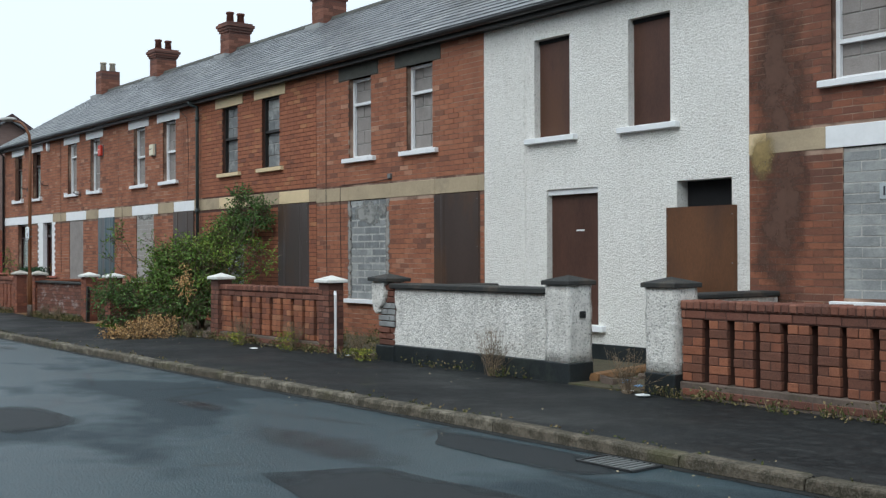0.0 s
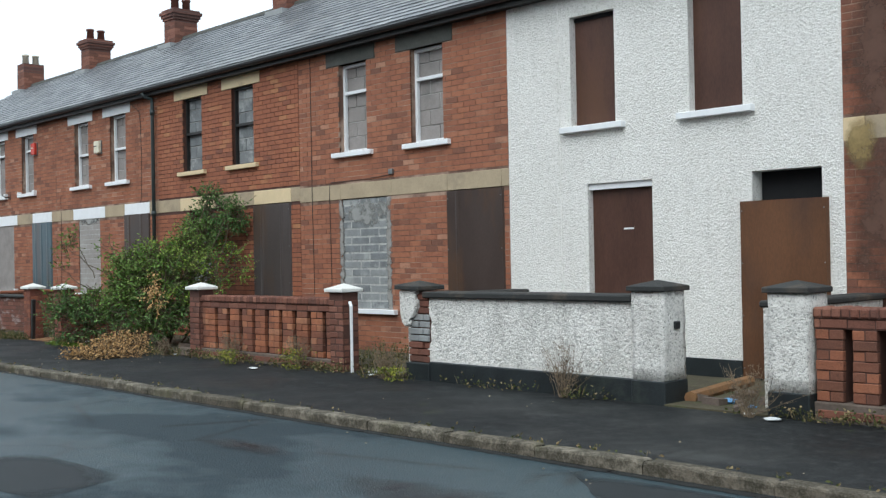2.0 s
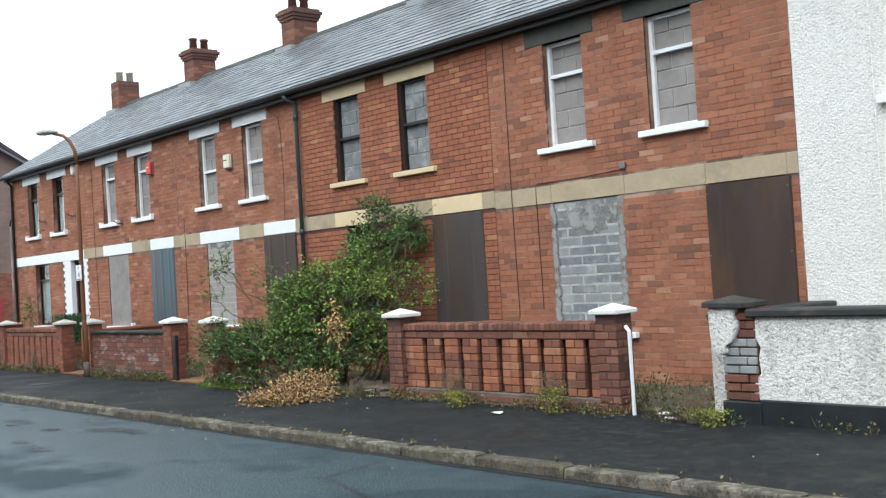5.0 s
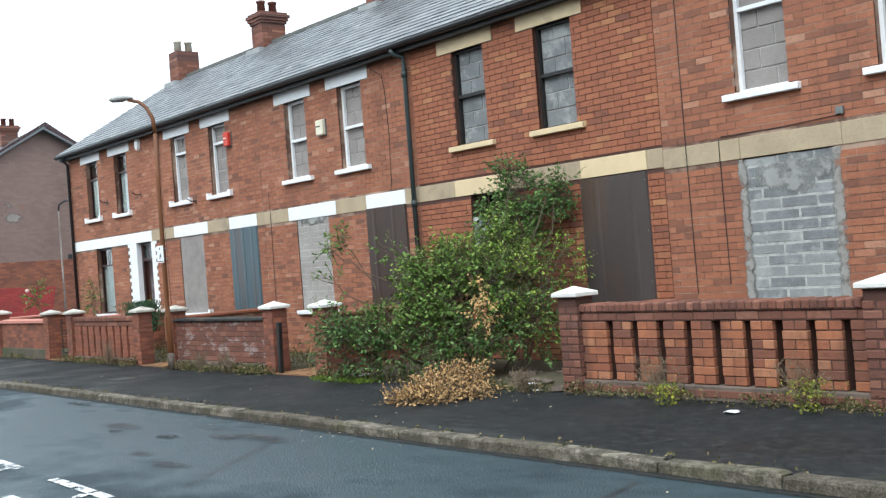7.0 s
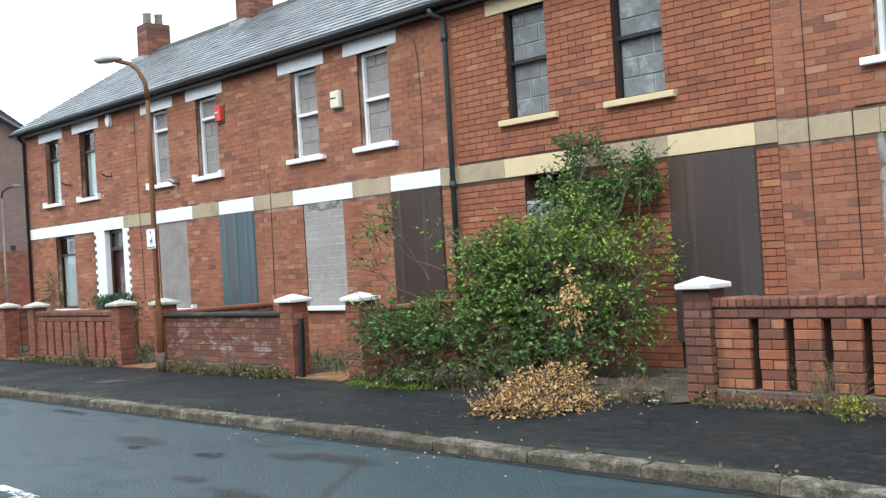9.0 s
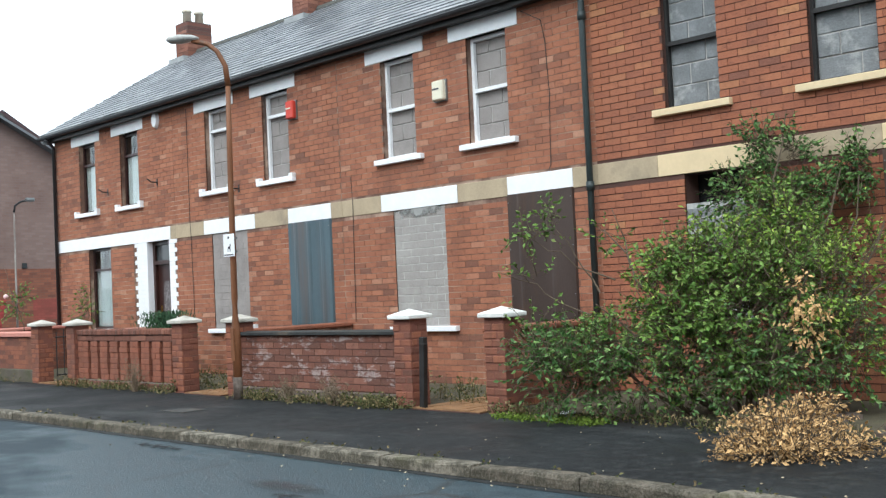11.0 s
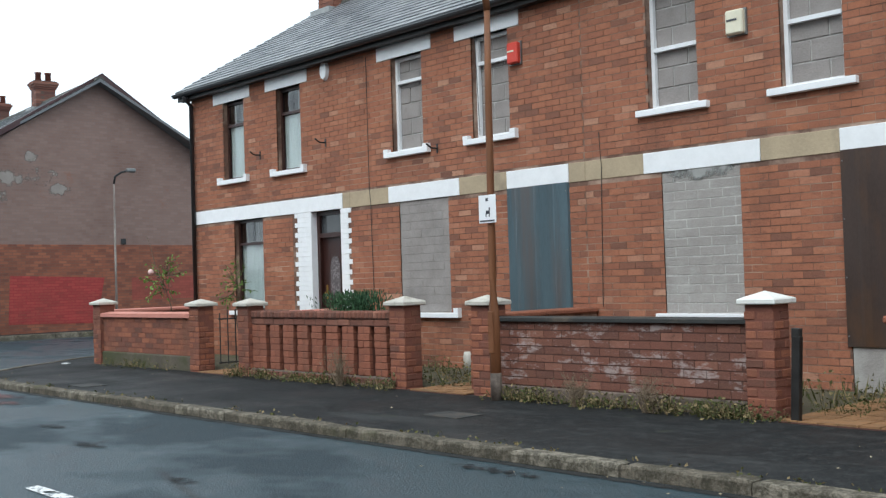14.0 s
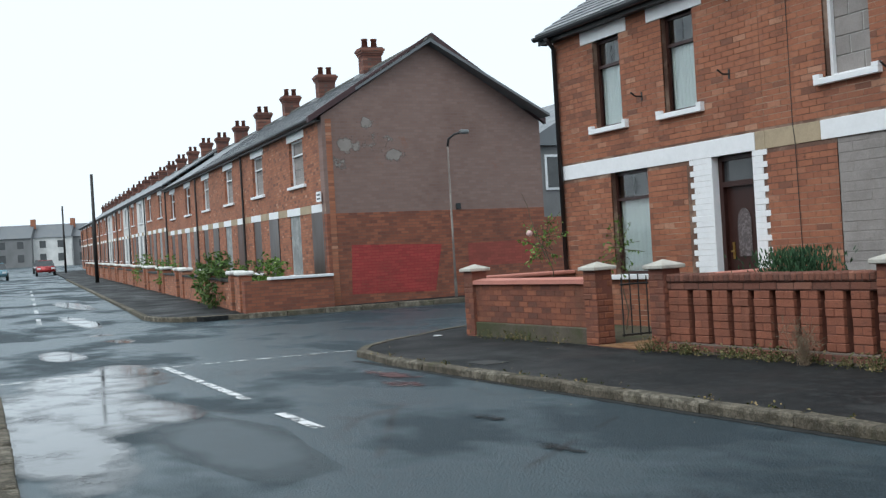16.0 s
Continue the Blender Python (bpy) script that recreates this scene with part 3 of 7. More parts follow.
def kerb_line():
    """The kerb of the near footway: straight along the street, then round the corner into the side street."""
    pts = [(26.0 - i * 0.92, KERB_Y) for i in range(37)]
    pts += [(-8.55, -4.2), (-9.2, -3.82), (-9.75, -3.25), (-10.3, -2.5), (-10.85, -1.75), (-11.3, -1.0), (-11.6, -0.1)]
    return pts + [(-11.7, 0.85 + 0.95 * i) for i in range(12)]


line = kerb_line()
slab("pavement", [(x, y + 0.1) if i < 37 else (x + 0.1, y + 0.06) for i, (x, y) in enumerate(line)] + [(-9.8, 11.2), (-9.8, -1.9), (30.0, -1.9), (30.0, KERB_Y + 0.1)], -0.004, M_FOOTWAY,
     "dark patched asphalt footway with litter and weeds")


def kerb_stones(pts, name, group, m=None, width=0.13, up=0.006, flip=1):
    """One worn stone from each point to the next: a nosing rounded unevenly, chipped at its ends."""
    for p, q in zip(pts, pts[1:]):
        p, q = Vector(p), Vector(q)
        d = (q - p).normalized()
        n = Vector((d.y, -d.x)) * flip
        tilt, gap, out = R.uniform(-0.008, 0.008), R.uniform(0.003, 0.009), R.uniform(-0.008, 0.008)
        a, b = p + d * gap, q - d * gap
        bm = bmesh.new()
        z = 0.0 if m is not None else ground_z(p.x, p.y)
        rings = []
        for i in range(8):
            f = (0.0, 0.04, 0.2, 0.4, 0.6, 0.8, 0.96, 1.0)[i]
            end = 0.012 if i in (0, 7) else 0.0
            o, h = a.lerp(b, f), z + up + tilt * (1 - 2 * f)
            w, chip = R.uniform(-0.004, 0.004) + out, R.uniform(0.0, 1.0) ** 3 * 0.02
            ring = ((0.0, -0.2 - h), (w + end * 0.5, -0.05), (w + end * 0.5, -0.014 - chip - end), (w + 0.006 + chip * 0.5 + end * 0.5, -0.004 - end), (w + 0.016 + chip, -end * 0.7), (width, R.uniform(-0.002, 0.003) - end), (width, -0.2 - h))
            rings.append([bm.verts.new((*(o + n * r), h + dz)) for r, dz in ring])
        for u, v in zip(rings, rings[1:]):
            for j in range(len(u) - 1):
                bm.faces.new((u[j], v[j], v[j + 1], u[j + 1]))
        bm.faces.new(rings[0][::-1]), bm.faces.new(rings[-1])
        ob = part(name, bm, M_KERB, None, "", m)
        tagged(ob, "worn grey-brown kerb stone with a rounded edge", kind="structure", group=group)


kerb_stones(line, "kerb_stone", "kerb of the near footway")

# far side: the footway on which the camera is carried
left = [(30.0, -9.25), (-2.0, -9.02), (-9.6, -8.5)]
slab("pavement_opposite", [(30.0, -9.35), (-2.0, -9.12), (-9.6, -8.6), (-9.6, -16.0), (30.0, -16.0)], 0.0, M_FOOTWAY, "dark asphalt footway opposite the terrace")
pts = [(6 - i * 0.9, -9.08) for i in range(9)] + [(-2.1 - i * 0.9, -9.02 + 0.062 * i) for i in range(9)]
kerb_stones(pts, "kerb_stone", "kerb of the opposite footway", flip=-1)

# beyond the side street
slab("pavement_beyond", [(0.55, -3.3), (0.55, 14.0), (-1.0, 14.0), (-1.0, -0.0), (-95.0, 0.0), (-95.0, -4.35), (-2.0, -4.35), (-0.4, -4.05)], 0.02, M_FOOTWAY, "dark asphalt footway beyond the side street", m=FAR)
pts = [(0.66, 12.0 - i * 0.95) for i in range(16)] + [(0.3, -3.75), (-0.4, -4.25), (-1.4, -4.48)]
kerb_stones(pts, "kerb_stone", "kerb beyond the side street", FAR, flip=1, up=0.03)
kerb_stones([(-1.4 - i * 1.8, -4.48) for i in range(30)], "kerb_stone", "kerb beyond the side street", FAR, up=0.03)

# road paint
def stripe(name, x0, y0, x1, y1, w=0.1, label="worn white painted road line"):
    p, q = Vector((x0, y0)), Vector((x1, y1))
    d = (q - p).normalized()
    n = Vector((-d.y, d.x)) * w / 2
    bm = bmesh.new()
    vs = [bm.verts.new((*v, -0.07 + ground_z(v.x, v.y))) for v in (p - n, q - n, q + n, p + n)]
    bm.faces.new(vs)
    structure(name, bm, M_LINE, label)


for a, b, c, d in ((11.0, -7.0, 13.75, -7.02), (0.25, -6.94, 1.25, -6.96), (1.6, -7.0, 2.8, -7.0), (-4.25, -6.72, -3.2, -6.76), (-9.75, -6.45, -5.45, -6.65)):
    stripe("road_line", a, b, c, d)
# worn bay marks: a broken line along the road with short cross pieces
for a, b, c, d in ((5.0, -6.82, 6.45, -6.86), (7.25, -6.87, 8.42, -6.9), (8.12, -6.95, 8.4, -7.38), (6.3, -6.9, 6.42, -7.24), (6.9, -7.34, 7.35, -7.36), (7.6, -7.34, 7.95, -7.33), (7.7, -7.62, 8.05, -7.58), (5.6, -7.3, 6.1, -7.3)):
    stripe("road_line", a, b, c, d, 0.09)
stripe("give_way_line", -9.62, -8.6, -9.75, -6.55, 0.2)
for i in range(7):
    stripe("give_way_line", -9.72 + 0.04 * i, -6.35 + 0.37 * i, -9.7 + 0.04 * i, -6.1 + 0.37 * i, 0.09)
for i in range(6):
    stripe("give_way_line", -17.7 + 0.05 * i, -8.0 + 0.62 * i, -17.66 + 0.05 * i, -7.6 + 0.62 * i, 0.14)
for i in range(6):
    p, q = FAR @ Vector((-2.5 - 5.5 * i, -6.9, 0)), FAR @ Vector((-5.0 - 5.5 * i, -6.9, 0))
    stripe("road_line", p.x, p.y, q.x, q.y, 0.12)

# ---- the terrace ----
EAVE, RIDGE_Y, RIDGE_Z, PITCH = 4.62, 3.1, 6.62, 4.45


def sash(house, x0, x1, z0, z1, wood, bars, fill, sill_mat, label, sill=None, ears=False, depth=0.085, m=None, block_mat=None, t=0.045):
    """A window in its opening: frame with rails, sill, and block or curtain behind."""
    d0, d1 = depth, depth + 0.05
    bm = boxes((x0, x0 + t, d0, d1, z0, z1), (x1 - t, x1, d0, d1, z0, z1), (x0 + t, x1 - t, d0, d1, z1 - t, z1), (x0 + t, x1 - t, d0, d1, z0, z0 + t))
    w = part("window", bm, wood, house, label, m)
    for bz in bars:
        part("glazing_bar", boxes((x0 + t, x1 - t, d0 - 0.012, d1 - 0.004, bz - 0.022, bz + 0.022)), wood, w, m=m)
    if sill:
        a, b, c, d = sill
        bm = boxes((a, b, -0.075, depth, c, d), bevel=0.006)
        if ears:
            for e in (a, b - 0.09):
                box(bm, e, e + 0.09, -0.074, 0.0, d, d + 0.05)
        part("sill", bm, sill_mat, w, m=m)
    if fill == "block":
        part("mortar_bed", boxes((x0 + 0.02, x1 - 0.02, d1 + 0.02, d1 + 0.1, z0, z1)), M_JOINT, w, m=m)
        h, z, i = 0.22, z0 + 0.03, 0
        while z < z1 - 0.03:
            top = min(z + h - 0.014, z1 - 0.01)
            cut = x0 + (x1 - x0) * (0.38 if i % 2 else 0.68)
            for a, b in ((x0 + 0.03, cut - 0.007), (cut + 0.007, x1 - 0.03)):
                part("concrete_block", boxes((a, b, d1 + 0.004 + R.uniform(0, 0.008), d1 + 0.06, z, top), bevel=0.006), block_mat or M_BLOCK_WARM, w, m=m)
            z, i = z + h, i + 1
    elif fill == "curtain":
        part("pane", boxes((x0 + t, x1 - t, d0 + 0.03, d0 + 0.036, z0 + t, z1 - t)), M_GLASS, w, "clear window glass", m)
        bm = bmesh.new()
        n = 40
        top = bars[0] if bars else z1
        vs = [[bm.verts.new((x0 + (x1 - x0) * i / n, d0 + 0.062 + 0.008 * math.sin(i * 1.3), z)) for z in (z0 + 0.02, top)] for i in range(n + 1)]
        for a, b in zip(vs, vs[1:]):
            bm.faces.new((a[0], b[0], b[1], a[1]))
        part("curtain", bm, M_CURTAIN, w, "pale green-white net curtain", m, True)
        cx, cz = (x0 + x1) / 2, (top + z1 - t) / 2
        bm = bmesh.new()
        for a in range(4):
            p = [(cx + 0.1 * math.cos(radians(90 * a + o)) * s, d0 + 0.024, cz + 0.12 * math.sin(radians(90 * a + o)) * s) for o, s in ((0, 1), (45, 0.3), (90, 1))]
            tube(bm, p, 0.0025, 5)
        part("leading", bm, M_IRON, w, "leaded diamond in the top light", m)
        part("back_board", boxes((x0 - 0.1, x1 + 0.1, 0.5, 0.52, z0 - 0.1, z1 + 0.1)), M_FAR_GREY, w, m=m)
    return w


def infill(house, x0, x1, z0, z1, style, label):
    """A ground-floor window closed with blockwork, with a smear of mortar at its edge."""
    y = 0.008
    bed = part("blocked_window", boxes((x0 - 0.02, x1 + 0.02, y + 0.006, y + 0.12, z0, z1)), {"pale": M_JOINT, "grey": M_BLOCK_WARM, "worn": M_JOINT, "mixed": M_JOINT_WIDE}[style], house, label)
    h, w, mat = {"pale": (0.1, 0.3, M_BLOCK_PALE), "grey": (0.112, 0.44, M_BLOCK_WARM), "worn": (0.108, 0.4, M_BLOCK), "mixed": (0.118, 0.42, M_BLOCK_DARK)}[style]
    gap = 0.024 if style == "mixed" else 0.011
    z, i = z0 + 0.012, 0
    while z < z1 - 0.03:
        a = x0 - (0.0 if i % 2 else w / 2)
        while a < x1:
            lo, hi = max(a, x0), min(a + w - gap + R.uniform(-0.006, 0.006), x1)
            if hi - lo > 0.04:
                part("concrete_block", boxes((lo, hi, y + 0.003 + R.uniform(-0.002, 0.002), y + 0.06, z, min(z + h - gap + R.uniform(-0.006, 0.003), z1)), bevel=0.002), M_BLOCK if style == "mixed" and R.random() < 0.35 else mat, bed)
            a += w
        z, i = z + h, i + 1
    return bed


def sheet_panel(house, x0, x1, z0, z1, mat, label, ribs=(), bent=False, y=-0.035):
    """A steel sheet screwed over an opening, its edges folded back, with shallow pressed ribs."""
    bm = bmesh.new()
    xs = [x0, x0 + 0.012]
    for r in ribs:
        xs += [r - 0.05, r - 0.02, r + 0.02, r + 0.05]
    xs += [x1 - 0.012, x1]
    ys = [0.0, y] + [y, y - 0.006, y - 0.006, y] * len(ribs) + [y, 0.0]
    zs = [z0 + (z1 - z0) * i / 8 for i in range(9)]
    grid = [[bm.verts.new((a, b + (R.uniform(-0.003, 0.003) if bent and 0 < i < 8 else 0), zz)) for a, b in zip(xs, ys)] for i, zz in enumerate(zs)]
    for r0, r1 in zip(grid, grid[1:]):
        for i in range(len(xs) - 1):
            bm.faces.new((r0[i], r0[i + 1], r1[i + 1], r1[i]))
    ob = part("steel_sheet", bm, mat, house, label)
    for a in (x0 + 0.03, x1 - 0.03):
        for i in range(4):
            z = z0 + 0.1 + (z1 - z0 - 0.2) * i / 3
            bm = bmesh.new()
            tube(bm, [(a, y - 0.001, z), (a, y - 0.007, z)], 0.008, 6)
            part("screw", bm, M_GREY_METAL, ob)
    return ob


def roof(house, x0, x1, m=None, slates=True, base=0.0, depth=None):
    e, rz, ry = EAVE + base, RIDGE_Z + base, RIDGE_Y
    bm = extrude_x(bmesh.new(), [(-0.2, e), (ry, rz), (2 * ry + 0.3, e), (2 * ry + 0.3, e - 0.07), (ry, rz - 0.09), (-0.2, e - 0.07)], x0, x1)
    r = part("roof", bm, M_SLATE, house, "blue-grey slate roof, weathered", m)
    if slates:
        bm = bmesh.new()
        n, run = 19, Vector((0, ry + 0.2, rz - e))
        up = Vector((0, -run.z, run.y)).normalized()
        for i in range(n):
            a, b = Vector((0, -0.2, e)) + run * (i / n), Vector((0, -0.2, e)) + run * min(1.0, (i + 1.12) / n)
            x = x0 - (0.15 if i % 2 else 0.0)
            while x < x1:
                lo, hi = max(x, x0) + 0.003, min(x + 0.3, x1) - 0.003
                if hi - lo > 0.03:
                    s, h = R.uniform(-0.008, 0.004), 0.016 + R.uniform(0, 0.006)
                    p = a + run.normalized() * s
                    vs = [bm.verts.new(Vector((xx, 0, 0)) + q) for q, xx in ((p + up * h, lo), (p + up * h, hi), (b + up * 0.004, hi), (b + up * 0.004, lo))]
                    lw = [bm.verts.new(Vector((xx, 0, 0)) + p + up * 0.002) for xx in (lo, hi)]
                    bm.faces.new(vs), bm.faces.new((lw[0], lw[1], vs[1], vs[0]))
                x += 0.3
        part("slate_covering", bm, M_SLATE, r, m=m, kind="stuff")
    bm = bmesh.new()
    x = x0
    while x < x1 - 0.02:
        q = min(x + 0.45, x1)
        extrude_x(bm, [(ry - 0.13, rz - 0.055), (ry - 0.08, rz + 0.03), (ry, rz + 0.06), (ry + 0.08, rz + 0.03), (ry + 0.13, rz - 0.055)], x, q - 0.01)
        x += 0.45
    part("ridge_capping", bm, M_SLATE_LINTEL, r, "dark clay ridge tiles", m, kind="stuff")
    return r


def gutter(house, x0, x1, mat, m=None, base=0.0):
    z = EAVE + base
    prof = [(-0.28 + 0.06 - 0.06 * math.cos(a), z - 0.045 - 0.06 * math.sin(a)) for a in (math.pi * i / 6 for i in range(7))]
    inner = [(y * 1.0 + (-0.006 if y > -0.22 else 0.006), zz + 0.006) for y, zz in reversed(prof)]
    g = part("gutter", extrude_x(bmesh.new(), prof + inner, x0, x1), mat, house, "black half-round gutter", m)
    part("fascia", boxes((x0, x1, -0.155, -0.13, z - 0.16, z - 0.035)), M_BLACK_WOOD, house, m=m)
    part("soffit", boxes((x0, x1, -0.13, 0.0, z - 0.15, z - 0.125)), M_BLACK_WOOD, house, m=m)
    return g


def chimney(house, x, m=None, base=0.0, cream=False, small=False):
    w, d, z0, z1 = 0.24, 0.3, RIDGE_Z - 0.55 + base, RIDGE_Z + 0.62 + base
    bm = boxes((x - w, x + w, RIDGE_Y - d, RIDGE_Y + d, z0, z1))
    if not cream:
        for i, (o, a, b) in enumerate(((0.03, z1 - 0.2, z1 - 0.14), (0.06, z1 - 0.14, z1 - 0.07), (0.09, z1 - 0.07, z1), (0.05, z1, z1 + 0.05))):
            box(bm, x - w - o, x + w + o, RIDGE_Y - d - o, RIDGE_Y + d + o, a, b)
    c = part("chimney", bm, M_STACK, house, "square red brick chimney stack", m)
    if not small:
        courses = bmesh.new()
        for i in range(int((z1 - z0 - 0.2) / COURSE)):
            z = z0 + i * COURSE
            for j in range(2):
                o = 0.11 if i % 2 else 0.0
                for a, b in ((x - w, x - w + 0.235 - o), (x - w + 0.245 - o, x + w)):
                    if j == 0:
                        box(courses, a, b, RIDGE_Y - d - 0.005, RIDGE_Y - d + 0.01, z, z + COURSE - JOINT)
                for a, b in ((RIDGE_Y - d, RIDGE_Y - 0.06 - o), (RIDGE_Y - 0.05 - o, RIDGE_Y + d)):
                    if j == 1:
                        box(courses, x + w - 0.01, x + w + 0.005, a, b, z, z + COURSE - JOINT)
        part("brickwork", courses, M_PLUM[1], c, m=m, kind="stuff")
    part("flashing", boxes((x - w - 0.06, x + w + 0.06, RIDGE_Y - d - 0.16, RIDGE_Y + d + 0.1, RIDGE_Z - 0.28 + base, RIDGE_Z - 0.16 + base)), M_LEAD, c, "grey lead flashing", m)
    top = z1 + (0.0 if cream else 0.05)
    for dy in (-0.15, 0.15):
        bm = bmesh.new()
        y = RIDGE_Y + dy
        tube(bm, [(x, y, top), (x, y, top + 0.24), (x, y, top + 0.245), (x, y, top + 0.29), (x, y, top + 0.29), (x, y, top + 0.2)], [0.1, 0.085, 0.105, 0.105, 0.075, 0.07], 12)
        part("chimney_pot", bm, M_POT_CREAM if cream else M_POT, c, "cream clay pot" if cream else "dark red clay pot", m, True)
    return c


def downpipe(house, x, z1, z0, mat, label):
    bm = bmesh.new()
    tube(bm, [(x - 0.1, -0.24, EAVE - 0.1), (x - 0.08, -0.2, EAVE - 0.17), (x, -0.09, z1), (x, -0.085, z1 - 0.1), (x, -0.085, z0)], 0.036, 10)
    p = part("downpipe", bm, mat, house, label, smooth=True)
    for z in (z1 - 0.25, (z0 + z1) / 2, z0 + 0.4):
        bm = bmesh.new()
        tube(bm, [(x, -0.085, z - 0.05), (x, -0.085, z + 0.05)], 0.047, 10)
        part("pipe_collar", bm, mat, p, smooth=True)


def block_row(house, x0, x1, z0, z1, cuts, mats):
    """A band of stones from x0 to x1 cut at the given places, each stone with its own finish."""
    xs = [x0, *cuts, x1]
    for a, b, mt in zip(xs, xs[1:], mats):
        part("band_stone", boxes((a + 0.002, b - 0.002, -0.014 if mt in (M_WHITE, M_CREAM) else -0.01, 0.1, z0, z1), bevel=0.004), mt, house)


WIN_Z, SILL_Z, BAND_Z, LINT_Z = (2.955, 4.28), (2.885, 2.958), (2.262, 2.488), (4.28, 4.505)


def terrace_house(u, label, spec, x0, x1, dz=0.0):
    """One house of the row. u: where the sill of its first upper window begins."""
    h = thing("terraced_house", label, "house", "houses of the near terrace")
    up = [(u + 0.12 + spec.get("du", 0), u + 0.765 + spec.get("du", 0)), (u + 1.73 + spec.get("du", 0), u + 2.385 + spec.get("du", 0))]
    up = spec.get("up", up)
    gw, dr = spec["gw"], spec["door"]
    wz, sz, bz, lz = [(a + dz, b + dz) for a, b in (WIN_Z, SILL_Z, BAND_Z, LINT_Z)]
    gz = (0.73 + dz if "gz" not in spec else spec["gz"], bz[0])
    holes = [(a, b, *wz) for a, b in up if a < x1 - 0.3] + [(gw[0], gw[1], *gz), (dr[0] + 0.03, dr[1] - 0.03, -0.3, bz[0])]
    top = EAVE - 0.13 + max(dz, 0)
    front = panel(bmesh.new(), x0, x1, -0.3, top, 0.0, 0.26, holes)
    rough = spec.get("roughcast")
    wall = part("wall", front, M_ROUGHCAST if rough else spec["mortar"], h, spec["wall"])
    part("side_wall", boxes((x0, x0 + 0.02, 0.26, 2 * RIDGE_Y, -0.3, top), (x1 - 0.02, x1, 0.26, 2 * RIDGE_Y, -0.3, top), (x0 + 0.02, x1 - 0.02, 2 * RIDGE_Y - 0.1, 2 * RIDGE_Y, -0.3, top),
                            (x0 + 0.02, x1 - 0.02, 0.9, 0.95, -0.3, top)), M_DARK, h)
    part("gable_infill", extrude_x(bmesh.new(), [(0.0, top), (RIDGE_Y, RIDGE_Z + max(dz, 0) - 0.12), (2 * RIDGE_Y, top)], x0 + 0.005, x0 + 0.2), M_FAR_BRICK, h)
    roof(h, x0 - (0.2 if spec.get("end") else 0), x1, base=max(dz, 0))
    gutter(h, x0 - (0.2 if spec.get("end") else 0), x1, M_PIPE_BLACK, base=max(dz, 0))
    if not rough:
        lint = [(a - 0.3, b + 0.2, *lz) for a, b in up]
        cut = holes + lint + [(x0, x1, bz[0] - 0.01, bz[1] + 0.01)] + spec.get("keep", [])
        lay(laid(x0 + 0.004, x1 - 0.004, -0.3 + dz, top, cut, spec.get("shift", 0)), 0.0, spec.get("proud", 0.0035), spec["brick"], wall, (x0, x1, 1.0, 4.0))
        for a, b in up:
            if a < x1 - 0.3:
                part("lintel", boxes((a - 0.3, min(b + 0.2, x1), -0.014, 0.12, *lz), bevel=0.005), spec["lintel"], h)
    for i, (a, b) in enumerate(up):
        if a < x1 - 0.3:
            spec["window"](h, a, b, wz[0], wz[1], (a - 0.13, min(b + 0.14, x1), *sz), i)
    return h, wall


def win_white(bar):
    return lambda h, a, b, z0, z1, s, i: sash(h, a, b, z0, z1, M_UPVC, [z0 + (z1 - z0) * bar], "block", M_WHITE, "white sash frame without glass, blocked behind", s)


H4 = dict(gw=(0.26, 1.23), door=(2.32, 3.3), wall="weathered red brick front wall", brick=M_RED, mortar=M_MORTAR, lintel=M_WHITE, window=win_white(0.5))
h4, w4 = terrace_house(0.0, "boarded-up red brick terraced house with white lintels", H4, -0.8, 3.65)
block_row(h4, -0.8, 3.65, *BAND_Z, [0.03, 1.47, 2.31, 3.3], [M_STONE, M_WHITE, M_STONE, M_WHITE, M_STONE])
infill(h4, 0.26, 1.23, 0.73, 2.27, "pale", "window bricked up with pale grey blocks")
part("sill", boxes((0.17, 1.4, -0.08, 0.02, 0.66, 0.728), bevel=0.006), M_WHITE, h4)
sheet_panel(h4, 2.31, 3.31, 0.42, 2.275, M_STEEL, "dark brown steel sheet over the doorway", (2.52, 3.0))
part("threshold", boxes((2.36, 3.26, -0.012, 0.2, -0.2, 0.43), bevel=0.006), M_BLOCK_PALE, h4, "pale rendered block under the steel sheet")
downpipe(h4, 3.6, 4.4, 0.1, M_GREEN_PIPE, "dark green cast-iron downpipe")

H5 = dict(gw=(-4.14, -3.14), door=(-2.05, -1.06), wall="weathered red brick front wall", brick=M_RED, mortar=M_MORTAR, lintel=M_WHITE, shift=0.07,
          window=lambda h, a, b, z0, z1, s, i: sash(h, a, b, z0, z1, M_UPVC, [z0 + (z1 - z0) * 0.74], "block", M_WHITE, "white frame with a top light, blocked behind", s, True))
h5, w5 = terrace_house(-4.36, "boarded-up red brick terraced house beside the lived-in end house", H5, -5.25, -0.8)
block_row(h5, -5.25, -0.8, *BAND_Z, [-4.36, -2.92, -2.06, -1.05], [M_STONE, M_WHITE, M_STONE, M_WHITE, M_STONE])
infill(h5, -4.14, -3.14, 0.73, 2.27, "grey", "window closed with flush grey blockwork")
part("sill", boxes((-4.25, -2.95, -0.08, 0.02, 0.66, 0.728), bevel=0.006), M_WHITE, h5)
part("sill_block", boxes((-3.03, -2.95, -0.078, 0.0, 0.728, 0.79)), M_WHITE, h5)
sheet_panel(h5, -2.05, -1.05, -0.02, 2.27, M_STEEL_BLUE, "blue-grey steel sheet over the doorway", (-1.86, -1.55, -1.24), True)

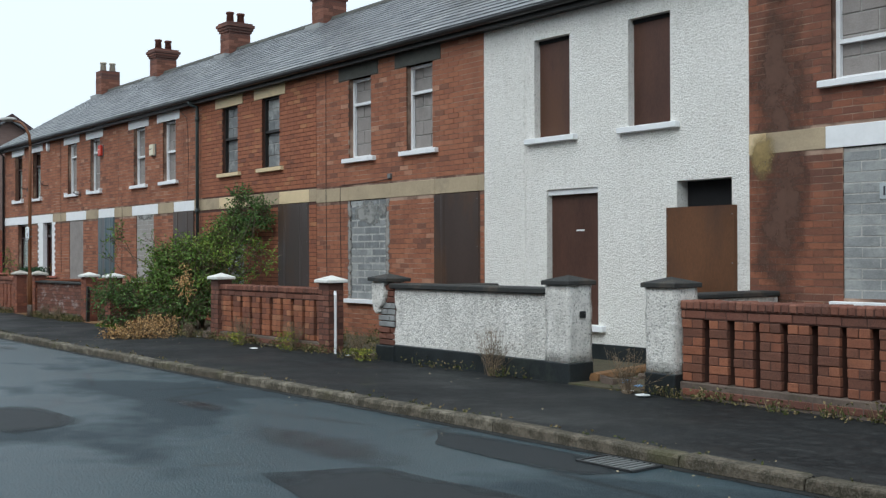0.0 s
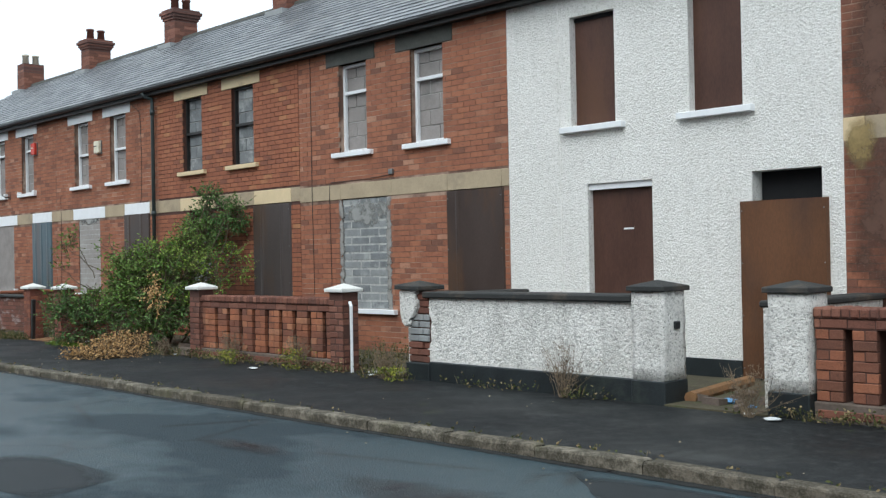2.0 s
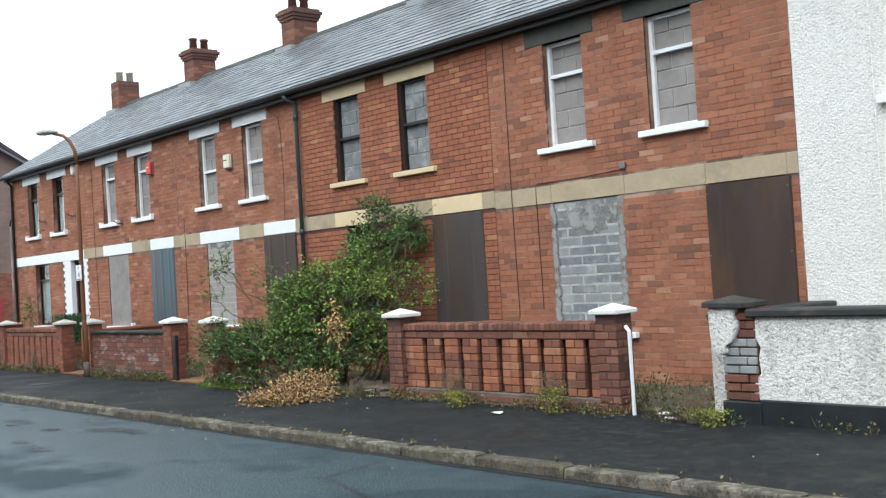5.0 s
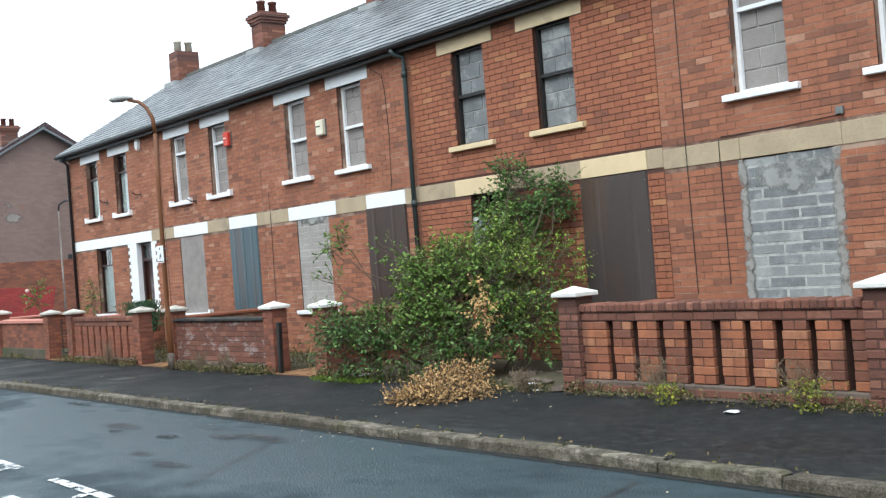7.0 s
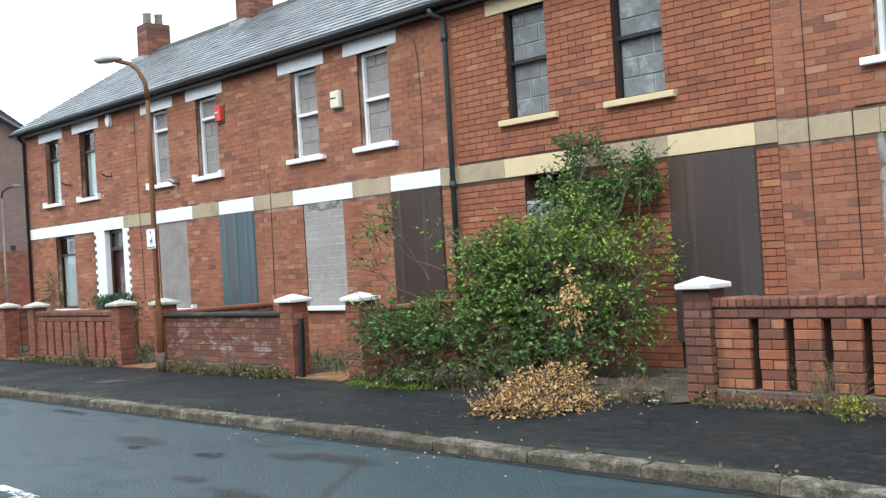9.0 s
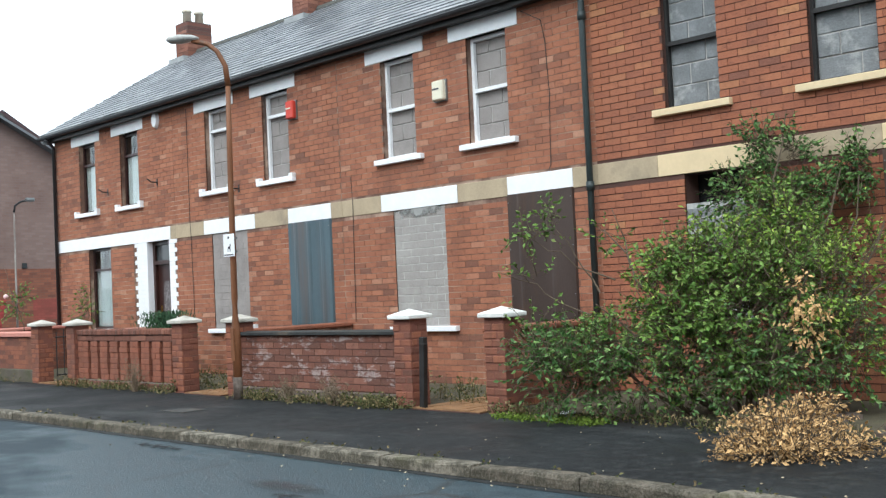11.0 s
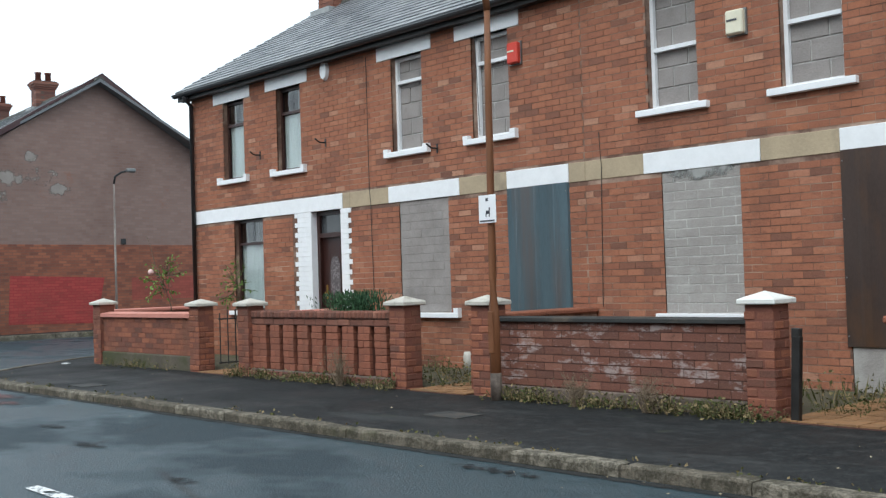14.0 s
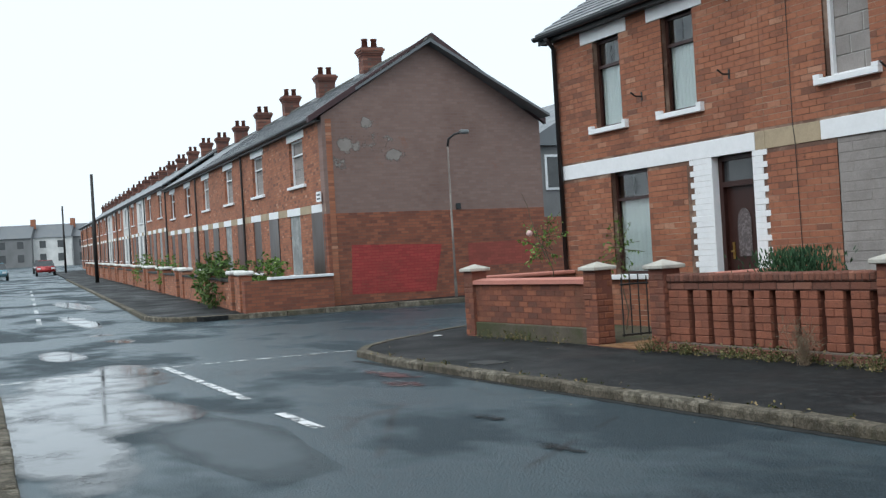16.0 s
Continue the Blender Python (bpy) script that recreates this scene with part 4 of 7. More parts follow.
H6 = dict(gw=(-8.43, -7.56), door=(-6.35, -5.42), wall="clean red brick front wall", brick=M_RED, mortar=M_MORTAR_PALE, lintel=M_WHITE, shift=0.03, end=True, keep=[(-6.72, -5.15, -0.3, 2.3)],
          window=lambda h, a, b, z0, z1, s, i: sash(h, a, b, z0, z1, M_BROWN_WOOD, [z0 + (z1 - z0) * 0.7], "curtain", M_WHITE, "brown frame with leaded top light and net curtain", s, True))
h6, w6 = terrace_house(-8.82, "lived-in red brick end house with brown windows", H6, -9.75, -5.25)
block_row(h6, -9.75, -5.25, *BAND_Z, [-5.42], [M_WHITE, M_STONE])
sash(h6, -8.43, -7.56, 0.75, 2.26, M_BROWN_WOOD, [1.86], "curtain", M_WHITE, "brown ground-floor window with net curtain", (-8.55, -7.44, 0.68, 0.752))
# white toothed door surround
surround = part("door_surround", boxes((-6.56, -6.22, -0.008, 0.2, 0.0, 2.262), (-5.48, -5.32, -0.008, 0.2, 0.0, 2.262)), M_WHITE, h6, "white painted toothed door surround")
for i in range(30):
    z, o = i * 0.0755, R.uniform(0.055, 0.085) if i % 2 else 0.0
    part("quoin", boxes((-6.58 - o, -6.224, -0.013 + R.uniform(-0.002, 0.002), 0.1, z, min(z + 0.0735, 2.26)), bevel=0.004), M_WHITE, surround)
    part("quoin", boxes((-5.476, -5.3 + o, -0.013 + R.uniform(-0.002, 0.002), 0.1, z, min(z + 0.0735, 2.26)), bevel=0.004), M_WHITE, surround)
door = part("door", boxes((-6.2, -5.5, 0.16, 0.21, 0.12, 2.24)), M_BROWN_WOOD, h6, "dark brown panelled front door with arched glass")
part("door_frame", boxes((-6.22, -6.15, 0.1, 0.2, 0.1, 2.26), (-5.55, -5.48, 0.1, 0.2, 0.1, 2.26), (-6.15, -5.55, 0.1, 0.2, 2.2, 2.26), (-6.15, -5.55, 0.1, 0.2, 1.86, 1.93)), M_BROWN_WOOD, door)
part("transom_pane", boxes((-6.15, -5.55, 0.14, 0.146, 1.93, 2.2)), M_PANE, door, "dark leaded transom glass")
bm = bmesh.new()
pts = [(-5.85 + 0.12 * math.cos(a), 0.15, 1.4 + 0.17 * math.sin(a)) for a in (math.pi * i / 10 for i in range(11))] + [(-5.97, 0.15, 0.95), (-5.73, 0.15, 0.95)]
bm.faces.new([bm.verts.new(p) for p in pts])
for f in bmesh.ops.extrude_face_region(bm, geom=list(bm.faces))["geom"]:
    if isinstance(f, bmesh.types.BMVert):
        f.co.y += 0.014
part("arched_pane", bm, plain("door_glass", (0.12, 0.1, 0.1), 0.25, 0.5, 30), door, "dark arched pane")
part("door_moulding", boxes((-6.08, -5.62, 0.145, 0.16, 0.25, 0.28), (-6.08, -5.62, 0.145, 0.16, 0.68, 0.71), (-6.08, -6.05, 0.145, 0.16, 0.28, 0.68), (-5.65, -5.62, 0.145, 0.16, 0.28, 0.68)), M_BROWN_WOOD, door)
bm = bmesh.new()
tube(bm, [(-6.07, 0.16, 1.02), (-6.07, 0.11, 1.02), (-6.0, 0.11, 1.02)], 0.012, 8)
box(bm, -6.09, -6.05, 0.15, 0.16, 0.92, 1.14)
part("door_handle", bm, plain("brass", (0.5, 0.33, 0.1), 0.3, 0.1, metal=1.0), door, "brass lever handle")
part("doorstep", boxes((-6.6, -5.3, -0.28, 0.1, -0.05, 0.1), bevel=0.01), M_KERB, h6)
bm = bmesh.new()
tube(bm, [(-9.6, -0.24, 4.52), (-9.62, -0.16, 4.45), (-9.66, -0.06, 4.36), (-9.66, -0.06, 0.05)], 0.036, 10)
part("downpipe", bm, M_PIPE_BLACK, h6, "black downpipe at the corner", smooth=True)

H3 = dict(gw=(4.75, 5.45), door=(6.82, 7.85), gz=0.73, wall="repointed orange brick front wall with dark joints", brick=M_ORANGE, mortar=M_MORTAR_DARK, lintel=M_CREAM, proud=0.008, du=0.0,
          window=lambda h, a, b, z0, z1, s, i: sash(h, a, b, z0, z1, M_BLACK_WOOD, [z0 + (z1 - z0) * 0.52], "block", M_CREAM, "black sash frame, rough blocks behind", s, depth=0.06, block_mat=M_BLOCK_DARK, t=0.032))
h3, w3 = terrace_house(4.45, "boarded-up orange brick terraced house with cream lintels", H3, 3.65, 8.1)
block_row(h3, 3.65, 8.1, *BAND_Z, [4.44, 5.62, 6.82, 7.86], [M_STONE, M_CREAM, M_STONE, M_CREAM, M_STONE])
infill(h3, 4.75, 5.45, 0.73, 1.95, "mixed", "window blocked with grey blocks, dark gap at the top")
# near-black sheet paints the unlit room behind the gap
part("back_board", boxes((4.6, 5.6, 0.3, 0.32, 0.7, 2.3)), M_DARK, h3)
sheet_panel(h3, 6.81, 7.86, 0.28, 2.25, M_STEEL_GREY, "dark grey-brown steel sheet over the doorway", (7.07, 7.62))
part("vent_grille", boxes((7.1, 7.36, -0.02, 0.0, 0.08, 0.22)), M_COPING, h3)
part("threshold", boxes((6.85, 7.82, 0.03, 0.2, -0.2, 0.28)), M_PLINTH, h3)

H2 = dict(gz=0.6, gw=(9.15, 10.2), door=(11.45, 12.47), wall="weathered red brick front wall", brick=M_RED, mortar=M_MORTAR, lintel=M_SLATE_LINTEL, shift=0.1, du=0.03,
          window=lambda h, a, b, z0, z1, s, i: sash(h, a, b, z0, z1, M_UPVC, [z0 + (z1 - z0) * 0.68], "block", M_WHITE, "white frame with a top light, blocks behind", s))
h2, w2 = terrace_house(8.97, "boarded-up red brick terraced house with sooty lintels", H2, 8.1, 12.57, -0.03)
block_row(h2, 8.1, 12.57, BAND_Z[0] - 0.03, BAND_Z[1] - 0.03, [8.86, 9.12, 10.3, 11.44, 12.44], [M_STONE] * 6)
infill(h2, 9.15, 10.2, 0.6, 2.22, "mixed", "window blocked with patchy grey blocks")
part("sill", boxes((9.05, 10.38, -0.08, 0.02, 0.53, 0.598), bevel=0.006), M_WHITE, h2)
sheet_panel(h2, 11.44, 12.48, -0.02, 2.22, M_STEEL, "rust-brown steel sheet over the doorway", (11.66,))
part("vent_box", boxes((10.27, 10.35, -0.05, 0.0, 2.53, 2.61), bevel=0.008), M_GREY_METAL, h2)


def win_board(h, a, b, z0, z1, s, i):
    w = part("window", boxes((a, b, 0.11, 0.13, z0, z1)), M_STEEL_RED, h, "window boarded with a red-brown sheet")
    part("sill", boxes((s[0], s[1], -0.08, 0.1, s[2] + 0.0, s[3] + 0.0), bevel=0.006), M_WHITE, w)
    # near-black strip paints the shade under the window head
    part("reveal_strip", boxes((a, b, 0.09, 0.109, z1 - 0.05, z1)), M_DARK, w)


W1 = dict(up=[(13.6, 14.26), (15.26, 15.91)], gw=(13.83, 14.75), door=(15.97, 16.8), gz=(0.42, 2.15), roughcast=True, wall="white roughcast front wall", mortar=M_ROUGHCAST, lintel=M_WHITE, window=win_board)
h1, w1 = terrace_house(13.43, "boarded-up terraced house in white roughcast", dict(W1, gz=0.42), 12.57, 17.0, -0.09)
part("window_board", boxes((13.83, 14.75, 0.1, 0.12, 0.42, 2.17)), M_STEEL_RED, h1, "red-brown sheet in the ground-floor window")
part("lintel_bar", boxes((13.83, 14.75, 0.03, 0.098, 2.1, 2.17)), M_UPVC, h1)
part("letter_slot", boxes((14.28, 14.42, 0.094, 0.1, 1.62, 1.64)), M_UPVC, h1)
part("sill", boxes((13.72, 14.88, -0.08, 0.1, 0.34, 0.418), bevel=0.006), M_WHITE, h1)
sheet_panel(h1, 15.87, 16.84, 0.02, 1.86, M_STEEL_RUST, "rust-streaked brown sheet leaning over the doorway", (), True, -0.05)
# near-black sheet paints the dark opening above the steel sheet
part("transom_board", boxes((15.97, 16.8, 0.2, 0.22, 1.6, 2.26)), M_DARK, h1)
part("plinth", boxes((12.6, 15.86, -0.025, 0.0, -0.3, 0.19)), M_BLACK_PAINT, h1)
part("render_edge", boxes((13.38, 13.42, -0.012, 0.0, 0.2, 4.4)), M_ROUGHCAST, h1)

H0 = dict(gw=(18.12, 19.1), door=(20.2, 21.2), wall="damp-stained plum-red brick front wall", brick=M_DAMP, mortar=M_MORTAR, lintel=M_WHITE, du=0.0,
          window=lambda h, a, b, z0, z1, s, i: sash(h, a, b, z0, z1, M_UPVC, [z0 + (z1 - z0) * 0.3, z0 + (z1 - z0) * 0.72], "block", M_WHITE, "white casement frame, blocks behind", s))
h0, w0 = terrace_house(17.88, "boarded-up red brick terraced house with damp stains", H0, 17.0, 21.5, 0.13)
block_row(h0, 17.0, 21.5, BAND_Z[0] + 0.13, BAND_Z[1] + 0.13, [17.22, 17.93, 19.3], [M_CREAM, M_STONE, M_WHITE, M_STONE])
bed = infill(h0, 18.12, 19.1, 0.83, 2.38, "worn", "window closed with grey blockwork, a pale painted patch on it")
part("painted_patch", boxes((18.51, 18.78, 0.002, 0.01, 1.85, 2.01), bevel=0.002), plain("pale_grey_paint", (0.4, 0.44, 0.46), 0.8, 0.2, 8, 50, 0.3), bed, "pale grey painted patch")
for a, b in ((18.55, 18.57), (18.61, 18.67), (18.7, 18.75)):
    part("bar", boxes((a, b, -0.001, 0.008, 1.885, 1.975)), M_INK, bed)
part("sill", boxes((18.0, 19.25, -0.08, 0.02, 0.76, 0.828), bevel=0.006), M_WHITE, h0)
sheet_panel(h0, 20.2, 21.2, -0.02, 2.38, M_STEEL, "brown steel sheet over the doorway")

# mortar smeared over the patchy blockwork and its ragged edges
M_SMEAR = stain_mat("mortar_smear", (0.31, 0.31, 0.295), 0.92, (0, 2), 0.0, 0.8, 1.1, 4.5)
M_SMEAR_EDGE = stain_mat("mortar_smear_edge", (0.3, 0.29, 0.27), 0.92, (0, 0), 0.0, 1.3, 1.5, 7.0)
part("mortar_smear", boxes((9.12, 10.23, -0.002, 0.012, 1.8, 2.24)), M_SMEAR, h2, "pale mortar smeared over the blocks")
for a, b in ((9.06, 9.2), (10.14, 10.3)):
    part("mortar_smear", boxes((a, b, -0.007, 0.01, 0.6, 2.22)), M_SMEAR_EDGE, h2, "ragged mortar along the edge of the blocks")
part("mortar_smear", boxes((0.22, 1.27, -0.006, 0.01, 2.14, 2.36)), M_SMEAR, h4, "pale mortar smeared along the top of the blocks")

# pale paint marks on the blockwork
for i in range(3):
    part("paint_mark", boxes((18.52 + i * 0.075, 18.57 + i * 0.075, 0.012, 0.03, 1.88, 2.0)), M_JOINT, h0, "small pale painted bar")

# damp running down the joint with the white house
M_DAMP_RUN, M_YELLOW_RUN = stain_mat("damp_run", (0.115, 0.06, 0.042), 0.8, (0, 2), 0.0, 1.0, 0.9, 2.0), stain_mat("yellow_run", (0.33, 0.24, 0.1), 0.75, (0, 2), -0.2, 0.95, 0.5, 5.0)
part("damp_stain", boxes((17.01, 17.75, -0.008, 0.01, 0.4, 4.4)), M_DAMP_RUN, h0, "dark damp running down the brick")
part("damp_stain", boxes((19.3, 20.1, -0.008, 0.01, 0.1, 2.2)), M_DAMP_RUN, h0, "dark damp running down the brick")
part("yellow_stain", boxes((17.01, 17.36, -0.019, 0.01, 2.1, 2.66)), M_YELLOW_RUN, h0, "yellow stain on the stone band")

chimney(h6, -9.42, cream=True)
for hh, x in ((h5, -5.2), (h4, -0.78), (h3, 3.68), (h2, 8.1), (h1, 12.57), (h0, 17.05)):
    chimney(hh, x)

# ---- garden walls ----
FRONT = -2.12


def pier(x, cap="white", w=0.25, top=0.9, group="gate piers of the terrace"):
    t = thing("gate_pier", "square red brick gate pier with a %s pyramid cap" % ("white" if cap == "white" else "worn grey"), "gate pier", group)
    clay = M_PLUM if x > 8 else M_GARDEN
    x0, x1, y0, y1 = x + 0.045, x + 0.045 + w, FRONT, FRONT + w
    core = part("core", boxes((x0 + 0.004, x1 - 0.004, y0 + 0.004, y1 - 0.004, -0.2, top)), M_SMOOTH_JOINT if x < 8 else M_MORTAR_DARK, t)
    for i in range(int((top + 0.05) / COURSE)):
        z = -0.06 + i * COURSE
        o = 0.1 if i % 2 else 0.16
        for j, (a, b, c, d) in enumerate(((x0, x0 + o - 0.005, y0, y0 + 0.02), (x0 + o + 0.004, x1, y0, y0 + 0.02), (x1 - 0.02, x1, y0 + 0.024, y0 + o), (x1 - 0.02, x1, y0 + o + 0.009, y1))):
            e = R.uniform(-0.005, 0.004)
            bm = boxes((a + (e if j < 2 else 0), b + e, c + e, d, z, z + COURSE - JOINT), bevel=0.007)
            part("brick", bm, clay[0], core)
    for (a, b, c, d) in ((x0, x0 + 0.02, y0 + 0.024, y1), (x0 + 0.02, x1 - 0.02, y1 - 0.01, y1)):
        box_bm = boxes((a, b, c, d, -0.1, top))
        part("back_face", box_bm, clay[1], core)
    cx, cy, r = (x0 + x1) / 2, (y0 + y1) / 2, w / 2 + 0.045
    bm = boxes((cx - r, cx + r, cy - r, cy + r, top, top + 0.045), bevel=0.008)
    base = [bm.verts.new((cx + a * (r - 0.012), cy + b * (r - 0.012), top + 0.046)) for a, b in ((-1, -1), (1, -1), (1, 1), (-1, 1))]
    tip = bm.verts.new((cx + R.uniform(-0.01, 0.01), cy, top + 0.105))
    for i in range(4):
        bm.faces.new((base[i], base[(i + 1) % 4], tip))
    part("cap", bm, M_CAP if cap == "white" else M_CAP_STONE, t, "white painted cap" if cap == "white" else "grey stone cap, worn, on two piers toned for shade")
    return t


# caps at -1.94 and -0.65 are grey to paint the shade on them
PIERS = ((-9.35, "grey"), (-6.3, "grey"), (-5.04, "grey"), (-1.94, "grey"), (-0.65, "grey"), (2.47, "white"), (3.76, "white"), (8.25, "white"), (11.49, "white"))
for x, cap in PIERS:
    pier(x, cap, top=0.94 if x > 8 else 0.9 if x > -9 else 0.93)


def pierced_wall(x0, x1, slot, pitch, rise, label, bricks, joint_and_slot):
    """A low wall of short brick piers under a brick-on-edge coping. slot: where the first slot lies; rise: how much taller than the lowest."""
    t = thing("garden_wall", label, "garden wall", "front garden walls")
    y0, y1 = FRONT + 0.06, FRONT + 0.28
    foot, head = 0.1 + rise * 0.8, 0.665 + rise
    base = part("plinth", boxes((x0, x1, y0 - 0.03, y1 + 0.03, -0.2, foot), bevel=0.01), M_PLINTH, t)
    for a, b, z in laid(x0, x1, 0.02, 0.095, (), R.random() * 0.1):
        part("brick", boxes((a, b, y0 - 0.036 + R.uniform(-0.004, 0.003), y0, z, z + 0.066), bevel=0.006), M_PLUM[0], base)
    edges, gap = [x0 + 0.01], pitch * 0.27
    while slot < x1 - 0.06:
        edges += [slot - gap / 2 + R.uniform(-0.006, 0.006), slot + gap / 2 + R.uniform(-0.006, 0.006)]
        slot += pitch
    edges.append(x1 - 0.01)
    for a, b in zip(edges[::2], edges[1::2]):
        w = b - a
        if w < 0.04:
            continue
        # core colour shows as joints and darkens slot sides, for shade and soot
        c = part("baluster", boxes((a + 0.006, b - 0.006, y0 + 0.006, y1, foot, head)), joint_and_slot, t)
        rows = int((head - foot - 0.01) / COURSE)
        for j in range(rows):
            z = foot + 0.008 + j * (head - foot - 0.01) / rows
            cut = [0, w] if j % 2 or w < 0.16 else [0, w / 2, w]
            for p, q in zip(cut, cut[1:]):
                e, v = R.uniform(-0.007, 0.006), R.uniform(-0.005, 0.005)
                part("brick", boxes((a + p + (0.004 if p else v), a + q - (0.004 if q < w else v), y0 + e, y0 + 0.05, z, z + (head - foot - 0.01) / rows - 0.006), bevel=0.005), bricks, c)
    beam = part("beam", boxes((x0, x1, y0 + 0.004, y1, head, head + 0.084)), M_MORTAR_DARK, t)
    for a, b, z in laid(x0, x1, head + 0.005, head + 0.08, (), R.random() * 0.1):
        part("brick", boxes((a, b, y0 - 0.002 + R.uniform(-0.005, 0.004), y1 - 0.01, z, z + 0.07), bevel=0.007), M_PLUM[0], beam)
    top = head + 0.086
    cope = part("coping", boxes((x0, x1, y0 - 0.01, y1 + 0.02, top, top + 0.062)), M_MORTAR_DARK, t)
    a = x0
    while a < x1 - 0.03:
        b = min(a + 0.0762, x1)
        bm = boxes((a, b - 0.007, y0 - 0.022 + R.uniform(-0.004, 0.003), y1 + 0.03, top, top + 0.084 + R.uniform(-0.005, 0.004)), bevel=0.014)
        part("brick", bm, M_PLUM[0], cope)
        a += 0.0762
    return t


def plain_wall(x0, x1, z1, label, mats, coping, cope_mat, mortar, foot=0.12):
    t = thing("garden_wall", label, "garden wall", "front garden walls")
    y0, y1 = FRONT + 0.06, FRONT + 0.28
    body = part("wall", boxes((x0, x1, y0, y1, 0.08, z1)), mortar, t)
    part("plinth", boxes((x0, x1, y0 - 0.035, y1 + 0.03, -0.2, foot), bevel=0.012), M_PLINTH_MOSSY if foot > 0.15 else M_PLINTH, t)
    lay(laid(x0 + 0.004, x1 - 0.004, 0.13, z1, (), R.random() * 0.1), y0, 0.005, mats, body, (x0, x1, 0, z1))
    n = 3
    for i in range(n):
        a, b = x0 + (x1 - x0) * i / n, x0 + (x1 - x0) * (i + 1) / n
        bm = extrude_x(bmesh.new(), [(y0 - 0.05, z1), (y0 - 0.05, z1 + coping * 0.7), ((y0 + y1) / 2, z1 + coping), (y1 + 0.05, z1 + coping * 0.7), (y1 + 0.05, z1)], a + 0.002, b - 0.002)
        part("coping_stone", bm, cope_mat, t)
    return t


pierced_wall(8.54, 11.54, 8.9, 0.306, 0.03, "red brick garden wall with open slots and a brick-on-edge coping", M_BALUSTER[0], M_MORTAR_DARK)
pierced_wall(-4.75, -1.9, -4.38, 0.3, 0.0, "smooth red garden wall with open slots", M_SMOOTH[0], M_SMOOTH_JOINT)
pierced_wall(17.71, 21.5, 17.98, 0.272, 0.055, "damp red brick garden wall with open slots", M_WET_BALUSTER[0], M_MORTAR_DARK)
plain_wall(-0.36, 2.52, 0.745, "plum brick garden wall with salt-stained bricks and a dark coping", M_PLUM_SALT, 0.045, M_COPING, M_MORTAR_DARK)
plain_wall(-9.06, -6.26, 0.74, "tidy red brick garden wall with a pink coping", M_GARDEN, 0.08, M_PINK, M_SMOOTH_JOINT, 0.2)


def cross_wall(x, z1, mat, cope, label, y0=-1.84):
    t = thing("party_wall", label, "garden wall", "walls between the gardens")
    body = part("wall", boxes((x - 0.11, x + 0.11, y0 + 0.008, -0.02, -0.2, z1)), mat or M_MORTAR, t)
    if mat is not M_ROUGHCAST_OLD:
        rest = bmesh.new()
        for i in range(int(z1 / COURSE)):
            y = y0 - (0.11 if i % 2 else 0)
            while y < -0.03:
                a, b = max(y, y0), min(y + LONG - JOINT, -0.02)
                if b - a > 0.03:
                    box(rest, x - 0.116, x + 0.116, a, b, i * COURSE + 0.004, (i + 1) * COURSE - JOINT + 0.004)
                y += LONG
        part("brickwork", rest, M_GARDEN[1], body, kind="stuff")
    part("coping", boxes((x - 0.15, x + 0.15, y0, -0.02, z1, z1 + 0.06), bevel=0.015), cope, t)


for x in (-5.2, -0.8, 3.65):
    cross_wall(x, 0.74, None, M_PINK if x < -5 else M_GARDEN[1], "low red brick wall between two front gardens")
cross_wall(8.0, 0.7, None, M_GARDEN[1], "low red brick wall between two front gardens", -1.05)
cross_wall(12.75, 0.86, M_ROUGHCAST_OLD, M_COPING, "low wall with dark coping between two front gardens")
cross_wall(17.25, 0.86, M_ROUGHCAST_OLD, M_COPING, "low wall with dark coping between two front gardens")
cross_wall(-9.62, 0.78, None, M_PINK, "low red brick wall along the side street")


# white roughcast wall with dark copings and a broken end pier
def pier_cap(t, cx, cy, r, z, tilt=0.0):
    bm = boxes((cx - r, cx + r, cy - r, cy + r, z, z + 0.045), bevel=0.006)
    base = [bm.verts.new((cx + a * r * 0.97, cy + b * r * 0.97, z + 0.046)) for a, b in ((-1, -1), (1, -1), (1, 1), (-1, 1))]
    tip = bm.verts.new((cx, cy, z + 0.1))
    for i in range(4):
        bm.faces.new((base[i], base[(i + 1) % 4], tip))
    part("cap", bm, M_COPING, t, "dark painted cap", Matrix.Translation((cx, cy, z)) @ Matrix.Rotation(tilt, 4, "Y") @ Matrix.Translation((-cx, -cy, -z)))


def worn_block(x0, x1, y0, y1, z0, z1, seed):
    """A rendered block with soft, slightly wavering faces and edges."""
    bm = boxes((x0, x1, y0, y1, z0, z1))
    bmesh.ops.subdivide_edges(bm, edges=list(bm.edges), cuts=5, use_grid_fill=True)
    for v in bm.verts:
        v.co += Vector((1, 1, 0.6)) * 0.012 * noise.noise(v.co * 5 + Vector((seed, 0, 0)))
    return bm


def rough_pier(x0, w, label, seed):
    t = thing("gate_pier", label, "gate pier", "roughcast gate piers")
    y0, y1 = FRONT - 0.03, FRONT - 0.03 + w
    part("shaft", worn_block(x0, x0 + w, y0, y1, 0.2, 1.0, seed), M_ROUGHCAST_OLD, t, smooth=True)
    part("base", boxes((x0 - 0.012, x0 + w + 0.012, y0 - 0.014, y1 + 0.012, -0.2, 0.205), bevel=0.01), M_BLACK_PAINT, t, "black painted base")
    pier_cap(t, x0 + w / 2, (y0 + y1) / 2, w / 2 + 0.035, 1.0)
    return t


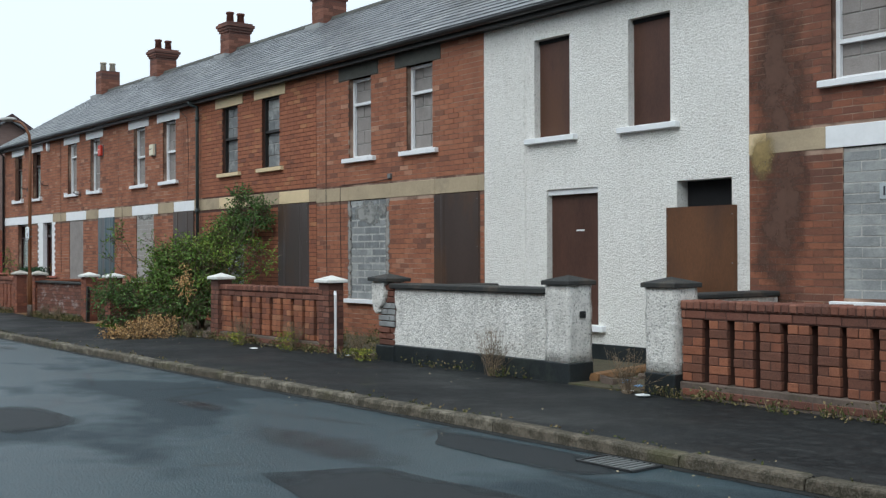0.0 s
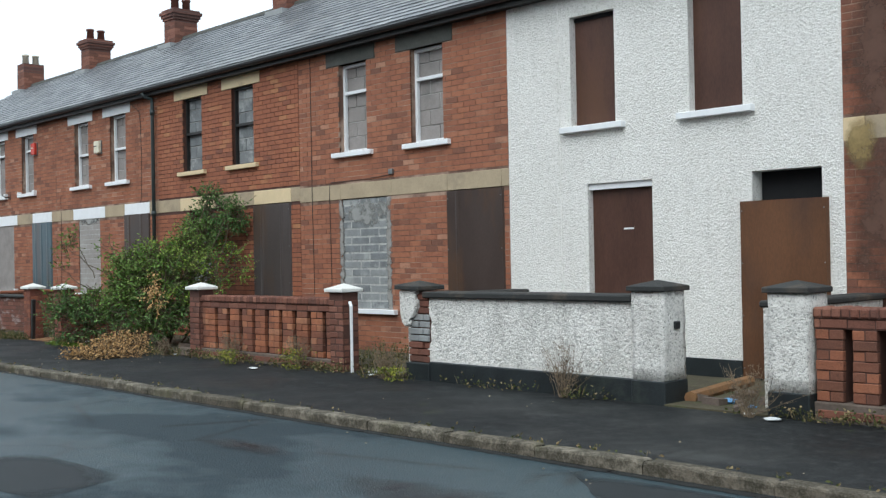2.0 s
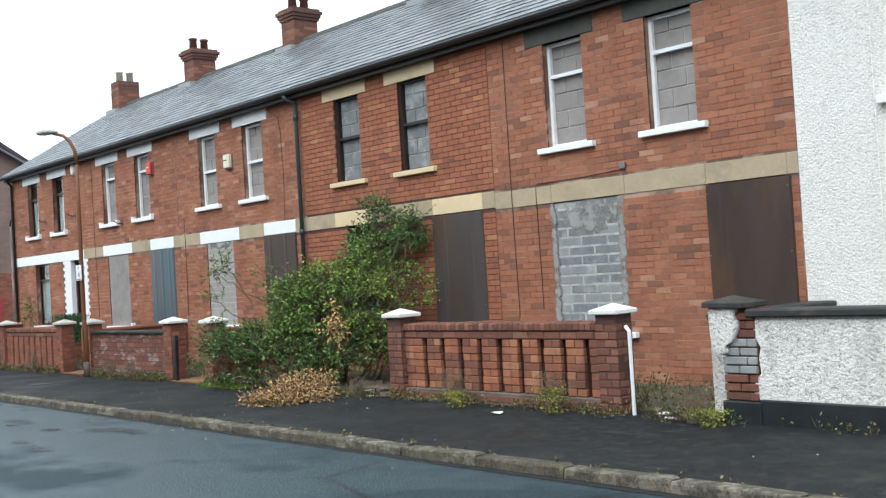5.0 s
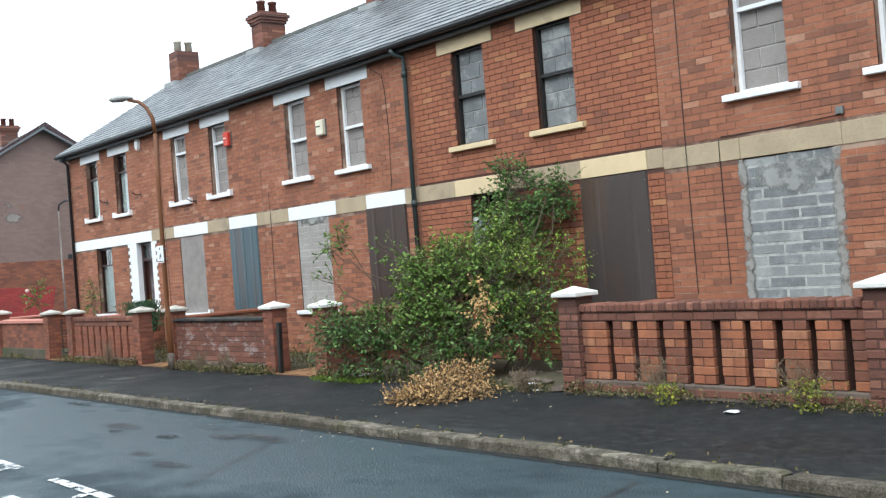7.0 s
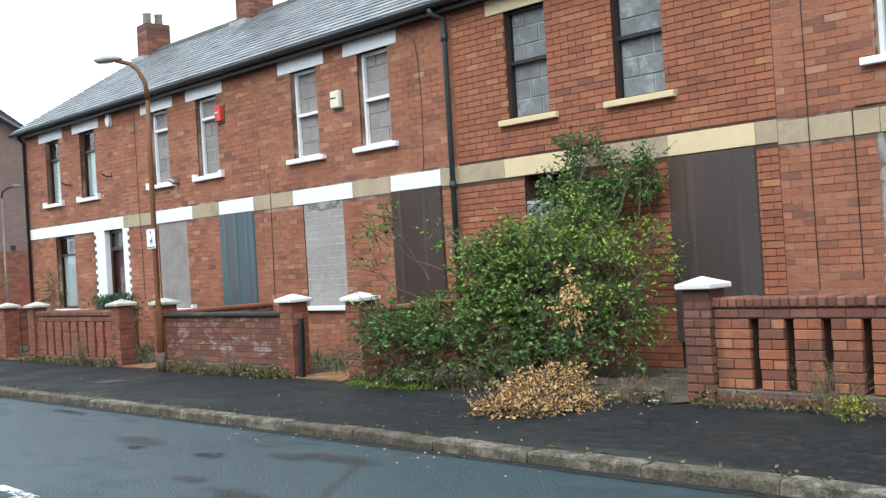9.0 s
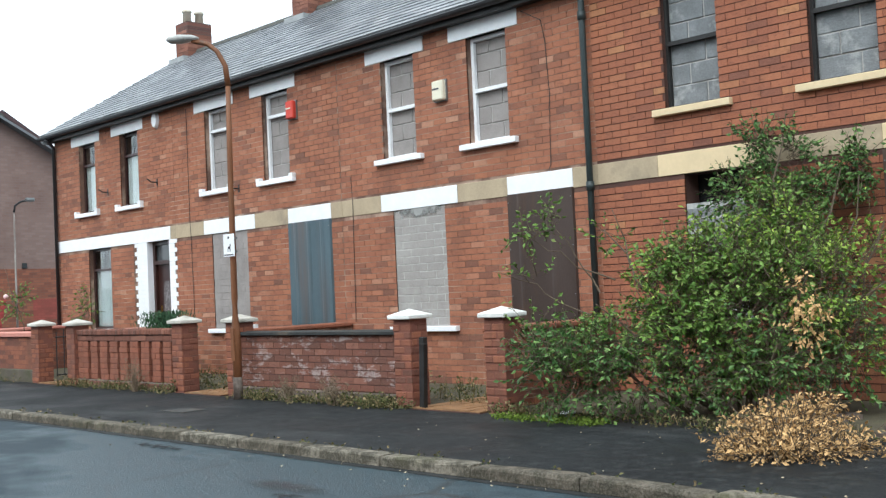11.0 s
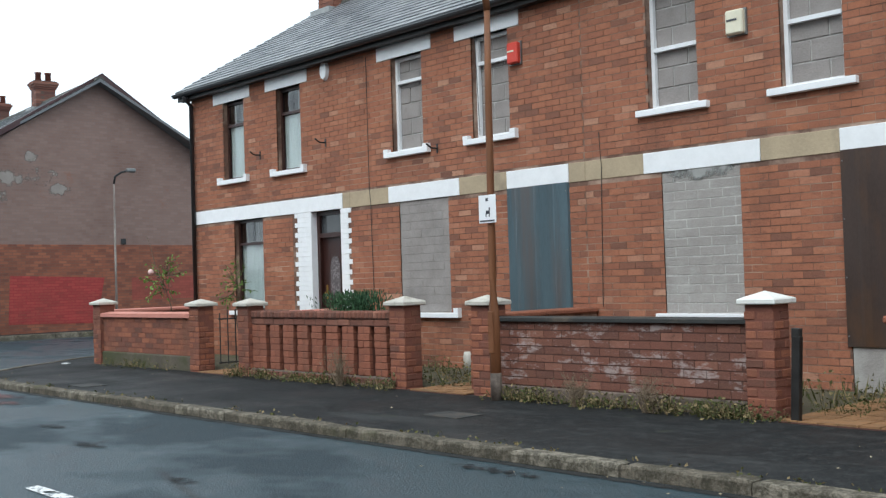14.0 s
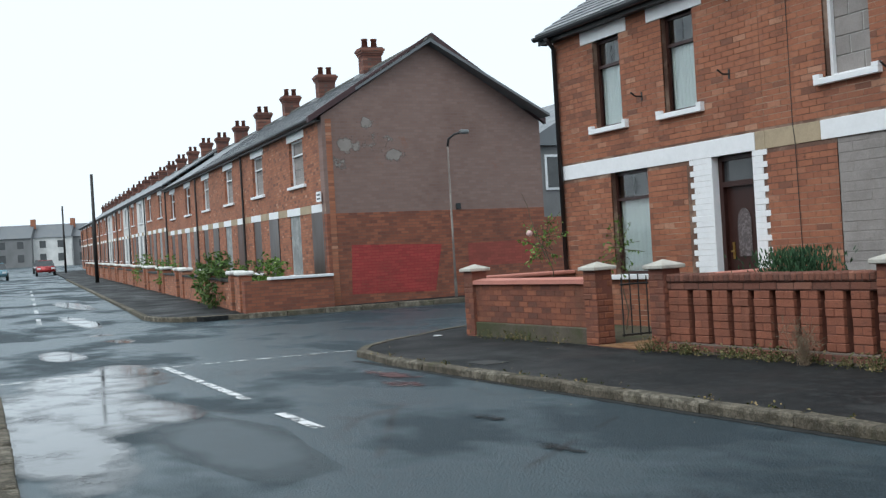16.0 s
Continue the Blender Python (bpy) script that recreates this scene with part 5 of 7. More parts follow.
t = thing("gate_pier", "crumbling roughcast gate pier showing its bricks", "gate pier", "roughcast gate piers")
x0, y0, y1 = 12.84, FRONT - 0.03, FRONT + 0.29
prof = [(x0, 0.98), (x0 + 0.27, 0.98), (x0 + 0.25, 0.9), (x0 + 0.29, 0.84), (x0 + 0.26, 0.75), (x0 + 0.22, 0.68), (x0 + 0.14, 0.66), (x0 + 0.18, 0.6), (x0 + 0.09, 0.57), (x0 + 0.04, 0.62), (x0 + 0.01, 0.72)]
bm = bmesh.new()
a, b = [bm.verts.new((p, y0, q)) for p, q in prof], [bm.verts.new((p + 0.01, y1, q + 0.03)) for p, q in prof]
for i in range(len(prof)):
    j = (i + 1) % len(prof)
    bm.faces.new((a[i], b[i], b[j], a[j]))
bm.faces.new(a), bm.faces.new(b[::-1])
bmesh.ops.bevel(bm, geom=list(bm.edges), offset=0.012, segments=2, affect="EDGES")
part("broken_render", bm, M_ROUGHCAST_OLD, t, "broken lump of white roughcast")
core = part("core", boxes((x0 + 0.12, x0 + 0.44, y0 + 0.07, y1 - 0.04, 0.1, 0.97)), M_MORTAR_DARK, t, "dark crumbling core")
for i in range(10):
    z = 0.19 + i * COURSE
    cut = x0 + (0.26 if i % 2 else 0.34)
    for p, q in ((x0 + 0.105 + R.uniform(-0.006, 0.008), cut), (cut + 0.008, x0 + 0.43)):
        part("brick", boxes((p, q, y0 + 0.045 + R.uniform(-0.012, 0.012), y1 - 0.06, z, z + COURSE - JOINT), bevel=0.007), M_BLOCK if 2 < i < 7 else M_PLUM[0], core)
part("base", boxes((x0 + 0.1, x0 + 0.47, y0 + 0.0, y1 + 0.015, -0.2, 0.185), bevel=0.008), M_BLACK_PAINT, t, "black painted base")
pier_cap(t, x0 + 0.17, (y0 + y1) / 2, 0.2, 0.985, radians(1.5))
rough_pier(16.01, 0.34, "white roughcast gate pier with a dark cap", 1.0)
rough_pier(17.36, 0.34, "white roughcast gate pier, dry stalks at its foot", 6.0)
t = thing("garden_wall", "white roughcast garden wall with dark coping and black plinth", "garden wall", "front garden walls")
bm = bmesh.new()
rim = [(13.27, 0.2), (13.23, 0.22), (13.22, 0.3), (13.26, 0.38), (13.3, 0.42), (13.29, 0.55), (13.31, 0.64), (13.27, 0.72), (13.25, 0.8), (13.28, 0.895)]
outline = rim + [(16.015, 0.895), (16.015, 0.2)]
a, b = [bm.verts.new((p, FRONT + 0.03, q)) for p, q in outline], [bm.verts.new((p, FRONT + 0.28, q)) for p, q in outline]
for i in range(len(outline)):
    j = (i + 1) % len(outline)
    bm.faces.new((a[i], b[i], b[j], a[j]))
bm.faces.new(a), bm.faces.new(b[::-1])
part("wall", bm, M_ROUGHCAST_OLD, t)
part("plinth", boxes((13.29, 15.995, FRONT - 0.01, FRONT + 0.32, -0.2, 0.205), bevel=0.01), M_BLACK_PAINT, t, "black painted plinth")
part("coping", boxes((13.2, 16.005, FRONT - 0.02, FRONT + 0.33, 0.897, 0.965), bevel=0.014), M_COPING, t, "dark painted coping")
part("latch", boxes((16.352, 16.375, FRONT + 0.12, FRONT + 0.2, 0.66, 0.73), bevel=0.006), M_IRON, t)
t = thing("path_edging", "low orange clay edging lying along the open gateway", "edging")
bm = bmesh.new()
tube(bm, [(16.42, -1.86, 0.04), (16.36, -1.4, 0.045), (16.28, -0.9, 0.05), (16.22, -0.5, 0.05)], [0.06, 0.062, 0.06, 0.058], 8)
part("kerbing", bm, M_TILE, t)

# garden ground and paths
structure("garden_ground", boxes((-9.6, 21.5, FRONT + 0.3, -0.03, -0.3, 0.0)), M_SOIL, "weedy soil of the neglected front gardens")


def path(x0, x1, label):
    t = structure("garden_path", boxes((x0, x1, FRONT - 0.08, -0.04, -0.2, 0.006)), M_MORTAR_DARK, label)
    n = 6
    w = (x1 - x0) / n
    for j in range(18):
        for i in range(n):
            y = FRONT - 0.07 + j * 0.112
            part("tile", boxes((x0 + i * w + 0.004, x0 + (i + 1) * w - 0.004, y, y + 0.104, 0.0, 0.018 + R.uniform(-0.004, 0.003))), M_TILE, t)


path(2.82, 3.78, "garden path of ochre clay tiles")
path(-1.5, -0.65, "garden path of ochre clay tiles")
path(-5.9, -5.04, "garden path of red clay tiles")
structure("rubble_path", boxes((16.36, 17.35, FRONT - 0.05, -0.04, -0.2, 0.012)), M_SOIL, "rubble and dark soil in the open gateway")
structure("rubble_path", boxes((6.9, 8.25, FRONT - 0.05, -0.04, -0.2, 0.012)), M_SOIL, "rubble and soil in the open gateway")

# ---- the terrace beyond the side street ----
EAVE, FAR_BASE = 4.86, 0.0
RIDGE_Z = 6.88
FAR_W = 5.25


def far_house(i):
    x1 = -FAR_W * i
    x0 = x1 - FAR_W
    up = 0.25 if i > 5 else 0.0
    m = FAR @ Matrix.Translation((0, 0, up))
    h = thing("terraced_house", R.choice(["boarded-up red brick house in the far terrace", "red brick house with white lintels in the far terrace"]), "house", "houses of the far terrace")
    win, gw, dr = (x1 - 3.62, x1 - 2.05), (x1 - 4.0, x1 - 2.75), (x1 - 1.4, x1 - 0.14)
    holes = [(*win, 3.24, 4.5), (*gw, 0.75, 2.42), (*dr, -0.2, 2.42)]
    part("wall", panel(bmesh.new(), x0, x1, -0.4, EAVE - 0.1, 0.0, 0.25, holes), M_FAR_RENDER if i in (8, 10, 13) else M_FAR_BRICK, h, m=m)
    roof(h, x0, x1, m, i < 4)
    gutter(h, x0, x1, M_PIPE_BLACK, m)
    part("lintel", boxes((win[0] - 0.2, win[1] + 0.2, -0.015, 0.1, 4.5, 4.74)), M_WHITE, h, m=m)
    for a, b, w in ((x0, gw[0] - 0.2, 0), (gw[0] - 0.2, gw[1] + 0.1, 1), (gw[1] + 0.1, dr[0] - 0.02, 0), (dr[0] - 0.02, dr[1] + 0.02, 1), (dr[1] + 0.02, x1, 0)):
        part("band_stone", boxes((a, b, -0.014, 0.1, 2.42, 2.63)), M_WHITE if w else M_STONE, h, m=m)
    blocked = i not in (2, 5)
    sash(h, *win, 3.24, 4.5, M_UPVC if i % 3 else M_UPVC, [3.24 + 1.26 * 0.68], "block" if i < 4 else "", M_WHITE, "white-framed window, blocked behind", (win[0] - 0.2, win[1] + 0.2, 3.16, 3.242), m=m)
    part("back_board", boxes((x0 + 0.1, x1 - 0.1, 0.4, 0.42, -0.2, 4.6)), M_PANE if not blocked else M_FAR_GREY, h, m=m)
    part("blocked_window", boxes((*gw, 0.03, 0.12, 0.75, 2.42)), M_BLOCK if i % 2 == 0 else M_STEEL, h, "grey blockwork" if i % 2 == 0 else "brown steel sheet", m)
    part("sill", boxes((gw[0] - 0.1, gw[1] + 0.1, -0.08, 0.03, 0.68, 0.75)), M_WHITE, h, m=m)
    part("door_panel", boxes((*dr, -0.03, 0.05, -0.1, 2.42)), (M_STEEL, M_STEEL_GREY, M_STEEL_RED)[i % 3], h, "brown steel sheet over the doorway", m)
    chimney(h, x0 + 0.05, m, small=True)
    if i % 2 == 1:
        bm = bmesh.new()
        tube(bm, [(x0 + 0.1, -0.08, EAVE - 0.15), (x0 + 0.1, -0.08, 0.0)], 0.04, 8)
        part("downpipe", bm, M_PIPE_BLACK, h, m=m)
    return h


houses = [far_house(i) for i in range(23)]
first = houses[0]
# gable wall on the side street
GX = -20.79
def gable_part(name, outline, material, label="", out=0.0, thick=0.26):
    bm = extrude_x(bmesh.new(), outline, GX + out - thick, GX + out)
    return part(name, bm, material, first, label)


gable_part("gable_base", [(0.27, -0.3), (6.8, -0.3), (6.8, 2.38), (0.27, 2.42)], M_GABLE, "bare red brick gable base")
gable_part("gable_wall", [(0.27, 2.42), (6.8, 2.38), (6.8, 4.8), (3.52, 6.94), (0.27, 4.9)], M_GABLE_PAINT, "gable wall painted grey-brown, flaking")
gable_part("painted_panel", [(0.86, 0.33), (3.25, 0.27), (3.5, 1.5), (0.92, 1.6)], M_RED_PANEL, "flat red painted panel on the brick", 0.005, 0.1)
gable_part("faded_panel", [(4.3, 0.85), (6.4, 0.85), (6.4, 1.5), (4.3, 1.48)], M_RED_FADED, "faded red painted panel", 0.004, 0.1)
gable_part("vent", [(4.0, 2.42), (4.14, 2.42), (4.14, 2.57), (4.0, 2.57)], M_IRON, "small black wall vent", 0.03, 0.1)
gable_part("bargeboard", [(-0.1, 4.72), (3.53, 6.98), (3.53, 7.14), (-0.1, 4.88)], plain("plum_bargeboard", (0.06, 0.03, 0.032), 0.5, 0.3), "dark plum bargeboard", 0.09, 0.14)
gable_part("bargeboard", [(3.531, 6.98), (6.98, 4.72), (6.98, 4.88), (3.531, 7.14)], plain("plum_bargeboard_b", (0.06, 0.03, 0.032), 0.5, 0.3), "dark plum bargeboard", 0.09, 0.14)
sign = thing("street_sign", "small white street sign on the gable corner", "street sign")
part("plate", boxes((-21.25, -20.93, 0.2, 0.22, 2.74, 3.0)), M_WHITE, sign, m=None)
for i in range(2):
    part("letter_bar", boxes((-21.2, -20.98, 0.194, 0.2, 2.8 + 0.1 * i, 2.84 + 0.1 * i)), M_INK, sign)

# its front garden walls
t = thing("garden_wall", "red brick corner garden wall with white coping", "garden wall", "far garden walls")
part("wall", boxes((-20.7, -20.5, -2.05, 0.25, -0.2, 0.84)), M_GABLE, t)
part("coping", boxes((-20.75, -20.45, -1.4, 0.25, 0.84, 0.91), bevel=0.01), M_WHITE, t)
part("wall", boxes((-0.95, 0.05, -2.25, -2.05, -0.2, 0.86)), M_FAR_BRICK, t, m=FAR)
for i in range(13):
    x1 = -FAR_W * i
    t = thing("garden_wall", "low red brick front wall with pale coping", "garden wall", "far garden walls")
    part("wall", boxes((x1 - 4.9, x1 - 1.5, -2.25, -2.05, -0.2, 0.74)), M_FAR_BRICK, t, m=FAR)
    part("coping", boxes((x1 - 4.9, x1 - 1.5, -2.3, -2.0, 0.74, 0.8)), M_COPING, t, m=FAR)
    for x in (x1 - 5.2, x1 - 1.5, x1 - 0.35):
        p = thing("gate_pier", "small red brick pier with a white cap", "gate pier", "far gate piers")
        part("shaft", boxes((x, x + 0.32, -2.3, -1.98, -0.2, 0.92)), M_FAR_BRICK, p, m=FAR)
        part("cap", boxes((x - 0.06, x + 0.38, -2.36, -1.92, 0.92, 1.03), bevel=0.03), M_CAP, p, m=FAR)

# back lane wall and the outbuilding behind the gable
structure("yard_wall", boxes((-21.0, -20.79, 6.8, 14.0, -0.3, 2.1)), M_GABLE, "red brick yard wall along the side street")
t = thing("back_house", "grey rendered back of a house with a slate roof", "house")
part("wall", boxes((-31.0, -26.0, 9.6, 16.0, -0.3, 4.75)), M_FAR_GREY, t)
part("roof", extrude_x(bmesh.new(), [(9.3, 4.7), (12.8, 6.6), (16.3, 4.7)], -31.3, -25.8), M_SLATE, t)
part("window", boxes((-25.99, -25.95, 10.3, 11.2, 3.2, 4.4)), M_UPVC, t)
part("pane", boxes((-25.955, -25.94, 10.38, 11.12, 3.28, 4.32)), M_PANE, t)
part("chimney", boxes((-28.2, -27.7, 10.4, 11.0, 4.7, 6.1)), M_FAR_BRICK, t)

# far end of the street
for i, (mat, lab) in enumerate(((M_FAR_RENDER, "distant white rendered house"), (M_FAR_GREY, "distant grey house with slate roof"), (M_FAR_RENDER, "distant pale rendered house"), (M_FAR_GREY, "distant grey rendered house with slate roof"), (M_FAR_RENDER, "distant white house with slate roof"), (M_FAR_GREY, "distant grey house with slate roof"))):
    t = thing("distant_house", lab, "house", "houses across the street's end")
    m = FAR @ Matrix.Translation((-185, -30 + i * 7.0, 0.2)) @ Matrix.Rotation(radians(78), 4, "Z")
    part("wall", boxes((-3.5, 3.5, 0, 7, -1, 5.2)), mat, t, m=m)
    part("roof", extrude_x(bmesh.new(), [(-0.3, 5.1), (3.5, 7.6), (7.3, 5.1)], -3.5, 3.5), M_SLATE, t, m=m)
    for a in (-2.2, 1.0):
        part("window", boxes((a, a + 1.1, -0.05, 0.05, 3.2, 4.5)), M_PANE, t, m=m)
        part("window", boxes((a, a + 1.1, -0.05, 0.05, 0.7, 2.1)), M_PANE, t, m=m)
    part("chimney", boxes((2.9, 3.7, 3.0, 4.0, 6.8, 8.6)), M_FAR_BRICK, t, m=m)
# opposite side of the street, far off and behind the camera, to close the place
for i in range(9):
    t = thing("terraced_house", "red brick house on the opposite side of the street", "house", "houses of the opposite terrace")
    a = 34 - 6.2 * i
    part("wall", boxes((a - 6.2, a, -22.5, -15.5, -0.3, 5.0)), M_FAR_BRICK, t)
    part("roof", extrude_x(bmesh.new(), [(-22.8, 4.9), (-19.0, 7.2), (-15.2, 4.9)], a - 6.2, a), M_SLATE, t)
    for b in (a - 5.0, a - 2.2):
        part("window", boxes((b, b + 0.9, -15.5, -15.44, 2.9, 4.3)), M_PANE, t)
        part("window", boxes((b, b + 0.9, -15.5, -15.44, 0.1, 2.2)), M_PANE, t)


def telegraph_pole(lx, w, height, label):
    t = thing("telegraph_pole", label, "pole", "poles along the street")
    bm = bmesh.new()
    tube(bm, [(lx, w, -0.2), (lx, w, height)], [0.115, 0.085], 10)
    part("shaft", bm, M_BLACK_WOOD, t, m=FAR, smooth=True)


telegraph_pole(-38.8, -3.25, 6.3, "dark wooden telegraph pole on the footway")
telegraph_pole(-86.0, -3.3, 6.6, "distant dark telegraph pole")


def parked_car(lx, w, color, label, heading=0.0):
    t = thing("parked_car", label, "car", "parked cars")
    m = FAR @ Matrix.Translation((lx, w, -0.075)) @ Matrix.Rotation(heading, 4, "Z")
    paint = plain("car_paint_" + label.split()[0], color, 0.25, 0.05, 3, 30, 0.0, 0.2, 0.6)
    prof = [(-2.0, 0.35), (-2.05, 0.7), (-1.2, 0.88), (1.75, 0.9), (2.0, 0.7), (2.0, 0.35)]
    bm = bmesh.new()
    for y0, y1 in ((-0.8, 0.8),):
        a, b = [bm.verts.new((x, y0, z)) for x, z in prof], [bm.verts.new((x, y1, z)) for x, z in prof]
        for i in range(len(prof)):
            j = (i + 1) % len(prof)
            bm.faces.new((a[i], a[j], b[j], b[i]))
        bm.faces.new(a), bm.faces.new(b[::-1])
    bmesh.ops.bevel(bm, geom=list(bm.edges), offset=0.07, segments=2, affect="EDGES")
    part("body", bm, paint, t, m=m, smooth=True)
    prof = [(-1.0, 0.88, 0.76), (-0.4, 1.38, 0.6), (1.0, 1.4, 0.6), (1.65, 0.9, 0.76)]
    bm = bmesh.new()
    a, b = [bm.verts.new((x, -w2, z)) for x, z, w2 in prof], [bm.verts.new((x, w2, z)) for x, z, w2 in prof]
    for i in range(4):
        j = (i + 1) % 4
        bm.faces.new((a[i], a[j], b[j], b[i]))
    bm.faces.new(a), bm.faces.new(b[::-1])
    part("cabin", bm, M_PANE, t, "dark car windows", m)
    part("roof_panel", boxes((-0.42, 1.02, -0.6, 0.6, 1.38, 1.43), bevel=0.02), paint, t, m=m)
    for x in (-1.25, 1.25):
        for y in (-0.78, 0.78):
            bm = bmesh.new()
            tube(bm, [(x, y - 0.09, 0.31), (x, y + 0.09, 0.31)], 0.31, 16)
            part("wheel", bm, M_BLACK_WOOD, t, m=m)
    for y in (-0.6, 0.6):
        part("headlight", boxes((1.99, 2.04, y - 0.15, y + 0.15, 0.62, 0.76)), M_UPVC, t, m=m)


parked_car(-79.0, -5.3, (0.35, 0.03, 0.03), "red parked hatchback by the kerb")
parked_car(-66.0, -9.2, (0.2, 0.35, 0.42), "pale blue parked car")
parked_car(-95.0, -5.4, (0.05, 0.05, 0.055), "dark parked car by the kerb")

# ---- street lamps ----
lamp = thing("street_lamp", "rust-brown steel street lamp with a grey lantern", "street lamp", "street lamps")
bm = bmesh.new()
X, Y = -0.09, -2.31
tube(bm, [(X, Y, -0.1), (X, Y, 0.85), (X, Y, 1.2), (X + 0.02, Y, 3.0), (X + 0.04, Y, 3.78)], [0.054, 0.052, 0.039, 0.034, 0.03], 14)
pole = part("pole", bm, M_RUST_POLE, lamp, smooth=True)
bm = bmesh.new()
tube(bm, [(X + 0.04, Y, 3.76), (X + 0.03, Y - 0.02, 4.0), (X - 0.04, Y - 0.08, 4.18), (X - 0.14, Y - 0.14, 4.28), (X - 0.3, Y - 0.26, 4.34)], [0.036, 0.032, 0.03, 0.03, 0.03], 10)
part("arm", bm, M_RUST_POLE, lamp, smooth=True)
bm = bmesh.new()
tube(bm, [(X - 0.24, Y - 0.21, 4.35), (X - 0.3, Y - 0.26, 4.37), (X - 0.42, Y - 0.35, 4.37), (X - 0.52, Y - 0.42, 4.37), (X - 0.56, Y - 0.45, 4.37)], [0.03, 0.07, 0.1, 0.085, 0.03], 12)
bmesh.ops.scale(bm, vec=(1, 1, 0.55), verts=list(bm.verts), space=Matrix.Translation((0, 0, -4.37)))
part("lantern", bm, plain("pale_grey_lantern", (0.4, 0.4, 0.38), 0.5, 0.2, 6, 50, 0.1, dirt=(0.16, 0.15, 0.13)), lamp, "pale grey lantern", smooth=True)
bm = bmesh.new()
tube(bm, [(X, Y, -0.05), (X, Y, 0.26)], [0.057, 0.055], 14)
part("base_sleeve", bm, plain("worn_pole_foot", (0.13, 0.105, 0.085), 0.75, 0.4, 9, 60, 0.3, dirt=(0.05, 0.036, 0.028), dirt_at=(0.44, 0.62)), lamp, "bare worn metal at the foot", smooth=True)
part("door", boxes((X - 0.035, X + 0.035, Y - 0.058, Y - 0.04, 0.45, 0.85), bevel=0.006), M_RUST_POLE, pole)
notice = thing("lamp_sign", "white dog-fouling sign strapped to a lamp post", "sign")
part("plate", boxes((X - 0.1, X + 0.13, Y - 0.062, Y - 0.055, 1.7, 1.97), bevel=0.002), M_WHITE, notice)
part("pictogram", boxes((X + 0.0, X + 0.05, Y - 0.066, Y - 0.063, 1.79, 1.82), (X + 0.04, X + 0.055, Y - 0.066, Y - 0.063, 1.82, 1.85), (X - 0.005, X + 0.005, Y - 0.066, Y - 0.063, 1.76, 1.79), (X + 0.04, X + 0.05, Y - 0.066, Y - 0.063, 1.76, 1.79)), M_INK, notice)
part("emblem", boxes((X + 0.0, X + 0.03, Y - 0.066, Y - 0.063, 1.91, 1.94)), M_INK, notice)
part("text_bar", boxes((X - 0.08, X + 0.11, Y - 0.066, Y - 0.063, 1.715, 1.728)), M_INK, notice)
for z in (1.76, 1.92):
    bm = bmesh.new()
    tube(bm, [(X + 0.01, Y, z - 0.01), (X + 0.01, Y, z + 0.01)], 0.056, 12)
    part("strap", bm, M_GREY_METAL, notice)

lamp2 = thing("street_lamp", "slim weathered street lamp in front of the gable", "street lamp", "street lamps")
bm = bmesh.new()
tube(bm, [(-20.35, 3.62, -0.1), (-20.35, 3.62, 1.2), (-20.35, 3.62, 4.05)], [0.045, 0.03, 0.024], 10)
part("pole", bm, plain("weathered_pole", (0.17, 0.14, 0.125), 0.8, 0.35, 3, 50, 0.2, dirt=(0.34, 0.31, 0.28), dirt_at=(0.5, 0.64), stretch=(3, 3, 0.6)), lamp2, smooth=True)
bm = bmesh.new()
tube(bm, [(-20.35, 3.62, 4.05), (-20.33, 3.65, 4.25), (-20.25, 3.78, 4.36), (-20.15, 3.95, 4.4)], 0.03, 8)
part("arm", bm, M_IRON, lamp2, smooth=True)
part("lantern", boxes((-20.2, -20.05, 3.88, 4.14, 4.36, 4.47), bevel=0.03), M_GREY_METAL, lamp2)

# ---- fittings on the fronts ----
def alarm(x, z, w, hgt, mat, label, oval=False):
    t = thing("alarm_box", label, "alarm box", "alarm boxes")
    if oval:
        bm = bmesh.new()
        ring = [(x + w / 2 * math.cos(a), z + hgt / 2 * math.sin(a)) for a in (2 * math.pi * i / 24 for i in range(24))]
        a, b = [bm.verts.new((p, -0.005, q)) for p, q in ring], [bm.verts.new((x + (p - x) * 0.85, -0.06, z + (q - z) * 0.85)) for p, q in ring]
        for i in range(24):
            bm.faces.new((a[i], a[(i + 1) % 24], b[(i + 1) % 24], b[i]))
        bm.faces.new(b)
        part("casing", bm, mat, t)
    else:
        part("casing", boxes((x - w / 2, x + w / 2, -0.09, -0.004, z - hgt / 2, z + hgt / 2), bevel=0.015), mat, t)
        part("base", boxes((x - w / 2 - 0.012, x + w / 2 + 0.012, -0.03, -0.004, z - hgt / 2 - 0.012, z + hgt / 2 + 0.012)), M_GREY_METAL, t)
        part("label_bar", boxes((x - w * 0.38, x + w * 0.2, -0.095, -0.091, z + 0.01, z + 0.03)), M_INK if mat is M_CREAM_BOX else M_CREAM_BOX, t)
    return t


alarm(1.27, 3.7, 0.2, 0.25, M_CREAM_BOX, "cream plastic alarm box on the brick wall")
alarm(-1.83, 3.93, 0.18, 0.26, M_RED_BOX, "red plastic alarm box on the brick wall")
alarm(-5.75, 4.36, 0.18, 0.3, M_UPVC, "white oval alarm box under the eaves", True)


def bracket(x, z):
    t = thing("wall_hook", "short black iron bracket on the wall", "bracket", "hanging brackets")
    bm = bmesh.new()
    tube(bm, [(x, -0.003, z), (x, -0.12, z + 0.0), (x, -0.2, z + 0.05)], 0.012, 8)
    box(bm, x - 0.015, x + 0.015, -0.012, -0.003, z - 0.06, z + 0.06)
    part("arm", bm, M_IRON, t)


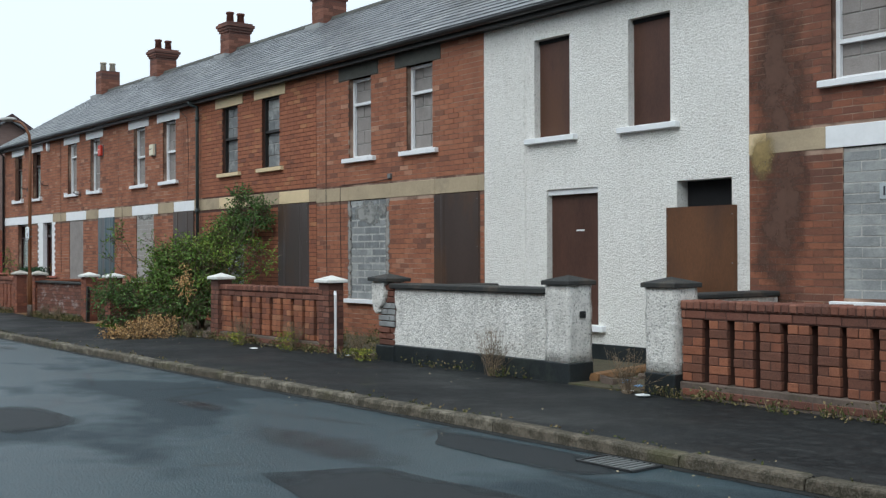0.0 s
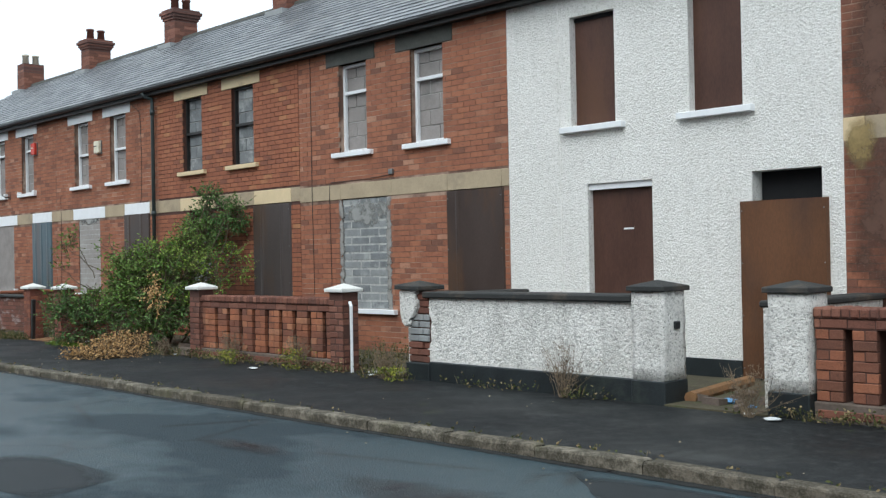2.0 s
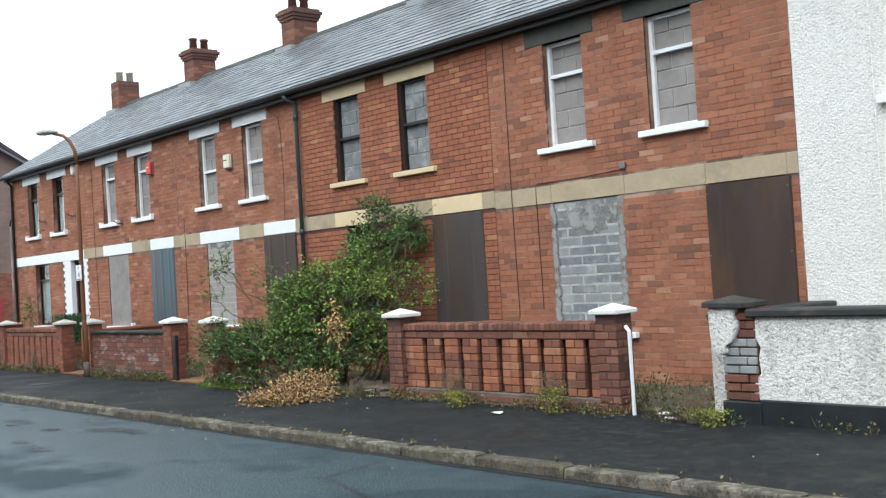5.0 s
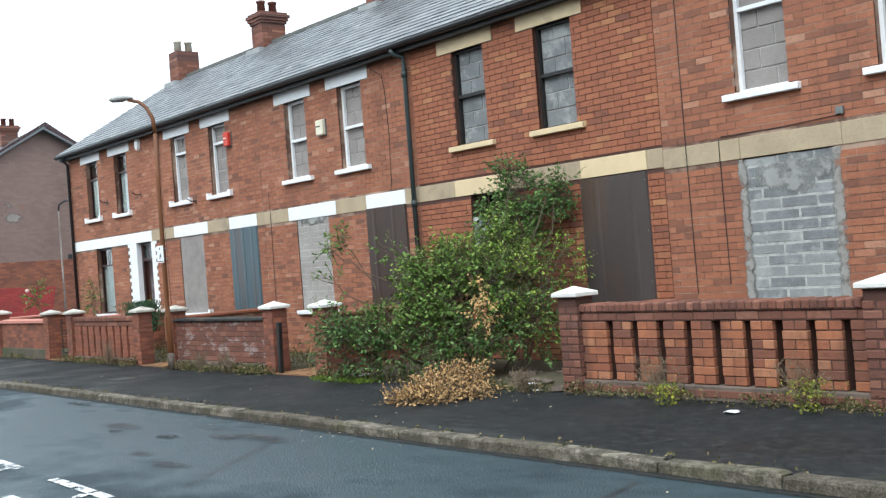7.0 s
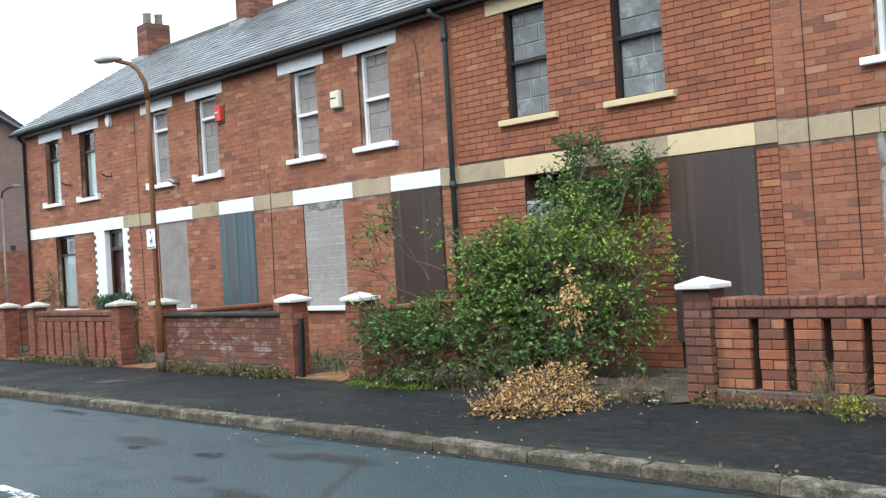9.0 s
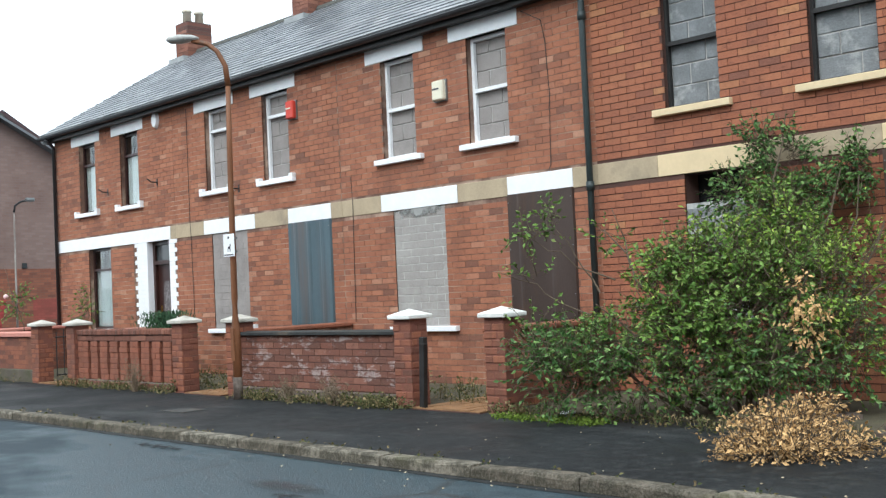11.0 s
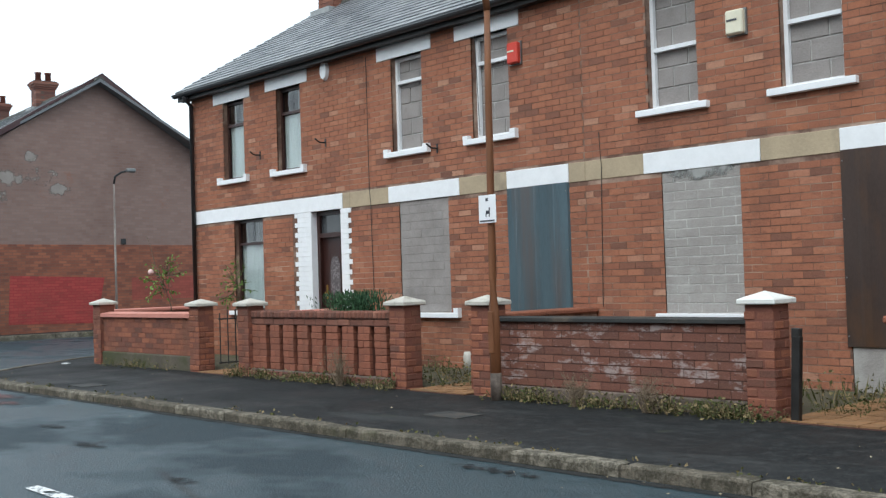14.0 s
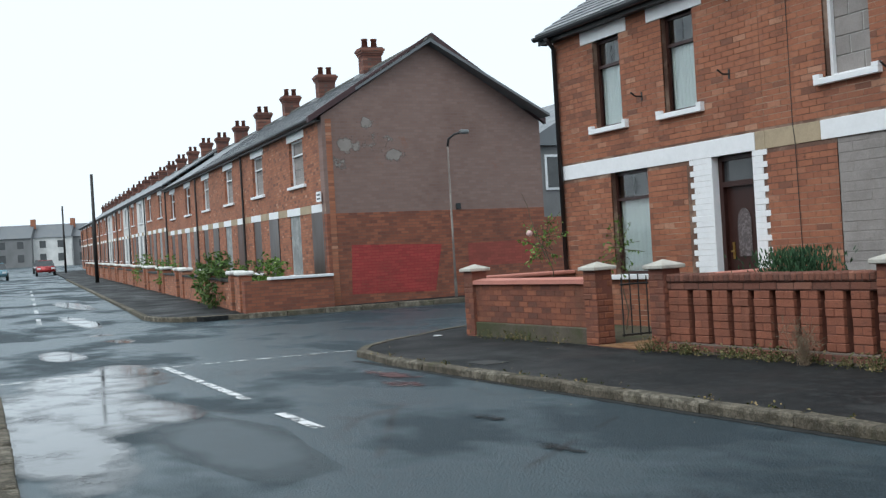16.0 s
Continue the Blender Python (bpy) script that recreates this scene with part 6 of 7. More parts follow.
bracket(-7.58, 3.28)
bracket(-5.8, 3.28)
bracket(-3.32, 2.92)


def cable(pts, label, r=0.0045, mat=None):
    t = thing("wall_cable", label, "cable", "cables on the fronts")
    bm = bmesh.new()
    tube(bm, pts, r, 5)
    part("run", bm, mat or M_IRON, t)


cable([(2.65, -0.012, 4.42), (2.95, -0.012, 4.25), (3.0, -0.012, 4.0), (3.03, -0.012, 3.4), (3.0, -0.016, 2.56), (2.97, -0.02, 2.5)], "thin black cable looping down the brick wall")
cable([(-0.58, -0.01, 2.8), (-0.55, -0.018, 2.4), (-0.58, -0.01, 1.6), (-0.6, -0.01, 0.8)], "thin dark cable down the brick wall")
cable([(-4.78, -0.01, 4.4), (-4.78, -0.01, 2.5), (-4.75, -0.018, 2.3), (-4.74, -0.01, 0.9)], "thin dark cable down the brick wall")
cable([(-2.55, -0.01, 4.45), (-2.52, -0.01, 3.6), (-2.5, -0.01, 3.0)], "thin dark cable beside the window")
cable([(8.42, -0.011, 4.45), (8.43, -0.018, 2.4), (8.44, -0.011, 0.8)], "thin dark cable down the brick wall")
cable([(8.87, -0.011, 2.48), (8.87, -0.018, 2.3), (8.88, -0.011, 0.9)], "thin dark cable down the brick wall")
cable([(10.3, -0.012, 2.53), (9.6, -0.012, 2.5), (8.9, -0.012, 2.5)], "thin dark cable along the stone band")

# ---- street furniture and loose things ----
t = thing("drain_grate", "iron gully grate in the road by the kerb", "drain")
bm = boxes((19.0, 19.5, -4.78, -4.76, -0.098, -0.062), (19.0, 19.5, -4.5, -4.48, -0.098, -0.062), (19.0, 19.02, -4.76, -4.5, -0.098, -0.062), (19.48, 19.5, -4.76, -4.5, -0.098, -0.062))
part("rim", bm, M_IRON, t)
# shallow near-black box in place of the pit's depth and shade
part("pit", boxes((19.02, 19.48, -4.76, -4.5, -0.108, -0.073)), M_DARK, t)
for i in range(8):
    part("bar", boxes((19.05 + i * 0.054, 19.08 + i * 0.054, -4.76, -4.5, -0.098, -0.063)), M_GREY_METAL, t)
for x, y in ((0.36, -3.32), (-5.6, -3.9)):
    t = thing("access_cover", "small worn metal cover set in the footway", "cover", "covers in the footway")
    part("plate", boxes((x - 0.22, x + 0.22, y - 0.15, y + 0.15, -0.02, 0.004), bevel=0.002), M_COPING, t)
t = thing("gate_post", "charred black timber gate post leaning on the pier", "post")
part("post", boxes((-0.032, 0.036, -0.03, 0.03, -0.05, 0.66), (-0.036, 0.03, -0.028, 0.034, 0.64, 0.72), bevel=0.006), M_BLACK_WOOD, t)
t.matrix_world = Matrix.Translation((2.94, -2.14, 0)) @ Matrix.Rotation(radians(3), 4, "Y")
t = thing("gate_post", "slim white metal gate post beside a pier", "post")
bm = bmesh.new()
tube(bm, [(11.93, -2.1, -0.05), (11.93, -2.1, 0.78), (11.86, -2.06, 0.82)], 0.02, 8)
part("post", bm, M_UPVC, t)
gate = thing("garden_gate", "open black wrought-iron garden gate", "gate")
for z in (0.12, 0.72):
    bm = bmesh.new()
    tube(bm, [(-5.75, -1.95, z), (-5.72, -1.2, z)], 0.012, 6)
    part("rail", bm, M_IRON, gate)
for i in range(7):
    bm = bmesh.new()
    y = -1.93 + i * 0.12
    tube(bm, [(-5.75 + i * 0.005, y, 0.1), (-5.75 + i * 0.005, y, 0.8 + 0.05 * math.sin(i))], 0.008, 6)
    part("bar", bm, M_IRON, gate)
t = thing("small_bin", "small pale grey bin standing in the garden", "bin")
bm = bmesh.new()
tube(bm, [(-2.34, -0.5, 0.0), (-2.34, -0.5, 0.22), (-2.34, -0.5, 0.27)], [0.06, 0.065, 0.05], 12)
part("body", bm, M_CAP_STONE, t, smooth=True)

# patches, puddles and stains on the road
def patch(name, outline, mat, label, lift=0.004):
    bm = bmesh.new()
    n = len(outline)
    pts = []
    for i in range(n):
        p, q = Vector(outline[i]), Vector(outline[(i + 1) % n])
        for j in range(6):
            v = p.lerp(q, j / 6)
            pts.append((v.x + R.uniform(-0.012, 0.012), v.y + R.uniform(-0.012, 0.012)))
    bm.faces.new([bm.verts.new((x, y, -0.078 + lift + ground_z(x, y))) for x, y in pts])
    bmesh.ops.triangulate(bm, faces=list(bm.faces))
    structure(name, bm, mat, label)


def blob(cx, cy, rx, ry, n=16):
    return [(cx + rx * R.uniform(0.85, 1.08) * math.cos(2 * math.pi * i / n), cy + ry * R.uniform(0.8, 1.12) * math.sin(2 * math.pi * i / n)) for i in range(n)]


M_STAIN = stain_mat("red_brown_stain", (0.03, 0.022, 0.022), 0.5, (0, 1), -0.3, 0.8, 0.35, 4.0, 0.65)
M_RUST_SPILL = stain_mat("brick_dust_spill", (0.085, 0.026, 0.024), 0.55, (0, 1), -0.2, 0.6, 1.0, 5.0)
M_HOLE = stain_mat("broken_surface", (0.01, 0.01, 0.011), 0.8, (0, 1), -0.2, 0.6, 1.2, 13.0, 0.85)
M_PEELED = stain_mat("pale_worn_paint", (0.3, 0.265, 0.24), 0.85, (1, 2), 0.1, 0.6, 1.2, 2.5)
M_REPAIR = stain_mat("dark_tarmac_repair", (0.016, 0.021, 0.024), 0.7, (0, 1), 0.5, 1.4, 0.3, 3.0, 0.9)
M_SMOOTH_TAR = stain_mat("smooth_grey_tarmac", (0.042, 0.062, 0.072), 0.5, (0, 1), 0.3, 1.1, 0.3, 1.5)
patch("road_patch", [(13.75, -6.72), (15.2, -6.66), (15.45, -7.35), (13.95, -7.6)], M_REPAIR, "dark rough tarmac repair in the road")
patch("road_patch", [(17.3, -4.6), (19.6, -4.58), (19.3, -5.15), (17.9, -5.1)], M_REPAIR, "dark rough tarmac repair round the gully", 0.003)
patch("road_patch", [(18.0, -6.6), (18.3, -5.9), (19.7, -5.75), (20.6, -6.2), (19.8, -7.0)], M_REPAIR, "dark rough tarmac repair in the road", 0.003)
patch("road_patch", [(-5.1, -7.25), (-3.5, -6.95), (-1.6, -7.2), (-1.3, -7.75), (-3.1, -8.0), (-4.6, -7.9)], M_SMOOTH_TAR, "smooth grey tarmac patch in the road")
lift = 0.0
for o in (blob(-6.4, -8.1, 2.6, 0.95), blob(-8.8, -7.5, 1.8, 0.9), blob(-3.9, -8.6, 2.2, 0.5), blob(-5.3, -7.5, 1.0, 0.4), blob(-9.8, -7.0, 1.2, 0.5), blob(-13.5, -7.2, 1.6, 0.4), blob(-17.5, -5.8, 2.2, 0.35), blob(-24.0, -5.4, 3.0, 0.4), blob(-33, -4.2, 4.0, 0.5)):
    patch("puddle", o, M_WATER, "shallow puddle of rainwater on the road", 0.006 + lift)
    lift += 0.0011
for o in (blob(17.3, -5.75, 1.3, 0.36), blob(6.8, -5.1, 0.35, 0.13), blob(7.6, -6.05, 0.4, 0.14), blob(6.85, -5.95, 0.25, 0.1), blob(7.2, -4.95, 0.6, 0.16), blob(14.9, -5.5, 0.7, 0.2), blob(4.9, -5.3, 0.6, 0.16)):
    patch("road_stain", o, M_STAIN, "dark red-brown stain on the road", 0.0088)
# dark ragged strip on the road along the kerb foot
M_GUTTER_STRIP = stain_mat("dark_gutter_strip", (0.013, 0.013, 0.012), 0.7, (1, 1), 0.1, 1.7, 0.7, 6.0)
for i in range(8):
    x = 26.0 - 4.25 * i
    patch("gutter_silt", [(x, -4.395), (x - 4.25, -4.395), (x - 4.25, -4.52), (x, -4.52)], M_GUTTER_STRIP, "dark ragged strip along the foot of the kerb", 0.0035)
for o in (blob(-6.1, -4.85, 0.75, 0.26), blob(-5.2, -5.12, 0.6, 0.16)):
    patch("road_stain", o, M_RUST_SPILL, "spill of red brick dust on the wet road", 0.0094)
for o in (blob(6.15, -5.38, 0.22, 0.1), blob(2.2, -4.72, 0.5, 0.1), blob(5.2, -5.5, 0.22, 0.08), blob(14.85, -5.47, 0.22, 0.06), blob(-1.2, -5.9, 0.3, 0.1), blob(-2.6, -5.6, 0.3, 0.1), blob(0.9, -6.2, 0.2, 0.07)):
    patch("road_hole", o, M_HOLE, "shallow crumbling hole in the road surface", 0.0084)

for y, z, ry, rz in ((1.0, 4.15, 0.45, 0.3), (1.75, 4.2, 0.5, 0.28), (0.75, 3.75, 0.3, 0.25), (1.5, 4.75, 0.3, 0.2), (2.3, 3.9, 0.35, 0.2)):
    bm = bmesh.new()
    box(bm, GX - 0.01, GX + 0.003, y - ry, y + ry, z - rz, z + rz)
    part("worn_patch", bm, M_PEELED, first, "pale worn patch of old paint")

# ---- plants ----
def leaf(bm, p, d, size, rng, wide=0.26):
    """One folded leaf at p pointing along d."""
    d = d.normalized()
    side = d.cross(Vector((rng.uniform(-1, 1), rng.uniform(-1, 1), rng.uniform(-0.3, 1)))).normalized()
    up = side.cross(d)
    w = size * wide
    a, b = p, p + d * size
    m1 = p + d * size * 0.45 + side * w + up * w * 0.35
    m2 = p + d * size * 0.45 - side * w + up * w * 0.35
    va, vb, v1, v2, vm = (bm.verts.new(v) for v in (a, b, m1, m2, p + d * size * 0.5))
    bm.faces.new((va, v1, vm)), bm.faces.new((v1, vb, vm)), bm.faces.new((va, vm, v2)), bm.faces.new((vm, vb, v2))


def sprays(bm, blobs, count, size, rng, twigs=None, droop=0.2, shell=0.55, clump=-1.0):
    """Leafy sprays in and on uneven ellipsoids: each a short twig with leaves along it. clump: how much of the growth is left open in gaps."""
    total = sum(b[6] for b in blobs)
    for cx, cy, cz, rx, ry, rz, wgt in blobs:
        for _ in range(int(count * wgt / total)):
            for _ in range(60):
                v = Vector((rng.uniform(-1, 1), rng.uniform(-1, 1), rng.uniform(-1, 1)))
                p = Vector((cx + v.x * rx, cy + v.y * ry, max(0.03, cz + v.z * rz)))
                if shell < v.length < 1.0 + 0.3 * noise.noise(Vector((cx, cy, cz)) + v * 2.2) and noise.noise(p * 4.3) > clump:
                    break
            d = (v + Vector((rng.uniform(-0.6, 0.6), rng.uniform(-0.6, 0.6), rng.uniform(-0.3, 0.7)))).normalized()
            length = rng.uniform(0.1, 0.24)
            n = rng.randint(4, 8)
            if twigs is not None:
                tube(twigs, [p - d * 0.12, p + d * length], [0.004, 0.002], 3)
            for i in range(n):
                q = p + d * length * i / n
                out = d * 0.5 + Vector((rng.uniform(-1, 1), rng.uniform(-1, 1), rng.uniform(-0.8, 0.5) - droop))
                leaf(bm, q, out, size * rng.uniform(0.55, 1.35), rng)


def branch(bm, a, b, r0, r1, rng, wob=0.08, n=6):
    pts = [Vector(a).lerp(Vector(b), i / n) + Vector((rng.uniform(-wob, wob), rng.uniform(-wob, wob), rng.uniform(-wob, wob))) * (0 < i < n) for i in range(n + 1)]
    tube(bm, pts, [r0 + (r1 - r0) * i / n for i in range(n + 1)], 6)


rng = random.Random(3)
bush = thing("overgrown_shrub", "overgrown green shrub with climbing shoots spilling over the footway", "shrub")
twigs = bmesh.new()
for a, b, r in (((6.0, -1.2, 0), (6.1, -0.45, 2.4), 0.03), ((6.1, -1.2, 0), (6.6, -0.4, 2.1), 0.025), ((5.8, -1.4, 0), (4.5, -1.1, 1.7), 0.02), ((5.7, -1.5, 0), (4.75, -2.35, 0.8), 0.022), ((5.9, -1.4, 0), (5.2, -2.2, 1.0), 0.02),
                ((6.1, -1.4, 0), (6.9, -1.7, 1.2), 0.02), ((6.0, -1.3, 0), (5.8, -1.6, 1.5), 0.024), ((6.2, -1.3, 0), (6.4, -1.0, 1.8), 0.022), ((5.6, -1.5, 0), (4.6, -1.6, 0.9), 0.016), ((6.4, -1.2, 0), (7.0, -0.5, 1.6), 0.018), ((6.6, -1.1, 0), (7.1, -0.8, 1.5), 0.014), ((6.7, -1.2, 0), (7.25, -1.1, 1.1), 0.012), ((6.6, -1.0, 0), (6.8, -0.5, 2.0), 0.014)):
    branch(twigs, a, b, r, 0.006, rng, 0.07)
main = bmesh.new()
sprays(main, [(5.85, -1.6, 0.75, 0.66, 0.55, 0.55, 2.4), (5.75, -1.6, 1.15, 0.42, 0.38, 0.42, 1.3), (6.3, -1.35, 0.92, 0.55, 0.55, 0.62, 2.0), (6.25, -0.9, 1.4, 0.42, 0.38, 0.4, 1.2), (5.05, -2.05, 0.6, 0.45, 0.33, 0.27, 0.6), (6.05, -0.6, 1.75, 0.3, 0.25, 0.25, 0.5)], 2500, 0.052, rng, twigs, 0.2, 0.5, -0.08)
part("foliage", main, M_LEAF, bush, "mid-green pointed leaves", kind="stuff")
young = bmesh.new()
sprays(young, [(5.95, -1.3, 1.4, 0.45, 0.34, 0.3, 1.5), (5.6, -1.75, 1.0, 0.4, 0.3, 0.3, 0.8), (6.35, -1.1, 1.5, 0.3, 0.3, 0.3, 0.7), (6.75, -0.4, 1.3, 0.26, 0.2, 0.5, 0.5), (6.9, -0.95, 0.95, 0.28, 0.35, 0.55, 0.9), (6.75, -1.3, 1.1, 0.3, 0.35, 0.4, 0.7)], 950, 0.045, rng, twigs, 0.1, 0.3, -0.05)
part("young_growth", young, M_LEAF_YOUNG, bush, "yellow-green young leaves", kind="stuff")
climb = bmesh.new()
sprays(climb, [(5.98, -0.26, 2.2, 0.26, 0.14, 0.34, 1.0), (5.72, -0.24, 2.46, 0.26, 0.1, 0.12, 0.35), (6.66, -0.24, 2.12, 0.26, 0.12, 0.22, 0.8), (6.35, -0.3, 1.85, 0.3, 0.16, 0.22, 0.6), (5.55, -0.3, 1.95, 0.3, 0.14, 0.26, 0.7), (6.15, -0.4, 1.75, 0.35, 0.2, 0.25, 0.7)], 620, 0.052, rng, twigs, 0.25, 0.1, -0.1)
part("climbing_growth", climb, M_LEAF_DEEP, bush, "deep green climbing leaves against the wall", kind="stuff")
# low and inner leaves take the darker green to paint the shade there
low = bmesh.new()
sprays(low, [(5.0, -2.3, 0.42, 0.55, 0.36, 0.34, 2.0), (4.85, -2.5, 0.62, 0.3, 0.22, 0.22, 0.6), (5.5, -2.05, 0.4, 0.85, 0.36, 0.34, 1.5), (6.4, -1.75, 0.45, 0.6, 0.4, 0.4, 1.2), (5.8, -1.3, 0.6, 0.85, 0.7, 0.5, 1.8), (6.75, -1.15, 0.6, 0.42, 0.45, 0.5, 1.6), (6.2, -0.9, 0.9, 0.6, 0.4, 0.6, 1.4)], 1250, 0.05, rng, twigs, 0.3, 0.2, -0.1)
part("undergrowth", low, M_LEAF_DEEP, bush, "lower leaves in a darker green for shade inside the shrub", kind="stuff")
loose = bmesh.new()
for a, b in (((5.2, -1.9, 1.2), (4.35, -2.3, 1.68)), ((5.1, -2.0, 1.1), (4.75, -2.2, 1.82)), ((5.0, -2.0, 0.9), (4.3, -2.35, 1.3)), ((5.3, -1.8, 1.3), (5.05, -1.7, 1.85))):
    branch(twigs, a, b, 0.009, 0.003, rng, 0.04)
sprays(loose, [(4.55, -2.25, 1.66, 0.3, 0.12, 0.1, 1.0), (4.8, -2.2, 1.8, 0.14, 0.1, 0.12, 0.5), (4.75, -2.45, 0.8, 0.26, 0.18, 0.18, 0.8), (4.6, -2.3, 1.3, 0.22, 0.12, 0.08, 0.4), (5.05, -1.75, 1.6, 0.2, 0.2, 0.2, 0.6)], 65, 0.05, rng, twigs, 0.1, 0.0)
part("loose_growth", loose, M_LEAF, bush, "thin outlying shoots", kind="stuff")
dry = bmesh.new()
sprays(dry, [(6.92, -1.95, 0.98, 0.1, 0.1, 0.14, 1.0), (6.98, -1.97, 0.78, 0.09, 0.09, 0.14, 1.0)], 46, 0.042, rng, None, 0.6, 0.0)
part("dead_spray", dry, M_LEAF_DRY, bush, "hanging spray of dead tan leaves", kind="stuff")
part("branchwork", twigs, M_BARK, bush, "thin brown stems", kind="stuff")

heap = thing("leaf_heap", "heap of dead tan leaves and twigs on the footway", "leaf heap")
bm, tw = bmesh.new(), bmesh.new()
sprays(bm, [(7.3, -3.0, 0.03, 0.42, 0.4, 0.07, 1.4), (7.12, -2.68, 0.1, 0.3, 0.28, 0.11, 0.9), (7.22, -2.45, 0.16, 0.16, 0.18, 0.1, 0.4), (7.5, -2.75, 0.02, 0.35, 0.25, 0.04, 0.3)], 900, 0.04, rng, tw, 0.3, 0.0)
part("dead_leaves", bm, M_LEAF_DRY, heap, kind="stuff")
part("twig_litter", tw, M_BARK, heap, kind="stuff")

rose = thing("rose_bush", "thin straggling rose bush behind the low wall", "shrub", "garden shrubs")
bm, tw = bmesh.new(), bmesh.new()
branch(tw, (-7.5, -1.6, 0.0), (-7.75, -1.7, 1.3), 0.014, 0.006, rng, 0.04)
branch(tw, (-7.7, -1.7, 1.1), (-8.15, -1.75, 1.98), 0.008, 0.003, rng, 0.02)
sprays(bm, [(-7.75, -1.7, 1.3, 0.22, 0.2, 0.3, 1.0)], 45, 0.055, rng, tw, 0.2, 0.0)
part("foliage", bm, M_LEAF, rose)
part("stem", tw, M_BARK, rose)
bm = bmesh.new()
bmesh.ops.create_icosphere(bm, subdivisions=2, radius=0.045, matrix=Matrix.Translation((-7.85, -1.85, 1.42)))
part("flower", bm, plain("pale_pink", (0.75, 0.5, 0.48), 0.7, 0.1), rose, "pale pink rose", smooth=True)
vine = thing("climbing_plant", "thin climbing plant against the brick wall", "plant", "garden shrubs")
bm, tw = bmesh.new(), bmesh.new()
branch(tw, (-7.6, -0.5, 0), (-7.7, -0.45, 1.5), 0.012, 0.004, rng, 0.04)
sprays(bm, [(-7.65, -0.5, 1.2, 0.15, 0.12, 0.35, 1.0)], 40, 0.05, rng, tw, 0.2, 0.0)
part("foliage", bm, M_LEAF, vine)
part("stem", tw, M_BARK, vine)
con = thing("dwarf_conifer", "low spreading blue-green conifer in the garden", "shrub", "garden shrubs")
bm = bmesh.new()
for _ in range(800):
    a = rng.uniform(0, 2 * math.pi)
    tilt = rng.uniform(0.05, 0.55)
    d = Vector((math.cos(a) * tilt, math.sin(a) * tilt * 0.7, 1.0)).normalized()
    o = Vector((-3.85 + rng.gauss(0, 0.2), -1.05 + rng.uniform(-0.22, 0.22), 0.33 + rng.uniform(0, 0.16)))
    for i in range(5):
        leaf(bm, o + d * (0.1 + 0.11 * i), d + Vector((rng.uniform(-0.5, 0.5), rng.uniform(-0.5, 0.5), rng.uniform(-0.2, 0.4))), 0.07, rng, 0.12)
part("foliage", bm, leaf_mat("bluish_needles", ((0.0, (0.012, 0.035, 0.02)), (0.6, (0.035, 0.085, 0.045)), (1.0, (0.07, 0.15, 0.075))), 0.6, 0.08), con)
fb = thing("overgrown_shrub", "leafy green shrub over the far garden wall", "shrub", "far shrubs")
bm, tw = bmesh.new(), bmesh.new()
c0 = FAR @ Vector((-3.2, -2.2, 0))
sprays(bm, [(c0.x, c0.y, 0.75, 1.0, 0.7, 0.8, 1.0), (c0.x - 1.2, c0.y + 0.1, 0.9, 0.7, 0.5, 0.7, 0.6), (c0.x + 0.2, c0.y + 0.9, 0.7, 0.6, 0.8, 0.7, 0.7)], 560, 0.11, rng, tw, 0.2, 0.2)
part("foliage", bm, M_LEAF_DARK, fb)
part("stem", tw, M_BARK, fb, kind="stuff")
for lx, w, s in ((-1.2, -1.2, 0.5), (-16.0, -2.0, 0.6), (-24.0, -2.0, 0.7)):
    fb = thing("garden_shrub", "small green shrub in a far front garden", "shrub", "far shrubs")
    bm = bmesh.new()
    p = FAR @ Vector((lx, w, 0))
    sprays(bm, [(p.x, p.y, 0.9 + (0.019 * -lx), s, s * 0.7, s, 1.0)], 120, 0.1, rng, None, 0.2, 0.1)
    part("foliage", bm, M_LEAF, fb)


def tuft(bm, x, y, h, n, rng, spread=0.1):
    """A scruffy low clump: small leaves at all heights and a few thin blades."""
    for _ in range(n):
        a, r = rng.uniform(0, 6.28), spread * rng.random() ** 0.7
        z = h * rng.random() ** 1.6
        p = Vector((x + r * math.cos(a), y + r * math.sin(a), z))
        d = Vector((rng.uniform(-1, 1), rng.uniform(-1, 1), rng.uniform(-0.2, 0.9)))
        leaf(bm, p, d, rng.uniform(0.018, 0.034) + h * 0.06, rng, 0.32)
        if rng.random() < 0.3:
            leaf(bm, Vector((p.x, p.y, 0)), Vector((math.cos(a) * 0.4, math.sin(a) * 0.4, 1)), h * rng.uniform(0.5, 1.2), rng, 0.035)


weeds = bmesh.new()
for x0, x1, dens in ((-9.2, -6.4, 9), (-5.0, -1.7, 42), (-0.3, 2.9, 62), (3.9, 8.2, 40), (8.3, 11.9, 26), (12.1, 13.3, 22), (13.4, 17.3, 5), (17.4, 21.0, 24)):
    for _ in range(int((x1 - x0) * dens)):
        x = rng.uniform(x0, x1)
        lush = 0.5 + 0.9 * noise.noise(Vector((x * 1.9, 3.0, 0)))
        if rng.random() < lush + 0.25:
            tuft(weeds, x, FRONT - 0.02 - abs(rng.gauss(0, 0.09)), rng.uniform(0.03, 0.1) + 0.08 * max(0.0, lush), 12, rng)
for _ in range(150):
    x = rng.uniform(-8, 21)
    tuft(weeds, x, -4.27 + rng.gauss(0, 0.012), rng.uniform(0.015, 0.05), 4, rng, 0.05)
w = tagged(part("weeds", weeds, M_WEED), "low green and straw-coloured weeds along the wall foot", "weeds", kind="stuff")
inner = bmesh.new()
